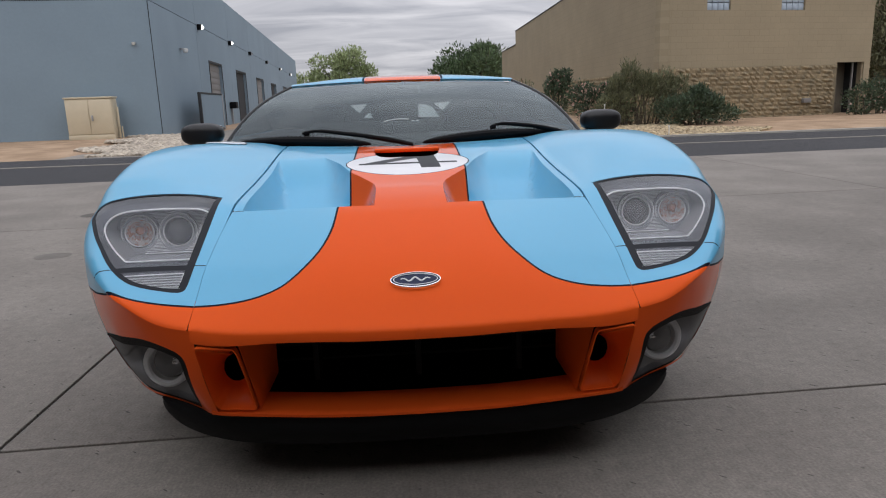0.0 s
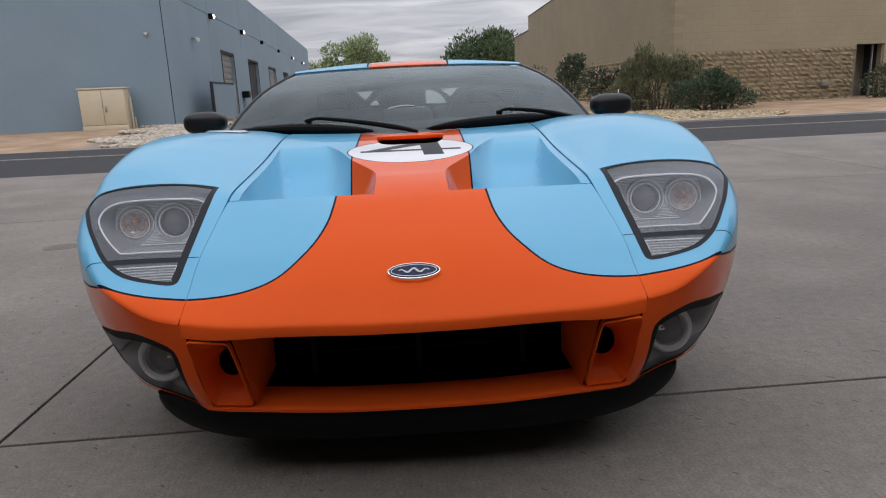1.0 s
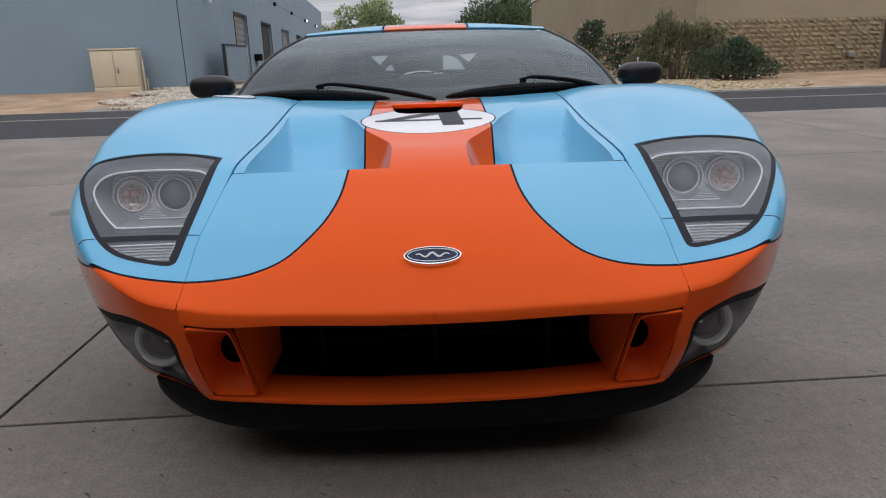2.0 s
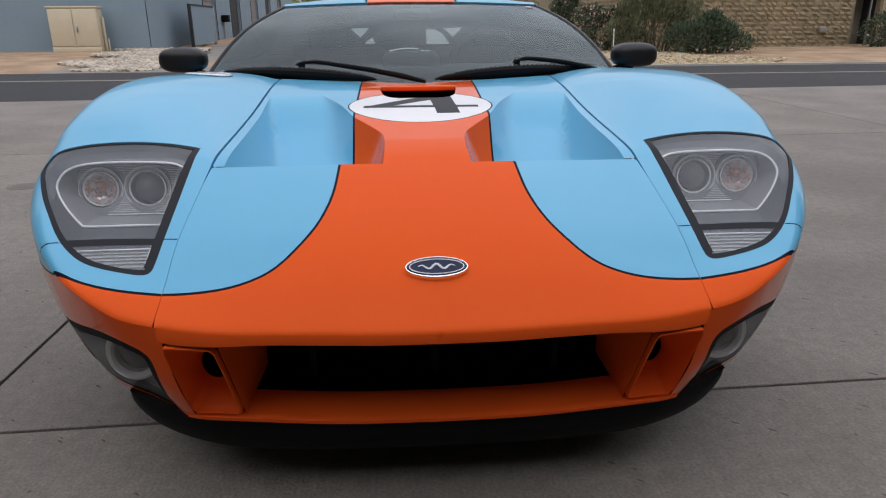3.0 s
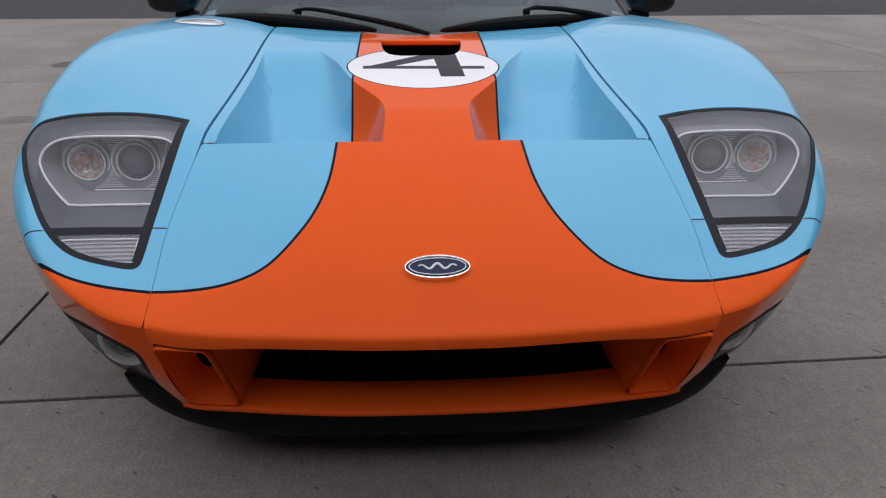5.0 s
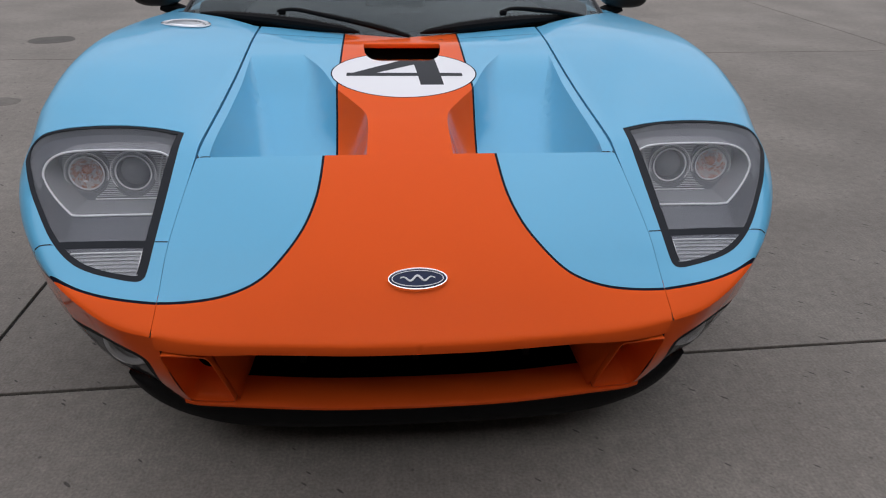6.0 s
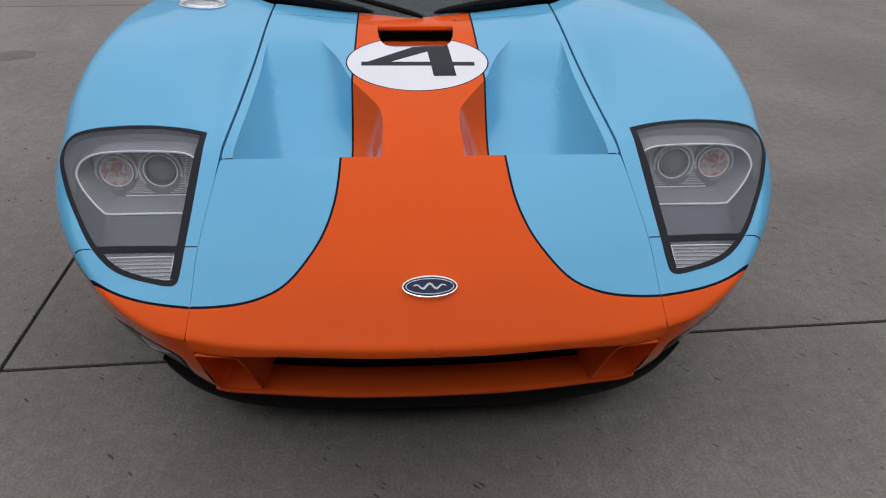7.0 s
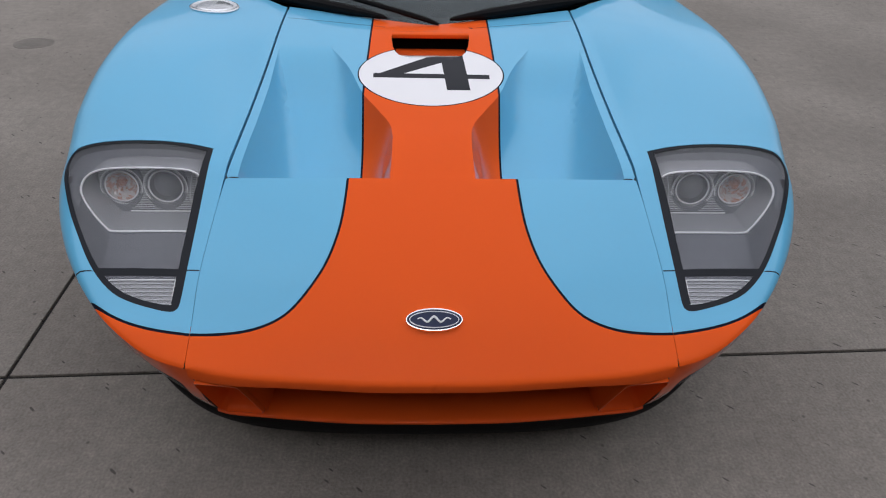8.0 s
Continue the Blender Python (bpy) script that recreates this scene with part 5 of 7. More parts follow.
        build("gap_seal", vv, ff, SEAL, car)


hood()


def fender():
    """Front fender and the nose corner under it, right side; the left is its mirror."""
    inner = [(0.5166, 0.1300)] + [(x + gap(y), y) for x, y in SEAM if y > 0.135]
    out = [(x, y) for x, y in OUTLINE if (x > inner[0][0] or y > 0.5) and y < 1.9]
    # rear edge follows the foot of the windscreen
    rear = [(0.84, 1.86), (0.80, 1.80), (0.70, 1.70), (0.60, 1.63), (0.53, 1.585)]
    outline = [p for p in inner] [::-1]
    outline = out + [(0.957, 1.9)] + rear + [p for p in inner[::-1] if p[1] < 1.57]
    liv = [(0.5155, 0.190)] + [p for p in LIVERY if 0.520 < p[0]]
    lines = [offset_line(liv, 0.0029), offset_line(liv, -0.0029)]
    cut = 0.327
    lines += [[(0.5195, cut - 0.0015), (0.548, cut - 0.0015)], [(0.5195, cut + 0.0015), (0.548, cut + 0.0015)]]
    lines += [[(0.755, cut - 0.0015), (0.789, cut - 0.0015)], [(0.755, cut + 0.0015), (0.789, cut + 0.0015)]]
    extra = []
    po = np.array(out)
    t = np.gradient(po, axis=0)
    t /= np.linalg.norm(t, axis=1)[:, None]
    nrm = np.stack([-t[:, 1], t[:, 0]], 1)
    for k in (0.002, 0.006, 0.012, 0.02, 0.03, 0.042):
        extra += [tuple(q) for q in resample(po + nrm * k, 0.014)]
    v, f, c = sheet(outline, lines, 0.014, [LAMP_LINE], extra)
    z = skin(v[:, 0], v[:, 1])
    cx, cy = c[:, 0], c[:, 1]
    m = np.zeros(len(f), int)
    m[orange_front(cx, cy)] = 1
    m[line_dist(cx, cy, liv) < 0.0029] = 2
    m[(np.abs(cy - cut) < 0.0015) & (cx < 0.80)] = 3
    low = cy < cut
    for name, sel, label in (("front_fender", ~low, "light blue front fender"), ("front_bumper", low, "nose corner, blue over orange")):
        used = np.unique(f[sel])
        idx = {int(a): i for i, a in enumerate(used)}
        vs = [(v[a, 0], v[a, 1], z[a]) for a in used]
        fs = [tuple(idx[int(i)] for i in g) for g in f[sel]]
        n = len(fs)
        mm = list(m[sel])
        # only the gap to the hood and the lamp opening are turned down
        vs2, fs2 = skirted(vs, fs, (0, 0, -0.02))
        fm = mm + [0 if vs2[g[0]].y > 0.2 else 1 for g in fs2[n:]]
        keep = [i for i, g in enumerate(fs2) if i < n or not (edge_dist(np.array(vs2[g[0]].x), np.array(vs2[g[0]].y)) < 0.004)]
        fs3, fm3 = [fs2[i] for i in keep], [fm[i] for i in keep]
        mats = [BLUE, ORANGE, PIN, SEAL]
        build(name, vs2, fs3, mats, car, label, fm3, 40)
        mv, mf = mirrored((vs2, fs3))
        build(name, mv, mf, mats, car, label, fm3, 40)


fender()

# ---- nose below the crease ----
CHIN = curve([(0.0, 0.214, 0.224), (0.2, 0.217, 0.226), (0.40, 0.230, 0.234), (0.508, 0.242, 0.240), (0.56, 0.288, 0.240), (0.62, 0.332, 0.243), (0.70, 0.375, 0.250), (0.752, 0.42, 0.261), (0.79, 0.45, 0.30), (0.83, 0.51, 0.36), (0.875, 0.60, 0.43)], 8)


def from_x(line, x0):
    q = line[line[:, 0] > x0 + 0.001]
    return np.vstack([[np.interp(x0, line[:, 0], line[:, k]) for k in range(line.shape[1])], q])


TOP_LINE = from_x(OUTLINE[OUTLINE[:, 1] < 0.64], 0.507)
LOW_LINE = from_x(CHIN, 0.498)


def corner_point(u, v):
    """Place on the nose corner: u runs round from the seam to the wheel arch, v down from the crease to the chin."""
    top_line = TOP_LINE
    s = np.linspace(0, 1, len(top_line))
    x, y = np.interp(u, s, top_line[:, 0]), np.interp(u, s, top_line[:, 1])
    z = float(skin(x, y)) + 0.001
    low = LOW_LINE
    q = np.linspace(0, 1, len(low))
    b = np.array([np.interp(u, q, low[:, k]) for k in range(3)])
    a = np.array([x, y, z])
    nrm = np.array([0.9 * u, -0.7 + 0.4 * u, 0])
    return a + (b - a) * v + nrm * 0.028 * math.sin(math.pi * min(v, 1)) ** 1.0


FOG = [(0.105, 0.245), (0.16, 0.228), (0.23, 0.245), (0.33, 0.315), (0.42, 0.385), (0.52, 0.46), (0.62, 0.545), (0.69, 0.64), (0.70, 0.75), (0.63, 0.87), (0.50, 0.945), (0.38, 0.972), (0.25, 0.972), (0.16, 0.968), (0.105, 0.94), (0.09, 0.80), (0.075, 0.55), (0.068, 0.38), (0.078, 0.29)]
FOG_LINE = [tuple(p) for p in curve(FOG + FOG[:1], 3)][:-1]


def mapped(vf_v, scale, fn):
    return [tuple(fn(p[0] / scale[0], p[1] / scale[1])) for p in vf_v]


def nose_corner():
    sc = (0.62, 0.26)
    rect = [(0, 0), (sc[0], 0), (sc[0], sc[1]), (0, sc[1])]
    hole = [(u * sc[0], w * sc[1]) for u, w in FOG_LINE]
    START = float(skin(0.734, 0.2582)) - 0.001

    def paint_v(u):
        top, low = corner_point(u, 0)[2], corner_point(u, 1)[2]
        z = np.interp(corner_point(u, 0)[1], [0.2575, 0.28, 0.34, 0.5], [START, START - 0.006, 0.541, 0.528])
        return max(0.0, (top - z) / (top - low))

    us = [u for u in np.linspace(0.2, 1.0, 120) if corner_point(u, 0)[1] > 0.2575 and paint_v(u) > 0.001]
    border = [(u * sc[0], paint_v(u) * sc[1]) for u in us]
    below = [(p, q + 0.0045) for p, q in border]
    v, f, c = sheet(rect, [border, below], 0.016, [hole])
    vs = mapped(v, sc, corner_point)
    u0 = us[0] * sc[0]
    edge = [np.interp(q[0], *np.array(border).T) for q in c]
    fm = [0 if q[0] < u0 else 1 if q[1] < e else 2 if q[1] < e + 0.0045 else 0 for q, e in zip(c, edge)]
    f = f[:, ::-1]
    build("nose_corner", vs, f, [ORANGE, BLUE, PIN], car, "orange nose corner round the fog lamp", fm, 50)
    mv, mf = mirrored((vs, f))
    build("nose_corner", mv, mf, [ORANGE, BLUE, PIN], car, "orange nose corner round the fog lamp", fm, 50)
    # fog lamp unit
    ha = np.array(hole)
    tg = np.roll(ha, -1, 0) - np.roll(ha, 1, 0)
    tg /= np.linalg.norm(tg, axis=1)[:, None]
    wide = np.where((ha[:, 1] < 0.5 * sc[1]) | (ha[:, 0] < 0.16 * sc[0]), 0.020, 0.005)
    wide = np.convolve(np.r_[wide[-3:], wide, wide[:3]], np.ones(7) / 7, "valid")
    inner = ha + np.stack([-tg[:, 1], tg[:, 0]], 1) * wide[:, None]
    if not inside_poly(inner[8:9, 0], inner[8:9, 1], hole)[0]:
        inner = ha - np.stack([-tg[:, 1], tg[:, 0]], 1) * wide[:, None]
    inner = [tuple(p) for p in inner]
    v, f, c = sheet(hole, [inner + inner[:1]], 0.014)
    m = np.where(inside_poly(c[:, 0], c[:, 1], inner), 0, 1)
    vs = mapped(v, sc, lambda u, w: np.array(corner_point(u, w)) + np.array([-0.2, 0.5, 0]) * 0.004)
    f = f[:, ::-1]
    for s in (1, -1):
        e = part("fog_lamp", box_bm((s * 0.585 - 0.02, 0.36, 0.25), (s * 0.585 + 0.02, 0.40, 0.30), 0.004), LAMPDARK, car, "smoked round fog lamp set in the nose corner")
        vv, ff = (vs, [tuple(g) for g in f]) if s > 0 else mirrored((vs, f))
        pane = build("lens", vv, ff, [SMOKED, BLACK], e, "", m, 60)
        pane.visible_shadow = False
        # bowl behind the lens
        rim = line_dist(v[:, 0], v[:, 1], hole + hole[:1])
        bb = [tuple(np.array(corner_point(p[0] / sc[0], p[1] / sc[1])) + np.array([-0.30, 0.80, 0.05]) * (0.002 + 0.130 * float(ease(-0.004, 0.075, d)))) for p, d in zip(v, rim)]
        vv, ff = (bb, [tuple(g) for g in f]) if s > 0 else mirrored((bb, [tuple(g) for g in f]))
        build("bowl", vv, ff, LAMPGREYDARK, e)
        turn = look((s * 0.644, 0.335, 0.345), (s * 0.644 - s * 0.12, 1.235, 0.31))
        for nm, prof, mt in (("lamp_ring", [(0.045, 0.002), (0.048, 0.010), (0.055, 0.012), (0.061, 0.006), (0.062, -0.02), (0.045, -0.02)], FOGRING), ("projector", [(0.0005, 0.008), (0.02, 0.005), (0.038, -0.005), (0.045, -0.02)], LENSGREY), ("bulb", [(0.0004, 0.022), (0.0045, 0.0205), (0.007, 0.016), (0.007, 0.008), (0.0095, 0.006), (0.0095, -0.002)], CHROME)):
            a, b = spin(prof, 36, "z")
            if nm == "bulb":
                a = [(p[0] - s * 0.027, p[1] + 0.010, p[2]) for p in a]
            build(nm, [turn @ Vector(p) for p in a], b, mt, e)


LAMPGREYDARK = material("fog_bowl", (0.17, 0.17, 0.175), 0.45, 0.3, 0, 0.08, 14)
FOGRING = material("fog_ring", (0.78, 0.785, 0.79), 0.35, 0.0, 0, 0.08, 20)
LENSGREY = material("projector_glass", (0.07, 0.073, 0.078), 0.25, 0.0, 0.2, 0.05, 10, spec=0.3)
nose_corner()


def chin_y(x):
    return float(np.interp(abs(x), CHIN[:, 0], CHIN[:, 1]))


def chin_z(x):
    return float(np.interp(abs(x), CHIN[:, 0], CHIN[:, 2]))


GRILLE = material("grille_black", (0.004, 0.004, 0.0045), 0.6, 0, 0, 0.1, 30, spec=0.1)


def lower_nose():
    # orange bar along the bottom of the air intake
    prof = [(0.004, -0.003), (-0.009, 0.003), (-0.011, 0.011), (-0.005, 0.0165), (0.004, 0.017), (0.060, 0.039)]
    v, f = quads_grid(41, len(prof), lambda a, b: ((a - 0.5) * 1.03, chin_y((a - 0.5) * 1.03) + prof[round(b * (len(prof) - 1))][0], chin_z((a - 0.5) * 1.03) + prof[round(b * (len(prof) - 1))][1]))
    build("intake_sill", v, f, ORANGE, car, "orange lower bar of the air intake", None, 40)
    # floor behind the sill is coloured near-black for the intake's depth shade
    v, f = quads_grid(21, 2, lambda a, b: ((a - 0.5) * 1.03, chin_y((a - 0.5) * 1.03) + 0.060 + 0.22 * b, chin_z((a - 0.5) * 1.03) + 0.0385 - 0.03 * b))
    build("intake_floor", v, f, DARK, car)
    # black chin spoiler
    low = curve([(0.0, 0.258, 0.132), (0.25, 0.262, 0.133), (0.42, 0.275, 0.139), (0.530, 0.305, 0.146), (0.612, 0.339, 0.162), (0.663, 0.364, 0.190), (0.680, 0.368, 0.222), (0.674, 0.363, 0.247)], 8)
    topc = curve([(0.0, 0.214, 0.221), (0.2, 0.217, 0.223), (0.4, 0.230, 0.231), (0.49, 0.240, 0.238), (0.548, 0.275, 0.240), (0.612, 0.327, 0.242), (0.674, 0.362, 0.248)], 8)

    def chin(a, b):
        s = abs(2 * a - 1)
        sg = 1 if a >= 0.5 else -1
        q = np.linspace(0, 1, len(topc))
        t = np.array([np.interp(s, q, topc[:, k]) for k in range(3)]) + np.array([0, 0.004, -0.003])
        q = np.linspace(0, 1, len(low))
        l = np.array([np.interp(s, q, low[:, k]) for k in range(3)])
        p = t + (l - t) * min(1, b * 1.4)
        p[1] += -0.016 * math.sin(math.pi * min(1, b * 1.4))
        if b * 1.4 > 1:
            p = l + np.array([0, 0.6 * (b * 1.4 - 1) * (1 - s ** 3), 0.0])
        return (sg * p[0], p[1], p[2])

    v, f = quads_grid(81, 15, chin)
    build("splitter", v, f, BLACK, car, "matt black chin spoiler under the nose", None, 45)
    # near-black sheets carry the intake's inner shade; then the grille
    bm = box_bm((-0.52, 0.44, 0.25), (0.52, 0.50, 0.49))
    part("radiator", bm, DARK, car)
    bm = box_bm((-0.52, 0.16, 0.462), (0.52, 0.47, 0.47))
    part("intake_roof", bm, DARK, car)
    g = part("grille", box_bm((-0.365, 0.34, 0.372), (0.365, 0.35, 0.380), 0.002), GRILLE, car, "black grille bars in the air intake")
    for x in (-0.26, 0.0, 0.26):
        part("post", box_bm((x - 0.007, 0.30, 0.29), (x + 0.007, 0.36, 0.462), 0.002), GRILLE, g)
    for z in (0.33, 0.42):
        part("bar", box_bm((-0.365, 0.345, z), (0.365, 0.352, z + 0.006), 0.001), GRILLE, g)


lower_nose()


def air_duct():
    """Orange funnel at each end of the intake, with a raised rim."""
    c = [(0.5075, 0.132, 0.458), (0.413, 0.127, 0.452), (0.397, 0.226, 0.254), (0.489, 0.232, 0.257), (0.5015, 0.222, 0.277)]

    def loop(scale, back, n=6):
        p = np.array(c)
        mid = p.mean(0)
        p = mid + (p - mid) * scale
        p[:, 1] += back
        out = []
        for i in range(len(p)):
            a, b, d = p[i - 1], p[i], p[(i + 1) % len(p)]
            r = 0.10
            for k in range(n):
                t = k / (n - 1)
                q = (1 - t) ** 2 * (b + (a - b) * r) + 2 * t * (1 - t) * b + t * t * (b + (d - b) * r)
                out.append(tuple(q))
            # points along the straight side up to the next corner
            e0, e1 = b + (d - b) * r, d + (b - d) * r
            out += [tuple(e0 + (e1 - e0) * t) for t in (0.14, 0.28, 0.42, 0.56, 0.70, 0.85)]
        return out

    def throat(blend, back, radius):
        """The funnel narrows to a round hole on its inner side."""
        outer = np.array(loop(0.94, 0.0))
        mid = np.array((0.453, 0.17, 0.350))
        rel = outer - outer.mean(0)
        ang = np.arctan2(rel[:, 2], rel[:, 0])
        circle = np.stack([mid[0] + radius * np.cos(ang), np.full(len(ang), mid[1] + back), mid[2] + radius * 1.15 * np.sin(ang)], 1)
        return [tuple(q) for q in outer + (circle - outer) * blend]

    rings = [loop(1.0, 0.012), loop(1.0, -0.004), loop(0.985, -0.008), loop(0.955, -0.008), loop(0.94, 0.0)]
    rings += [throat(b, 0.10, 0.031) for b in (0.2, 0.4, 0.58, 0.74, 0.86, 0.95, 1.0)] + [throat(1.0, 0.24, 0.031)]
    n = len(rings[0])
    vs = [p for r in rings for p in r]
    fs = []
    for i in range(len(rings) - 1):
        for k in range(n):
            l = (k + 1) % n
            fs.append((i * n + k, i * n + l, (i + 1) * n + l, (i + 1) * n + k))
    hole = rings[-1]
    for s in (1, -1):
        v, f = (vs, fs) if s > 0 else mirrored((vs, fs))
        # last funnel ring and throat near-black, painting the shade deep in the duct
        d = build("air_duct", v, f, [ORANGE, DARK], car, "orange brake duct funnel with a raised rim", [0] * (len(fs) - n) + [1] * n, 50)
        hv, hf = (hole, [tuple(range(n))]) if s > 0 else mirrored((hole, [tuple(range(n))]))
        build("throat", hv, hf, DARK, d)
        # cheek between duct and grille
        cv, cf = quads_grid(2, 2, lambda a, b: tuple(np.array([(0.409, 0.133, 0.455), (0.394, 0.230, 0.252), (0.372, 0.37, 0.458), (0.372, 0.37, 0.29)][int(2 * a + b)])))
        cv, cf = (cv, cf) if s > 0 else mirrored((cv, cf))
        build("cheek", cv, cf, ORANGE, d)
        ov, of = quads_grid(2, 2, lambda a, b: tuple(np.array([(0.502, 0.156, 0.464), (0.4965, 0.248, 0.262), (0.545, 0.175, 0.464), (0.54, 0.262, 0.262)][int(2 * a + b)])))
        ov, of = (ov, of) if s > 0 else mirrored((ov, of))
        build("gap_seal", ov, of, SEAL, d)


air_duct()


# ---- head lamps ----
def lamp_y(z):
    """The lamp panel leans back with height."""
    return 0.520 + (z - 0.576) * 0.64


LIGHT_X, LIGHT_Z = (0.784, 0.674), 0.637


def back_y(z):
    """The ribbed panel stands nearly upright, well behind the outline."""
    return 0.602 + (z - 0.577) * 0.55


def head_lamp():
    inset = np.array(LAMP_LINE)
    cen = inset.mean(0)
    rim = np.array(LAMP_LINE)
    t = np.roll(rim, -1, 0) - np.roll(rim, 1, 0)
    t /= np.linalg.norm(t, axis=1)[:, None]
    nrm = np.stack([t[:, 1], -t[:, 0]], 1)
    wide = np.where(rim[:, 0] < 0.56, 0.020, np.where(rim[:, 1] > 0.62, 0.008, np.where(rim[:, 1] < 0.33, 0.0125, 0.010)))
    wide = np.convolve(np.r_[wide[-4:], wide, wide[:4]], np.ones(9) / 9, "valid")
    window = [tuple(q) for q in rim + nrm * wide[:, None]]
    if not inside_poly(np.array([window[10][0]]), np.array([window[10][1]]), LAMP_LINE)[0]:
        window = [tuple(q) for q in rim - nrm * wide[:, None]]
    bars = [[(0.550, 0.3135), (0.745, 0.3165)], [(0.550, 0.3305), (0.762, 0.3335)]]
    v, f, c = sheet(LAMP_LINE, [window + window[:1]] + bars, 0.012)
    bar = (c[:, 1] > 0.3135 + 0.0154 * (c[:, 0] - 0.55)) & (c[:, 1] < 0.3305 + 0.0142 * (c[:, 0] - 0.55))
    border = ~inside_poly(c[:, 0], c[:, 1], window) | bar
    z = skin(v[:, 0], v[:, 1]) - 0.003
    for s in (1, -1):
        fx = (lambda vf: vf) if s > 0 else mirrored
        lamp = build("head_lamp", *fx(tub(cen)), [LAMPDARK], car, "large clear head lamp with twin round lights", None, 60)
        vs = [(p[0], p[1], h) for p, h in zip(v, z)]
        pane = build("lens", *fx((vs, [tuple(g) for g in f[~border]])), LENS, lamp, "", None, 60)
        pane.visible_shadow = False
        build("black_border", *fx(([(p[0], p[1], h + 0.0015) for p, h in zip(v, z)], [tuple(g) for g in f[border]])), LAMPEDGE, lamp, "", None, 60)
        # bright outline at the front, hollow walls running back from it to an upright ribbed panel
        sil = [(0.548, 0.672), (0.575, 0.694), (0.61, 0.703), (0.70, 0.706), (0.765, 0.705), (0.812, 0.700), (0.842, 0.686), (0.855, 0.662), (0.846, 0.637), (0.822, 0.607), (0.796, 0.583), (0.779, 0.576), (0.70, 0.576), (0.614, 0.576), (0.53, 0.578), (0.53, 0.66)]
        sil = [tuple(p) for p in curve(sil + sil[:1], 4)][:-1]
        trim = [(x, lamp_y(y) - 0.005, y + 0.001) for x, y in sil]
        build("light_strip", *fx(tube(trim, 0.0027, 8, True)), CHROMEWHITE, lamp, "bright silver outline strip")
        back = [(0.70 + (x - 0.70) * 0.975, 0.640 + (z0 - 0.640) * 0.97) for x, z0 in sil]
        wells = [[(cx0 + 0.043 * math.cos(t), LIGHT_Z + 0.043 * math.sin(t)) for t in np.linspace(0, 2 * math.pi, 33)[:-1]] for cx0 in LIGHT_X]
        pv, pf, pc = sheet(back, [], 0.02, wells)
        build("reflector", *fx(([(p[0], back_y(p[1]), p[1]) for p in pv], [tuple(g)[::-1] for g in pf])), LAMPPANEL, lamp, "ribbed grey reflector", None, 60)
        n = len(sil)
        wall = [(x, lamp_y(z0), z0) for x, z0 in sil] + [(x, back_y(z0), z0) for x, z0 in back]
        build("reflector_wall", *fx((wall, [(k, (k + 1) % n, n + (k + 1) % n, n + k) for k in range(n)])), LAMPGREY, lamp, "shiny grey reflector wall", None, 40)
        ribs = []
        for k in range(30):
            zz = 0.586 + k * 0.0039
            right = max([x for x, y in back if abs(y - zz) < 0.008] + [0.7]) - 0.008
            half = math.sqrt(max(0.0, 0.055 ** 2 - (zz - LIGHT_Z) ** 2))
            inner, outer = LIGHT_X[1], LIGHT_X[0]
            for x0, x1 in ((0.545, inner - half), (inner + half, outer - half), (outer + half, right)) if half else ((0.545, right),):
                if x1 - x0 > 0.004:
                    ribs.append(tube([(x0, back_y(zz) - 0.001, zz), (x1, back_y(zz) - 0.001, zz)], 0.0011, 5))
        build("ribs", *fx(joined(*ribs)), SATIN, lamp)
        # smooth bezel from the outline out to the rim of the opening
        ang = lambda p, q: math.atan2((q - 0.640) * 1.6, p - 0.70)
        front = sorted((ang(x, z0), (x, lamp_y(z0) - 0.001, z0)) for x, z0 in sil)
        edge = sorted((ang(x, float(skin(x, y))), (x, y, float(skin(x, y)) - 0.022)) for x, y in inset * 0.985 + cen * 0.015)
        turns = np.linspace(-math.pi, math.pi, 121)[:-1]

        def ring_of(line):
            k = np.array([q[0] for q in line])
            c3 = np.array([q[1] for q in line])
            k, c3 = np.r_[k - 2 * math.pi, k, k + 2 * math.pi], np.vstack([c3, c3, c3])
            return np.stack([np.interp(turns, k, c3[:, j]) for j in range(3)], 1)

        ra, rb = ring_of(front), ring_of(edge)
        rows = [ra + (rb - ra) * t - np.array([0, 0, 0.018 * math.sin(math.pi * t)]) for t in (0, 0.25, 0.5, 0.75, 1.0)]
        m = len(turns)
        bez = [tuple(p) for r in rows for p in r]
        build("bezel", *fx((bez, [(i * m + k, i * m + (k + 1) % m, (i + 1) * m + (k + 1) % m, (i + 1) * m + k) for i in range(4) for k in range(m)])), LAMPDARK, lamp, "smooth dark grey lamp bezel", None, 60)
        # two round lights
        for x, zc, r, core, nm in ((LIGHT_X[0], LIGHT_Z, 0.050, AMBER, "indicator_bulb"), (LIGHT_X[1], LIGHT_Z, 0.052, LENSGREY, "projector")):
            y0 = back_y(zc)
            turn = look((s * x, y0 - 0.004, zc), (s * x + s * 0.06, y0 + 1.0, zc - 0.16))
            ringp = [(r * 0.80, -0.008), (r * 0.84, -0.001), (r * 0.90, 0.001), (r * 0.97, 0.004), (r * 1.01, 0.003), (r * 1.03, -0.004), (r * 1.04, -0.018)]
            a, b = spin(ringp, 40, "z")
            ring = build("light_ring", [turn @ Vector(p) for p in a], b, LAMPGREY, lamp)
            for rr, h, th in ((r * 0.80, 0.004, 0.0022), (r * 1.015, 0.005, 0.0010)):
                loop = [turn @ Vector((rr * math.cos(t), rr * math.sin(t), h)) for t in np.linspace(0, 2 * math.pi, 49)[:-1]]
                build("bright_edge", *tube(loop, th, 6, True), CHROMEWHITE, ring)
            teeth = []
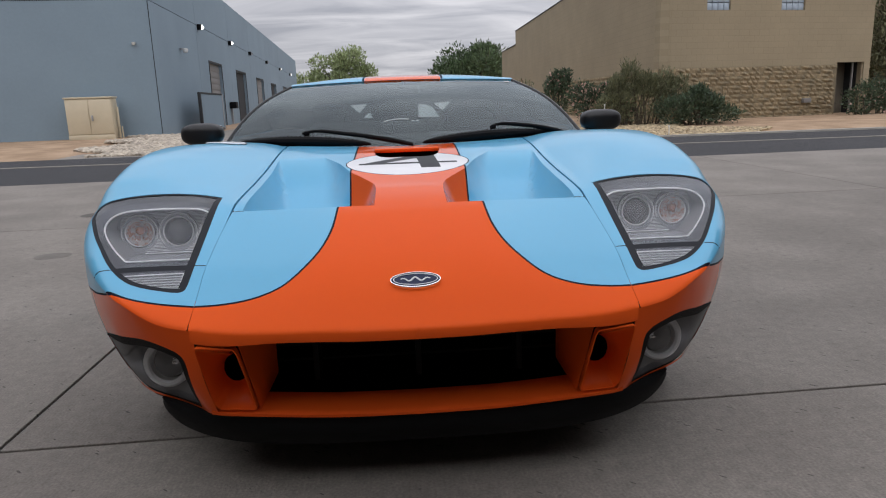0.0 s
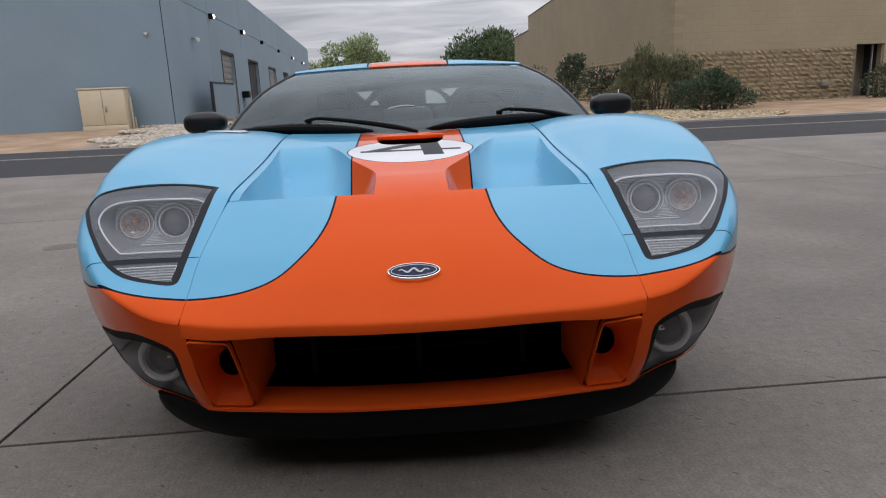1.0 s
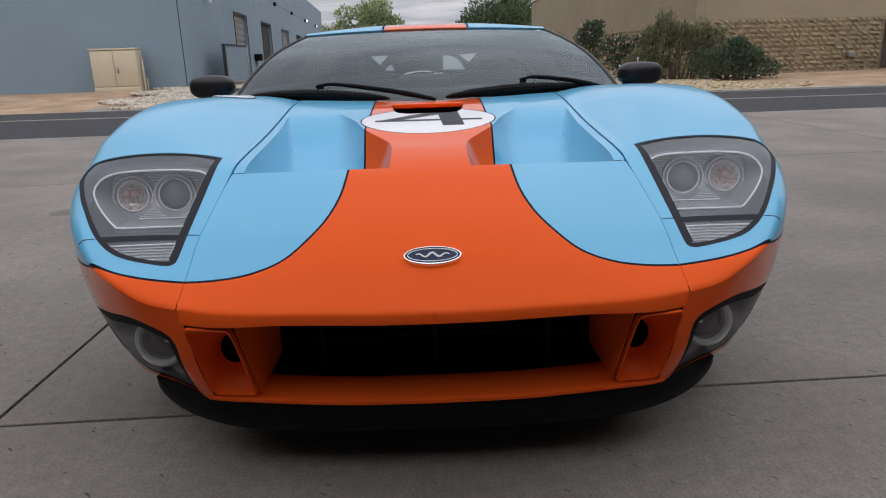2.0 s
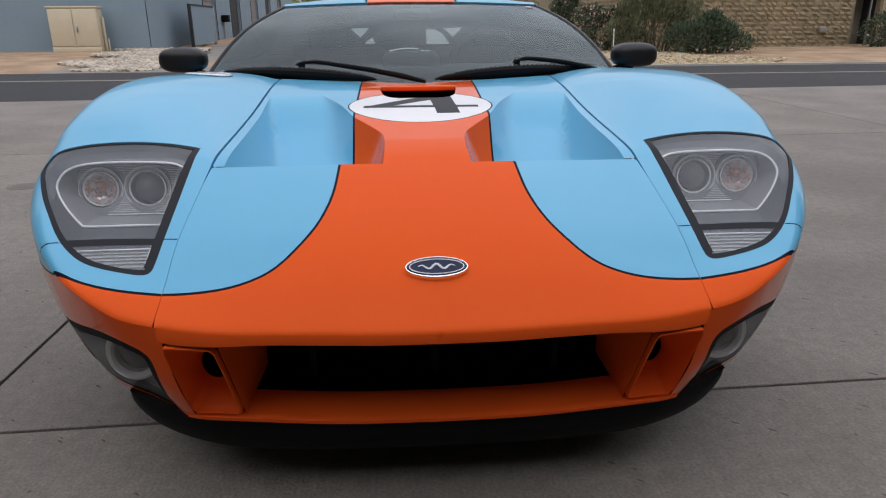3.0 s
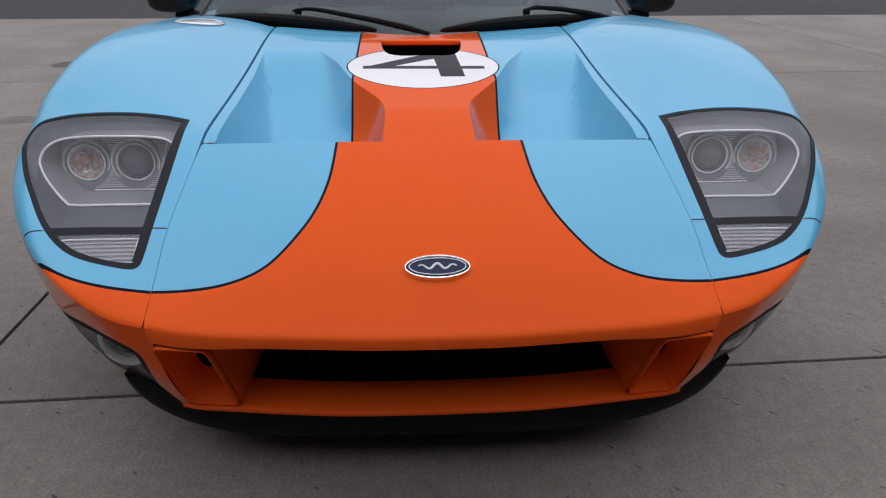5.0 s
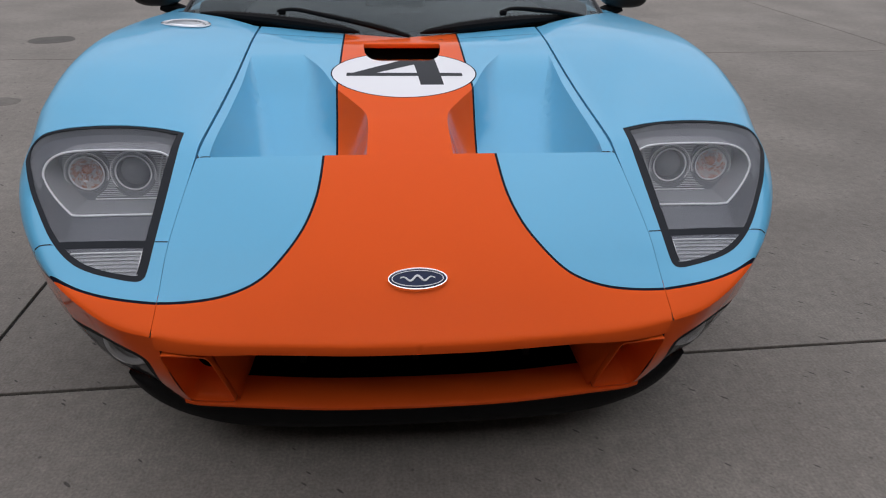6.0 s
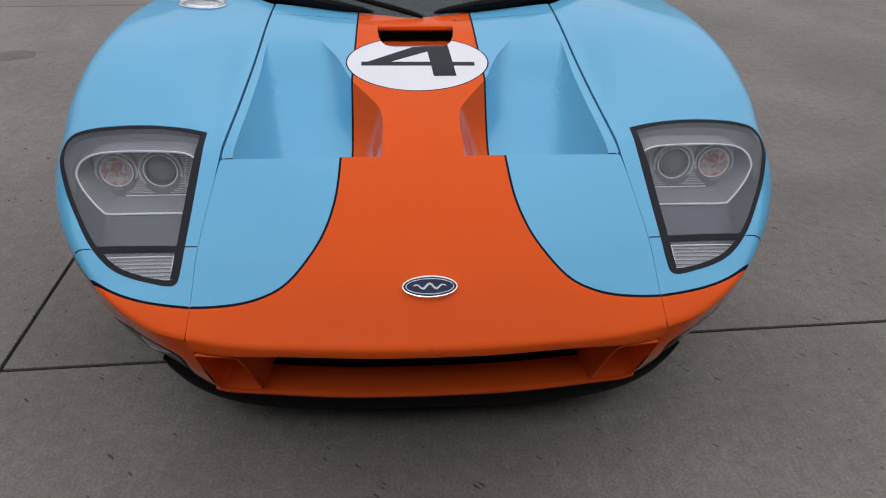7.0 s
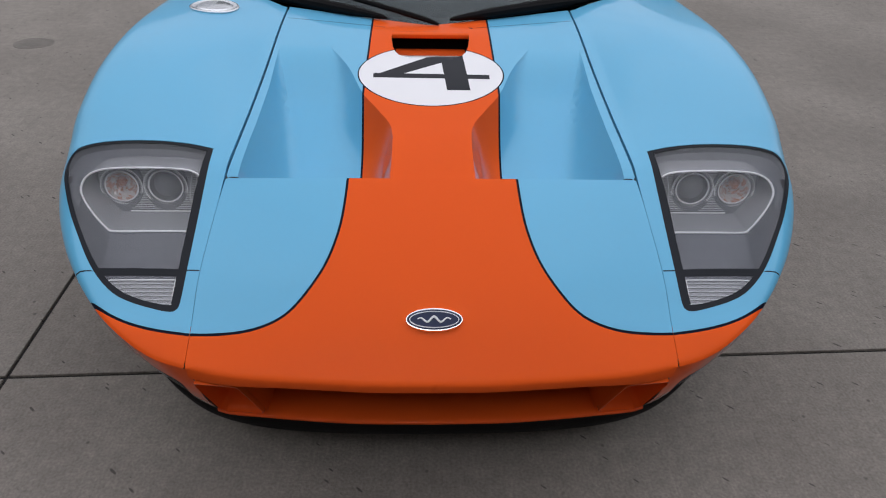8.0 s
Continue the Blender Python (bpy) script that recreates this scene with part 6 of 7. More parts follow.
            for k in range(64):
                t = 2 * math.pi * k / 64
                teeth.append(tube([turn @ Vector((q * math.cos(t), q * math.sin(t), 0.005)) for q in (r * 0.93, r * 1.05)], 0.0010, 4))
            build("knurling", *joined(*teeth), CHROMEWHITE, ring)
            if core is LENSGREY:
                bp = [(0.0005, 0.016), (r * 0.25, 0.014), (r * 0.46, 0.007), (r * 0.60, -0.003), (r * 0.68, -0.012), (r * 0.80, -0.002)]
                a, b = spin(bp, 36, "z")
                build(nm, [turn @ Vector(p) for p in a], b, PROJECTOR, ring)
            else:
                # bowl of small facets, flat shaded
                rng = random.Random(21)
                va, fa = [], []
                rows = ((0.79, 0.003), (0.70, -0.006), (0.60, -0.013), (0.49, -0.019), (0.37, -0.023), (0.24, -0.026), (0.02, -0.027))
                nf = 22
                for i, (q, h) in enumerate(rows):
                    for k in range(nf):
                        t = 2 * math.pi * (k + 0.5 * (i % 2)) / nf
                        va.append(turn @ Vector((q * r * math.cos(t), q * r * math.sin(t), h + (rng.uniform(-0.0016, 0.0016) if 0 < i < 6 else 0))))
                    if i:
                        o = (i - 1) * nf
                        for k in range(nf):
                            l = (k + 1) % nf
                            fa += [(o + k, o + l, o + nf + k), (o + l, o + nf + l, o + nf + k)]
                # random warm facets paint the amber bulb's reflection into the pale bowl
                build(nm, va, fa, [BULBBOWL, BOWLREFLECT], ring, "", [1 if rng.random() < 0.42 else 0 for k in range(len(fa))], flat=True)
                a, b = spin([(0.0005, 0.004), (0.007, 0.001), (0.011, -0.006), (0.012, -0.02)], 20, "z", (s * 0.004, 0.006, 0))
                build("bulb", [turn @ Vector(p) for p in a], b, AMBER, ring)
        # bright back edge of the shelf, and a slender upright bezel by the inner end
        build("inner_strip", *fx(tube([(x, back_y(0.580) - 0.003, 0.581) for x in np.linspace(0.545, 0.765, 12)], 0.0016, 6)), CHROMEWHITE, lamp)
        slot = [(0.604 + 0.007 * math.cos(t) - 0.006 * math.sin(t), 0.642 + 0.040 * math.sin(t)) for t in np.linspace(0, 2 * math.pi, 29)[:-1]]
        build("side_bezel", *fx(tube([(x, back_y(zz) - 0.006, zz) for x, zz in slot], 0.0018, 6, True)), SATIN, lamp)
        # lower turn-signal plate with ribs
        sig = [(0.568, 0.311), (0.64, 0.311), (0.71, 0.3115), (0.722, 0.306), (0.69, 0.284), (0.64, 0.266), (0.60, 0.257), (0.575, 0.2535), (0.567, 0.260)]
        qv, qf, qc = sheet([tuple(p) for p in resample(sig, 0.008, True)], [], 0.012)
        build("signal_plate", *fx(([(p[0], p[1], float(skin(p[0], p[1])) - 0.012) for p in qv], [tuple(g) for g in qf])), SIGNAL, lamp, "ribbed pale signal plate", None, 60)
        lines = []
        for k in range(6):
            yy = 0.304 - k * 0.0086
            xs = [p[0] for p in resample(sig, 0.003, True) if abs(p[1] - yy) < 0.004]
            if len(xs) > 1:
                lines.append(tube([(t, yy, float(skin(t, yy)) - 0.010) for t in np.linspace(min(xs) + 0.003, max(xs) - 0.004, 8)], 0.0013, 5))
        build("signal_edge", *fx(tube([(p[0], p[1], float(skin(p[0], p[1])) - 0.008) for p in resample(sig, 0.01, True)], 0.0016, 6, True)), CHROMEWHITE, lamp)
        build("signal_ribs", *fx(joined(*lines)), SATIN, lamp)


CHROMEWHITE = material("bright_strip", (0.97, 0.97, 0.98), 0.25, 0.0, 1.0, 0.0)
LAMPPANEL = material("lamp_panel", (0.18, 0.185, 0.20), 0.3, 0.4, 0, 0.05, 20)
SIGNAL = material("signal_grey", (0.22, 0.225, 0.235), 0.4, 0.2, 0.4, 0.05, 12)
BULBBOWL = material("faceted_bowl", (0.80, 0.77, 0.76), 0.15, 0.35, 0.5, 0.1, 90)
BOWLREFLECT = material("amber_reflection_facet", (0.62, 0.36, 0.27), 0.2, 0.3, 0.3, 0.3, 90)
PROJECTOR = material("projector_dome", (0.10, 0.104, 0.112), 0.15, 0.0, 0.4, 0.05, 20)


def tub(cen):
    """Housing behind the lens: walls down from the opening to a floor."""
    rim = np.array(LAMP_LINE)
    vs, n = [], len(rim)
    for k, (sc, dz) in enumerate(((0.997, -0.004), (0.97, -0.06), (0.95, -0.13))):
        for x, y in rim:
            px, py = cen[0] + (x - cen[0]) * sc, cen[1] + (y - cen[1]) * sc
            h = float(skin(x, y)) + dz
            if k == 2:
                h = 0.50 + 0.08 * (py - 0.24) / 0.43
                h = min(h, float(skin(x, y)) - 0.05)
            vs.append((px, py, h))
    fs = []
    for k in range(2):
        for i in range(n):
            j = (i + 1) % n
            fs.append((k * n + i, k * n + j, (k + 1) * n + j, (k + 1) * n + i)[::-1])
    fs.append(tuple(2 * n + i for i in range(n)))
    # sloping grey apron between the lights and the signal plate
    return vs, fs


head_lamp()


def badge():
    c = Vector((0.0, 0.1955, float(skin(0, 0.1955)) + 0.004))
    nrm = Vector((0, -(float(skin(0, 0.205)) - float(skin(0, 0.193))) / 0.012, 1)).normalized()
    u = Vector((1, 0, 0))
    w = nrm.cross(u)

    def oval(prof, mat, name, parent, label=""):
        n = 48
        vs, fs = [], []
        for a, b, h in prof:
            for k in range(n):
                t = 2 * math.pi * k / n
                vs.append(c + u * (a * math.cos(t)) + w * (b * math.sin(t)) + nrm * h)
        for i in range(len(prof) - 1):
            for k in range(n):
                l = (k + 1) % n
                fs.append((i * n + k, i * n + l, (i + 1) * n + l, (i + 1) * n + k))
        fs.append(tuple((len(prof) - 1) * n + k for k in range(n)))
        return build(name, vs, fs, mat, parent, label)

    b = oval([(0.061, 0.0265, -0.008), (0.061, 0.0265, 0.002), (0.0595, 0.0250, 0.0055), (0.0575, 0.0230, 0.0058), (0.056, 0.0215, 0.004)], CHROME, "badge", car, "oval blue badge with a chrome rim")
    oval([(0.0562, 0.0217, 0.0040), (0.055, 0.0205, 0.0052)], BADGE, "face", b)
    at = lambda p, q, h: c + u * p + w * q + nrm * h
    rim = [at(0.0515 * math.cos(t), 0.0178 * math.sin(t), 0.0056) for t in np.linspace(0, 2 * math.pi, 49)[:-1]]
    build("white_line", *tube(rim, 0.0011, 6, True), WHITE, b)
    # plain white swash in place of the lettering
    m = 41
    swash = [at(-0.035 + 0.070 * k / (m - 1), 0.0062 * math.sin(k / (m - 1) * 15.0 + 0.5) * math.sin(math.pi * (0.12 + 0.76 * k / (m - 1))), 0.0054) for k in range(m)]
    build("emblem", *tube(swash, [0.0013 + 0.0013 * math.sin(math.pi * k / (m - 1)) for k in range(m)], 6), WHITE, b, "plain white wave emblem")


badge()


# ---- glass house ----
def screen_point(s, t):
    """Windscreen: s runs -1 to 1 across, t from the foot up to the roof."""
    foot = np.array([0.835 * s, 1.435 + 0.42 * s * s, 0.800 + 0.005 * s * s])
    top = np.array([0.578 * s, 2.19 + 0.13 * s * s, 1.088 - 0.012 * s * s])
    p = foot + (top - foot) * t
    p[2] += 0.030 * math.sin(math.pi * t)
    p[0] += 0.02 * s * math.sin(math.pi * t)
    return p


def roof_point(s, t):
    y0, y1 = 2.19 + 0.13 * s * s, 2.98
    y = y0 + (y1 - y0) * t
    w = 0.578 + 0.012 * math.sin(math.pi * t) - 0.02 * t
    z = 1.090 - 0.012 * s * s + 0.038 * math.sin(math.pi * 0.5 * min(1, t * 1.3) ** 0.55) - 0.02 * abs(s) ** 3 * math.sin(math.pi * min(t * 1.4, 0.5))
    return np.array([w * s, y, z - 0.045 * max(0, t - 0.6) ** 1.5])


def side_point(a, t):
    """Side glass between the belt and the roof edge."""
    top = roof_point(1.0, a)
    y = 1.86 + (3.05 - 1.86) * a
    low = np.array([0.84 - 0.02 * a, y, 0.815])
    return low + (top - low) * t + np.array([0.03 * math.sin(math.pi * t), 0, 0])


def tail_point(s, t):
    top = roof_point(s, 1.0)
    low = np.array([0.70 * s, 4.30, 0.865 - 0.03 * s * s])
    return top + (low - top) * t + np.array([0, 0, 0.05 * math.sin(math.pi * t)])


def cabin():
    v, f = quads_grid(41, 17, lambda a, b: screen_point(2 * a - 1, b))
    ws = build("windscreen", v, f, WINDSCREEN, car, "raked dark-tinted windscreen", None, 60)
    ws.visible_shadow = False
    # dark block added where the rear-view mirror should show
    q = Vector(screen_point(-0.01, 0.90))
    part("rain_sensor", box_bm((q.x - 0.022, q.y + 0.004, q.z - 0.022), (q.x + 0.022, q.y + 0.022, q.z - 0.008), 0.005), CABIN, car, "small dark block behind the glass, standing in for the mirror")
    tl = [screen_point(a, b) + np.array([0, -0.002, 0.003]) for a, b in ((0.875, 0.925), (0.925, 0.925), (0.925, 0.945), (0.875, 0.945))]
    build("glass_sticker", [tuple(p) for p in tl], [(0, 1, 2, 3)], WHITEPLASTIC, car, "tiny pale mark on the glass")
    # black band and roof
    xs = [i / 60 for i in range(61)]
    vs, fs, fm = [], [], []
    n = 25
    for a in xs:
        for k in range(n):
            vs.append(tuple(roof_point(2 * a - 1, k / (n - 1)) + np.array([0, 0, 0.003])))
    for i in range(60):
        for k in range(n - 1):
            fs.append((i * n + k, (i + 1) * n + k, (i + 1) * n + k + 1, i * n + k + 1))
            x = abs((vs[i * n + k][0] + vs[(i + 1) * n + k][0]) / 2)
            fm.append(1 if x < 0.198 else 0)
    o = len(vs)
    for a in xs:
        p = roof_point(2 * a - 1, 0)
        vs.append((p[0], p[1] + 0.004, p[2] - 0.012))
    for i in range(60):
        fs.append((o + i, o + i + 1, (i + 1) * n, i * n))
        fm.append(1 if abs(vs[o + i][0] + vs[o + i + 1][0]) / 2 < 0.198 else 0)
    build("roof", vs, fs, [BLUE, ORANGE], car, "light blue roof with an orange centre stripe", fm, 40)
    pins = []
    for s in (1, -1):
        pv = []
        for k in range(n):
            q = None
            t = k / (n - 1)
            sx = 0.199 / roof_point(1, t)[0]
            for d in (-0.004, 0.004):
                pp = roof_point(s * (sx + d / 0.578), t)
                pv.append((pp[0], pp[1], pp[2] + 0.0055))
        pf = [((2 * k, 2 * k + 1, 2 * k + 3, 2 * k + 2) if s > 0 else (2 * k + 2, 2 * k + 3, 2 * k + 1, 2 * k)) for k in range(n - 1)]
        pins.append((pv, pf))
    build("roof_pinstripe", *joined(*pins), PIN, car)
    hv, hf = [], []
    for i, a in enumerate(xs):
        p, q = screen_point(2 * a - 1, 1.0), screen_point(2 * a - 1, 0.985)
        hv += [tuple(p + np.array([0, -0.004, 0.004])), tuple(q + np.array([0, -0.002, 0.004]))]
        if i:
            hf.append((2 * i - 2, 2 * i - 1, 2 * i + 1, 2 * i))
    build("screen_seal", hv, [g[::-1] for g in hf], BLACK, car)
    for s in (1, -1):
        pts = [screen_point(s * 1.0, t / 16) + np.array([0, 0, -0.004]) for t in range(17)]
        build("pillar", *tube(pts, 0.010, 8), GLOSSBLACK, car, "black windscreen pillar")
        v, f = quads_grid(21, 9, side_point, True)
        if s < 0:
            v, f = mirrored((v, f))
        sg = build("side_window", v, f, SIDEGLASS, car)
        sg.visible_shadow = False
    v, f = quads_grid(25, 17, lambda a, b: tail_point(2 * a - 1, b))
    fm = [1 if abs((v[g[0]][0] + v[g[2]][0]) / 2) < 0.2 else 0 for g in f]
    mid = [k for k, g in enumerate(f) if abs((v[g[0]][0] + v[g[2]][0]) / 2) < 0.44 and 3.02 < (v[g[0]][1] + v[g[2]][1]) / 2 < 4.4]
    keep = [k for k in range(len(f)) if k not in set(mid)]
    build("engine_cover", v, [f[k] for k in keep], [BLUE, ORANGE], car, "light blue engine cover sloping to the tail", [fm[k] for k in keep], 40)
    rw = build("rear_window", v, [f[k] for k in mid], REARGLASS, car)
    rw.visible_shadow = False
    # cowl under the wipers
    v, f = quads_grid(61, 4, lambda a, b: cowl_point(2 * a - 1, b))
    build("cowl", v, f, BLACK, car, "black cowl panel at the foot of the windscreen", None, 50)


def cowl_point(s, b):
    x = 0.80 * s
    y0 = float(hood_rear(x)) if abs(x) < 0.49 else 1.565 + 0.27 * ((abs(x) - 0.49) / 0.31) ** 1.2
    z0 = 0.800
    p = screen_point(s * 0.97, 0.04)
    a = np.array([x, y0 + 0.002, z0])
    return a + (p - a) * b + np.array([0, 0, -0.01 * math.sin(math.pi * b)])


cabin()


def interior():
    d = part("dashboard", box_bm((-0.62, 1.72, 0.70), (0.62, 2.10, 0.835), 0.05, 3), CABIN, car, "black dashboard")
    # pale tubes added in the shape of the highlight over the dashboard
    for nm, pts, r in (("gauge_trim", [(-0.10, 0.893), (-0.075, 0.899), (-0.045, 0.903), (-0.01, 0.904), (0.02, 0.901)], 0.0022), ("gauge_trim", [(0.034, 0.894), (0.050, 0.889), (0.064, 0.885), (0.072, 0.889), (0.058, 0.895)], 0.0035)):
        build(nm, *tube([(x, 1.97, z) for x, z in pts], r, 6), CHROMEWHITE, d)
    hood_over = box_bm((-0.13, 1.90, 0.80), (0.11, 2.06, 0.892), 0.03, 3)
    part("gauge_hood", hood_over, CABIN, d)
    # steering wheel
    ring = [Vector((0.36 + 0.18 * math.cos(t), 2.28 + 0.05 * math.sin(t), 0.80 + 0.16 * math.sin(t))) for t in np.linspace(0, 2 * math.pi, 33)[:-1]]
    w = build("steering_wheel", *tube(ring, 0.014, 8, True), CABIN, car, "black steering wheel")
    build("spoke", *tube([ring[0], Vector((0.36, 2.30, 0.80)), ring[16]], 0.012, 6), CABIN, w)
    for x in (-0.34, 0.34):
        seat = part("seat", box_bm((x - 0.22, 2.35, 0.30), (x + 0.22, 2.85, 0.50), 0.06, 3), CABIN, car, "black bucket seat")
        bm = box_bm((x - 0.22, 2.72, 0.45), (x + 0.22, 2.86, 0.88), 0.05, 3)
        part("backrest", bm, CABIN, seat)
        bm = box_bm((x * 1.32 - 0.095, 2.78, 0.86), (x * 1.32 + 0.095, 2.88, 0.985), 0.04, 3)
        part("headrest", bm, CABIN, seat)
    for s in (1, -1):
        part("door_card", box_bm((min(s * 0.61, s * 0.80), 1.95, 0.3), (max(s * 0.61, s * 0.80), 2.97, 0.845), 0.03, 2), CABIN, car)
    # bulkhead with a window and slanting braces
    half = [(0.835, 0.2), (0.835, 0.815), (0.785, 0.9), (0.70, 0.99), (0.60, 1.082), (0.4, 1.102), (0.15, 1.113)]
    outline = half + [(-x, z) for x, z in half[::-1]]
    holes = [[(-0.273, 0.924), (-0.221, 0.978), (-0.326, 0.975)], [(-0.25, 0.892), (-0.19, 0.892), (-0.206, 0.926), (-0.235, 0.910)], [(0.095, 0.888), (0.228, 0.886), (0.185, 0.945), (0.14, 0.967), (0.096, 0.967)], [(0.247, 0.923), (0.299, 0.977), (0.190, 0.971)]]
    v, f, c = sheet(outline, [], 0.06, holes)
    v3, f3 = skirted([(q[0], 2.98, q[1]) for q in v], [tuple(g) for g in f], (0, 0.03, 0))
    build("bulkhead", v3, f3, CABIN, car, "black rear bulkhead with cut-outs round the braces")
    part("floor_pan", box_bm((-0.62, 0.45, 0.115), (0.62, 4.45, 0.14)), DARK, car)
    m = part("rear_view_mirror", box_bm((-0.085, 2.16, 1.018), (0.085, 2.185, 1.065), 0.015, 3), CABIN, car)
    build("stem", *tube([(0, 2.18, 1.06), (0, 2.19, 1.085)], 0.008, 6), CABIN, m)


interior()


def wipers():
    blade_left, arm_left = (-0.90, -0.17), ((0.035, 0.0, 0.014), (-0.06, 0.03, 0.020), (-0.18, 0.060, 0.026), (-0.36, 0.094, 0.032), (-0.46, 0.106, 0.034), (-0.53, 0.092, 0.030))
    blade_right, arm_right = (0.08, 0.79), ((0.92, 0.0, 0.004), (0.82, 0.025, 0.022), (0.70, 0.062, 0.032), (0.56, 0.098, 0.036), (0.49, 0.106, 0.036), (0.44, 0.096, 0.030))
    for s, (b0, b1), arm in ((-1, blade_left, arm_left), (1, blade_right, arm_right)):
        n = 33
        pts, rad = [], []
        for k in range(n):
            t = k / (n - 1)
            rise = 0.030 * math.sin(math.pi * t) ** 0.8 + (0.004 + 0.012 * (1 - t) if s < 0 else 0.004 + 0.016 * t)
            pts.append(Vector(screen_point(b0 + (b1 - b0) * t, 0.012 + rise)) + Vector((0, -0.02, 0.014)))
            rad.append(0.003 + 0.017 * math.sin(math.pi * t) ** 0.55)
        w = build("wiper", *tube(pts, rad, 10), BLACK, car, "black windscreen wiper at rest with a ridged blade")
        # fine ridges along the back of the blade
        for k in range(4, n - 3):
            q = (pts[k] - pts[k - 1]).normalized() * 0.0075
            p = pts[k] + Vector((0, 0, rad[k] - 0.0012))
            build("ridge", *tube([p - q, p + Vector((0, 0, 0.002)), p + q], [0.0012, 0.0030, 0.0012], 6), RUBBER, w)
        cv = [Vector(p) for p in curve([tuple(Vector(screen_point(a, t)) + Vector((0, -0.035, up))) for a, t, up in arm], 6)]
        m = len(cv) - 1
        build("arm", *tube(cv, [0.0035 + 0.0065 * math.sin(math.pi * min(1.0, 0.12 + 1.5 * k / m) if k / m < 0.26 else math.pi / 2) * (1 - 0.75 * max(0.0, k / m - 0.26) / 0.74) for k in range(m + 1)], 8), BLACK, w)
        clip = cv[-3]
        part("clip", box_bm((clip.x - 0.012, clip.y - 0.008, clip.z - 0.014), (clip.x + 0.012, clip.y + 0.006, clip.z + 0.005), 0.003), BLACK, w)


wipers()


def door_mirrors():
    for s in (1, -1):
        c = Vector((s * 0.985, 2.07, 0.862))
        bm = bmesh.new()
        bmesh.ops.create_uvsphere(bm, u_segments=28, v_segments=18, radius=1)
        for v in bm.verts:
            p = v.co
            e = 0.72
            q = Vector([math.copysign(abs(k) ** e, k) for k in p])
            v.co = Vector((q.x * 0.098, q.y * 0.062 + 0.02 * (1 if q.y > 0 else 0), q.z * 0.052)) + c
        m = part("door_mirror", bm, MIRRORCASE, car, "matt black rounded door mirror")
        build("stalk", *tube([c + Vector((-s * 0.02, 0.0, -0.04)), c + Vector((-s * 0.06, 0.0, -0.065)), c + Vector((-s * 0.13, 0.01, -0.095))], [0.035, 0.028, 0.03], 10), BLACK, m)
        bm = box_bm((c.x - 0.08, c.y + 0.068, c.z - 0.036), (c.x + 0.08, c.y + 0.076, c.z + 0.036), 0.003)
        part("mirror_glass", bm, CHROME, m)


door_mirrors()


# ---- lower sides, tail and wheels ----
WHEELS = ((1.0, 0.334), (3.71, 0.348))


def side_x(y, z):
    top = float(np.interp(y, OUTLINE[5:, 1], OUTLINE[5:, 0]))
    zt = side_top(y)
    t = np.clip((zt - z) / (zt - 0.14), 0, 1)
    return top + 0.012 * math.sin(math.pi * t) - 0.06 * t ** 2


def side_top(y):
    x = float(np.interp(y, OUTLINE[5:, 1], OUTLINE[5:, 0]))
    return float(skin(x, y)) + 0.001


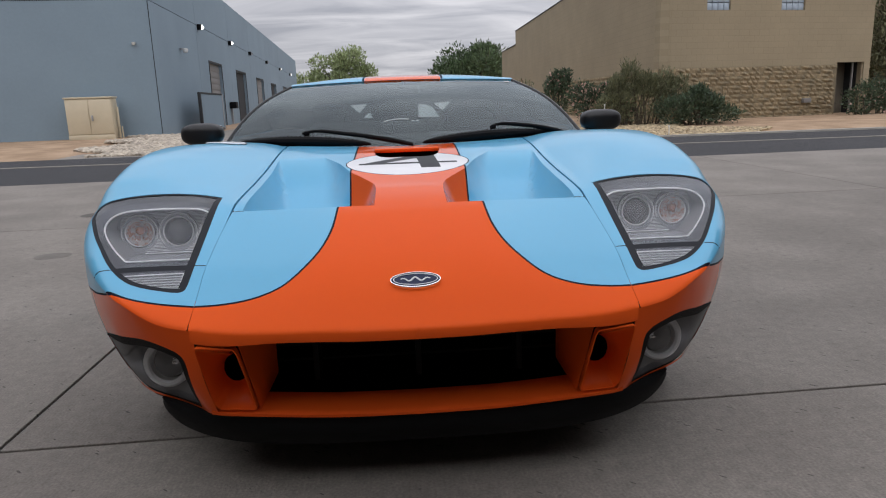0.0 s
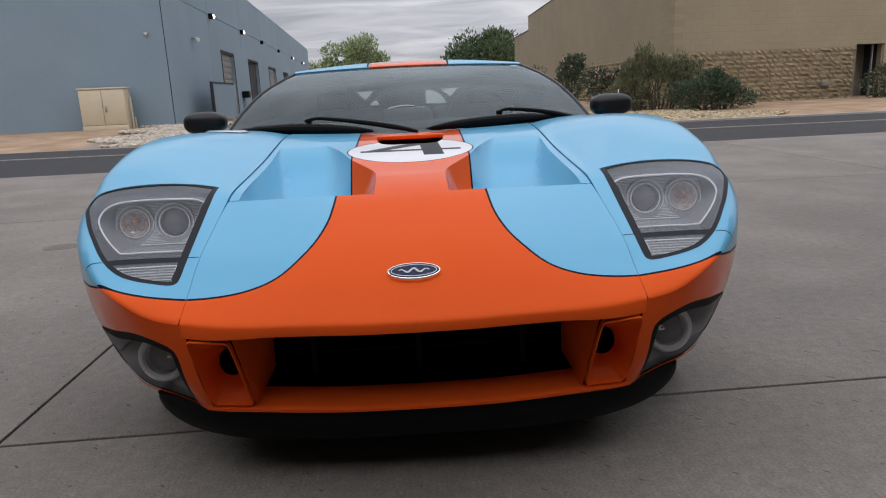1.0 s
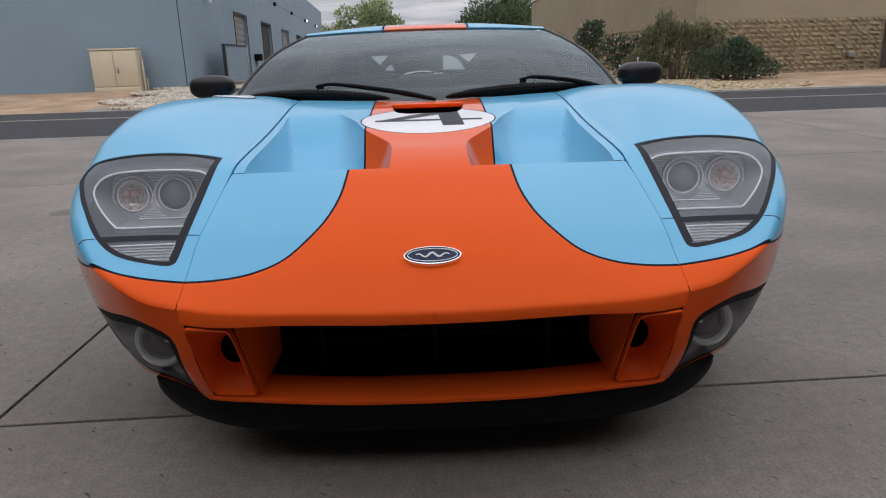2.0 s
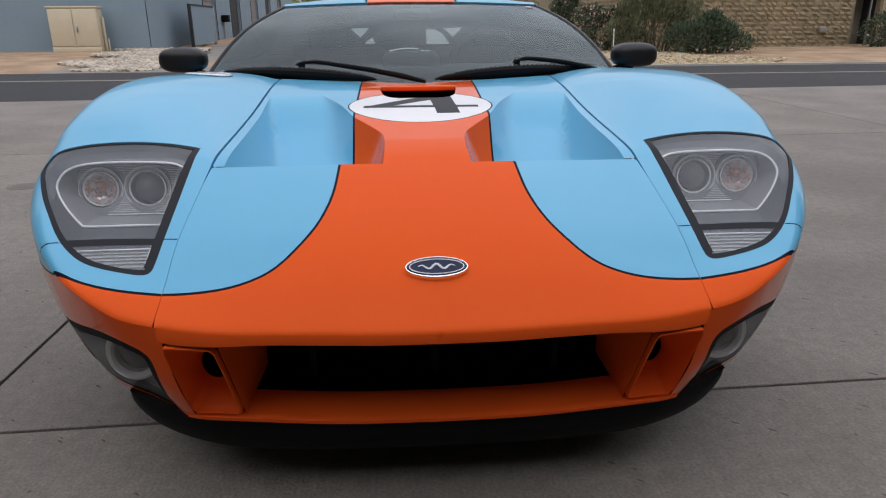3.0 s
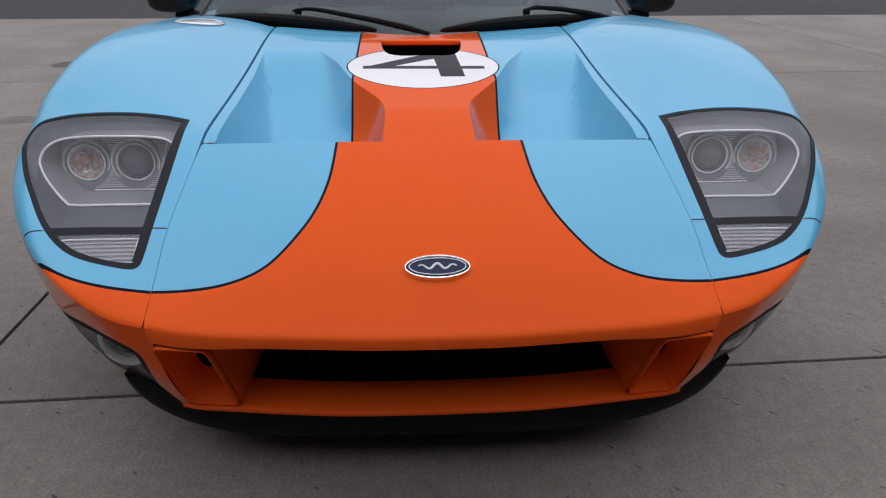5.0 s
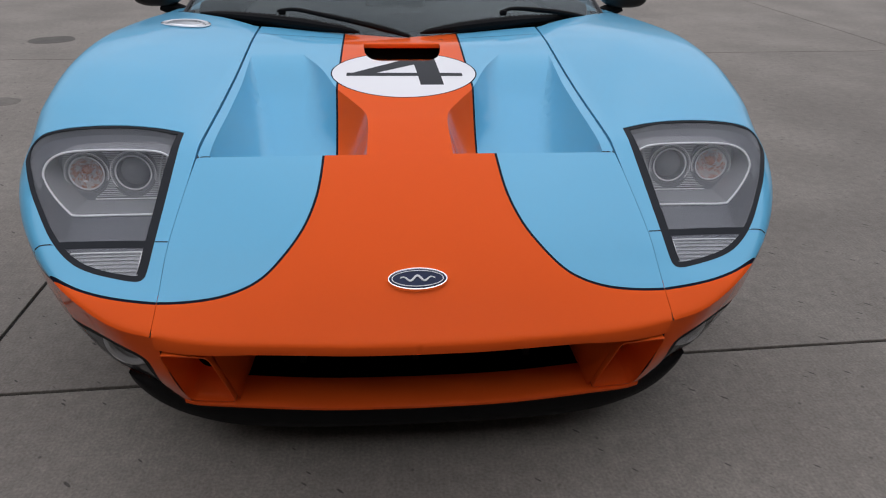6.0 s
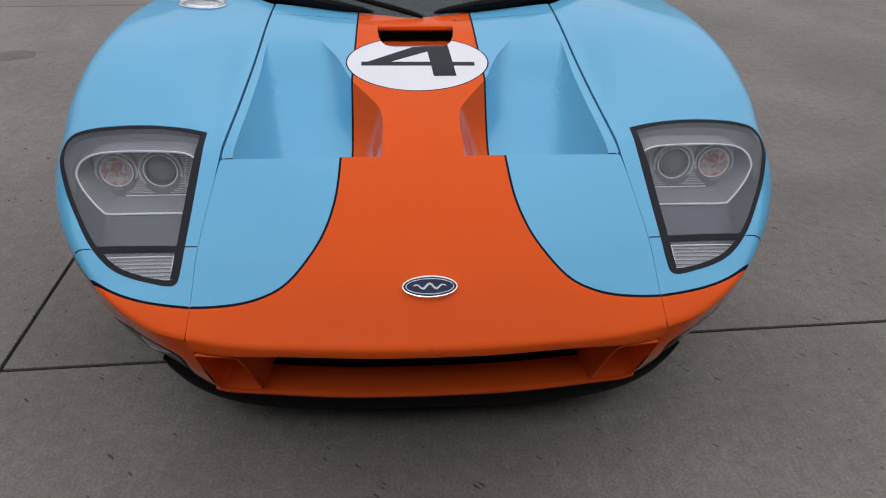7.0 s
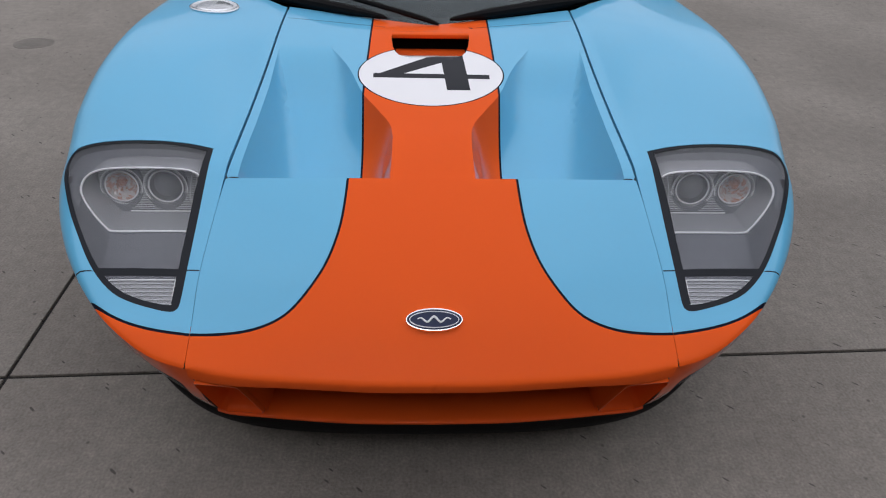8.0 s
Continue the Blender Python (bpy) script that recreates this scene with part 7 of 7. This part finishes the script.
def body_sides():
    ys = np.linspace(0.64, 4.40, 60)
    outline = [(y, 0.14 + 0.08 * max(0.0, 1 - (y - 0.64) / 0.5)) for y in ys] + [(y, side_top(y)) for y in ys[::-1]]
    arcs = []
    for yc, r in WHEELS:
        arcs.append([(yc + (r + 0.035) * math.cos(t), 0.335 + (r + 0.035) * math.sin(t)) for t in np.linspace(-0.62, math.pi + 0.62, 40)])
    v, f, c = sheet(outline, [[(1.62, 0.16), (1.62, 0.7)], [(2.95, 0.16), (2.95, 0.7)]], 0.04, arcs)
    vs = [(side_x(y, z), y, z) for y, z in v]
    ok = ~((c[:, 1] < 0.42) & (c[:, 0] < 0.9))
    f, c = f[ok], c[ok]
    fm = [1 if cz < 0.30 else 0 for cz in c[:, 1]]
    for s in (1, -1):
        q = (vs, [tuple(g) for g in f]) if s > 0 else mirrored((vs, [tuple(g) for g in f]))
        build("body_side", *q, [BLUE, ORANGE], car, "light blue body side with an orange sill", fm, 40)
        for yc, r in WHEELS:
            a = [(s * 0.60, yc + (r + 0.04) * math.cos(t), 0.335 + (r + 0.04) * math.sin(t)) for t in np.linspace(0, math.pi, 24)]
            b = [(s * (side_x(p[1], min(p[2], 0.7)) - 0.004), p[1], p[2]) for p in a]
            vv = a + b
            ff = [(k, k + 1, 24 + k + 1, 24 + k) for k in range(23)]
            build("wheel_well", vv, ff, DARK, car)
    # upper body behind the screen, under the glass house
    out = [(x, y) for x, y in OUTLINE if y > 1.89]
    outline = out + [(-x, y) for x, y in out[::-1]][1:]
    outline = outline + [(-0.84, 1.87), (-0.6, 2.2), (0.6, 2.2), (0.84, 1.87)]
    hole = [(0.60, 2.25), (0.60, 2.99), (-0.60, 2.99), (-0.60, 2.25)]
    v, f, c = sheet(outline, [], 0.05, [hole])
    z = skin(v[:, 0], v[:, 1])
    build("rear_deck", [(p[0], p[1], h) for p, h in zip(v, z)], f, [BLUE, CABIN], car, "light blue shoulders and rear deck", [1 if (abs(q[0]) < 0.80 and q[1] < 3.05) or (abs(q[0]) < 0.5 and q[1] < 4.2) else 0 for q in c], 40)
    tail = [(x, y) for x, y in OUTLINE if y > 4.38]
    tail = tail + [(-x, y) for x, y in tail[::-1]][1:]
    tv, tf = [], []
    for i, (x, y) in enumerate(tail):
        zt = float(skin(x, y)) + 0.001
        for k in range(6):
            t = k / 5
            tv.append((x * (1 - 0.03 * t * t), y - 0.12 * t * t, zt + (0.2 - zt) * t))
        if i:
            tf += [((i - 1) * 6 + k, i * 6 + k, i * 6 + k + 1, (i - 1) * 6 + k + 1)[::-1] for k in range(5)]
    build("tail_panel", tv, tf, BLUE, car, "light blue tail panel", None, 40)


body_sides()


def wheels():
    for yc, r in WHEELS:
        for s in (1, -1):
            c = (s * (0.775 if yc < 2 else 0.80), yc, r + 0.001)
            tw = 0.115 if yc < 2 else 0.15
            prof = [(r * 0.70, -tw * 0.9), (r * 0.82, -tw), (r * 0.94, -tw * 0.98), (r, -tw * 0.8), (r, tw * 0.8), (r * 0.94, tw * 0.98), (r * 0.82, tw), (r * 0.70, tw * 0.9)]
            rim = [(r * 0.70, -tw * 0.9), (r * 0.66, -tw * 0.6), (r * 0.64, tw * 0.5), (r * 0.70, tw * 0.92), (r * 0.72, tw * 0.92)]
            a, b = spin(rim, 40, "x", c)
            if s < 0:
                a = [(2 * c[0] - p[0], p[1], p[2]) for p in a]
                b = [g[::-1] for g in b]
            w = build("wheel", a, b, ALLOY, car, "silver alloy wheel")
            a, b = spin(prof, 40, "x", c, True)
            build("tyre", a, b, RUBBER, w)
            for k in range(5):
                t = 2 * math.pi * k / 5 + 0.3
                x = c[0] + s * tw * 0.6
                q = [Vector((x, c[1] + q0 * r * math.cos(t + o), c[2] + q0 * r * math.sin(t + o))) for q0, o in ((0.12, 0.0), (0.4, 0.0), (0.68, 0.0))]
                build("spoke", *tube(q, [0.035, 0.028, 0.035], 6), ALLOY, w)
            a, b = spin([(0.001, 0), (0.05, 0), (0.06, -0.03)], 20, "x", (c[0] + s * tw * 0.75, c[1], c[2]))
            build("hub_cap", a, b, ALLOY, w)


wheels()


def fuel_cap():
    """Round cap let into the fender top."""
    c = (-0.722, 1.465)
    n = 40
    vs, fs = [], []
    for r, h in ((0.080, -0.004), (0.080, 0.004), (0.074, 0.006), (0.068, 0.003), (0.058, 0.003), (0.054, 0.006), (0.001, 0.007)):
        for k in range(n):
            t = 2 * math.pi * k / n
            x, y = c[0] + r * math.cos(t), c[1] + r * math.sin(t)
            vs.append((x, y, float(skin(x, y)) + h))
    for i in range(6):
        for k in range(n):
            l = (k + 1) % n
            fs.append((i * n + k, i * n + l, (i + 1) * n + l, (i + 1) * n + k))
    build("fuel_cap", vs, fs, POLISHED, car, "round polished fuel cap in the fender")


fuel_cap()
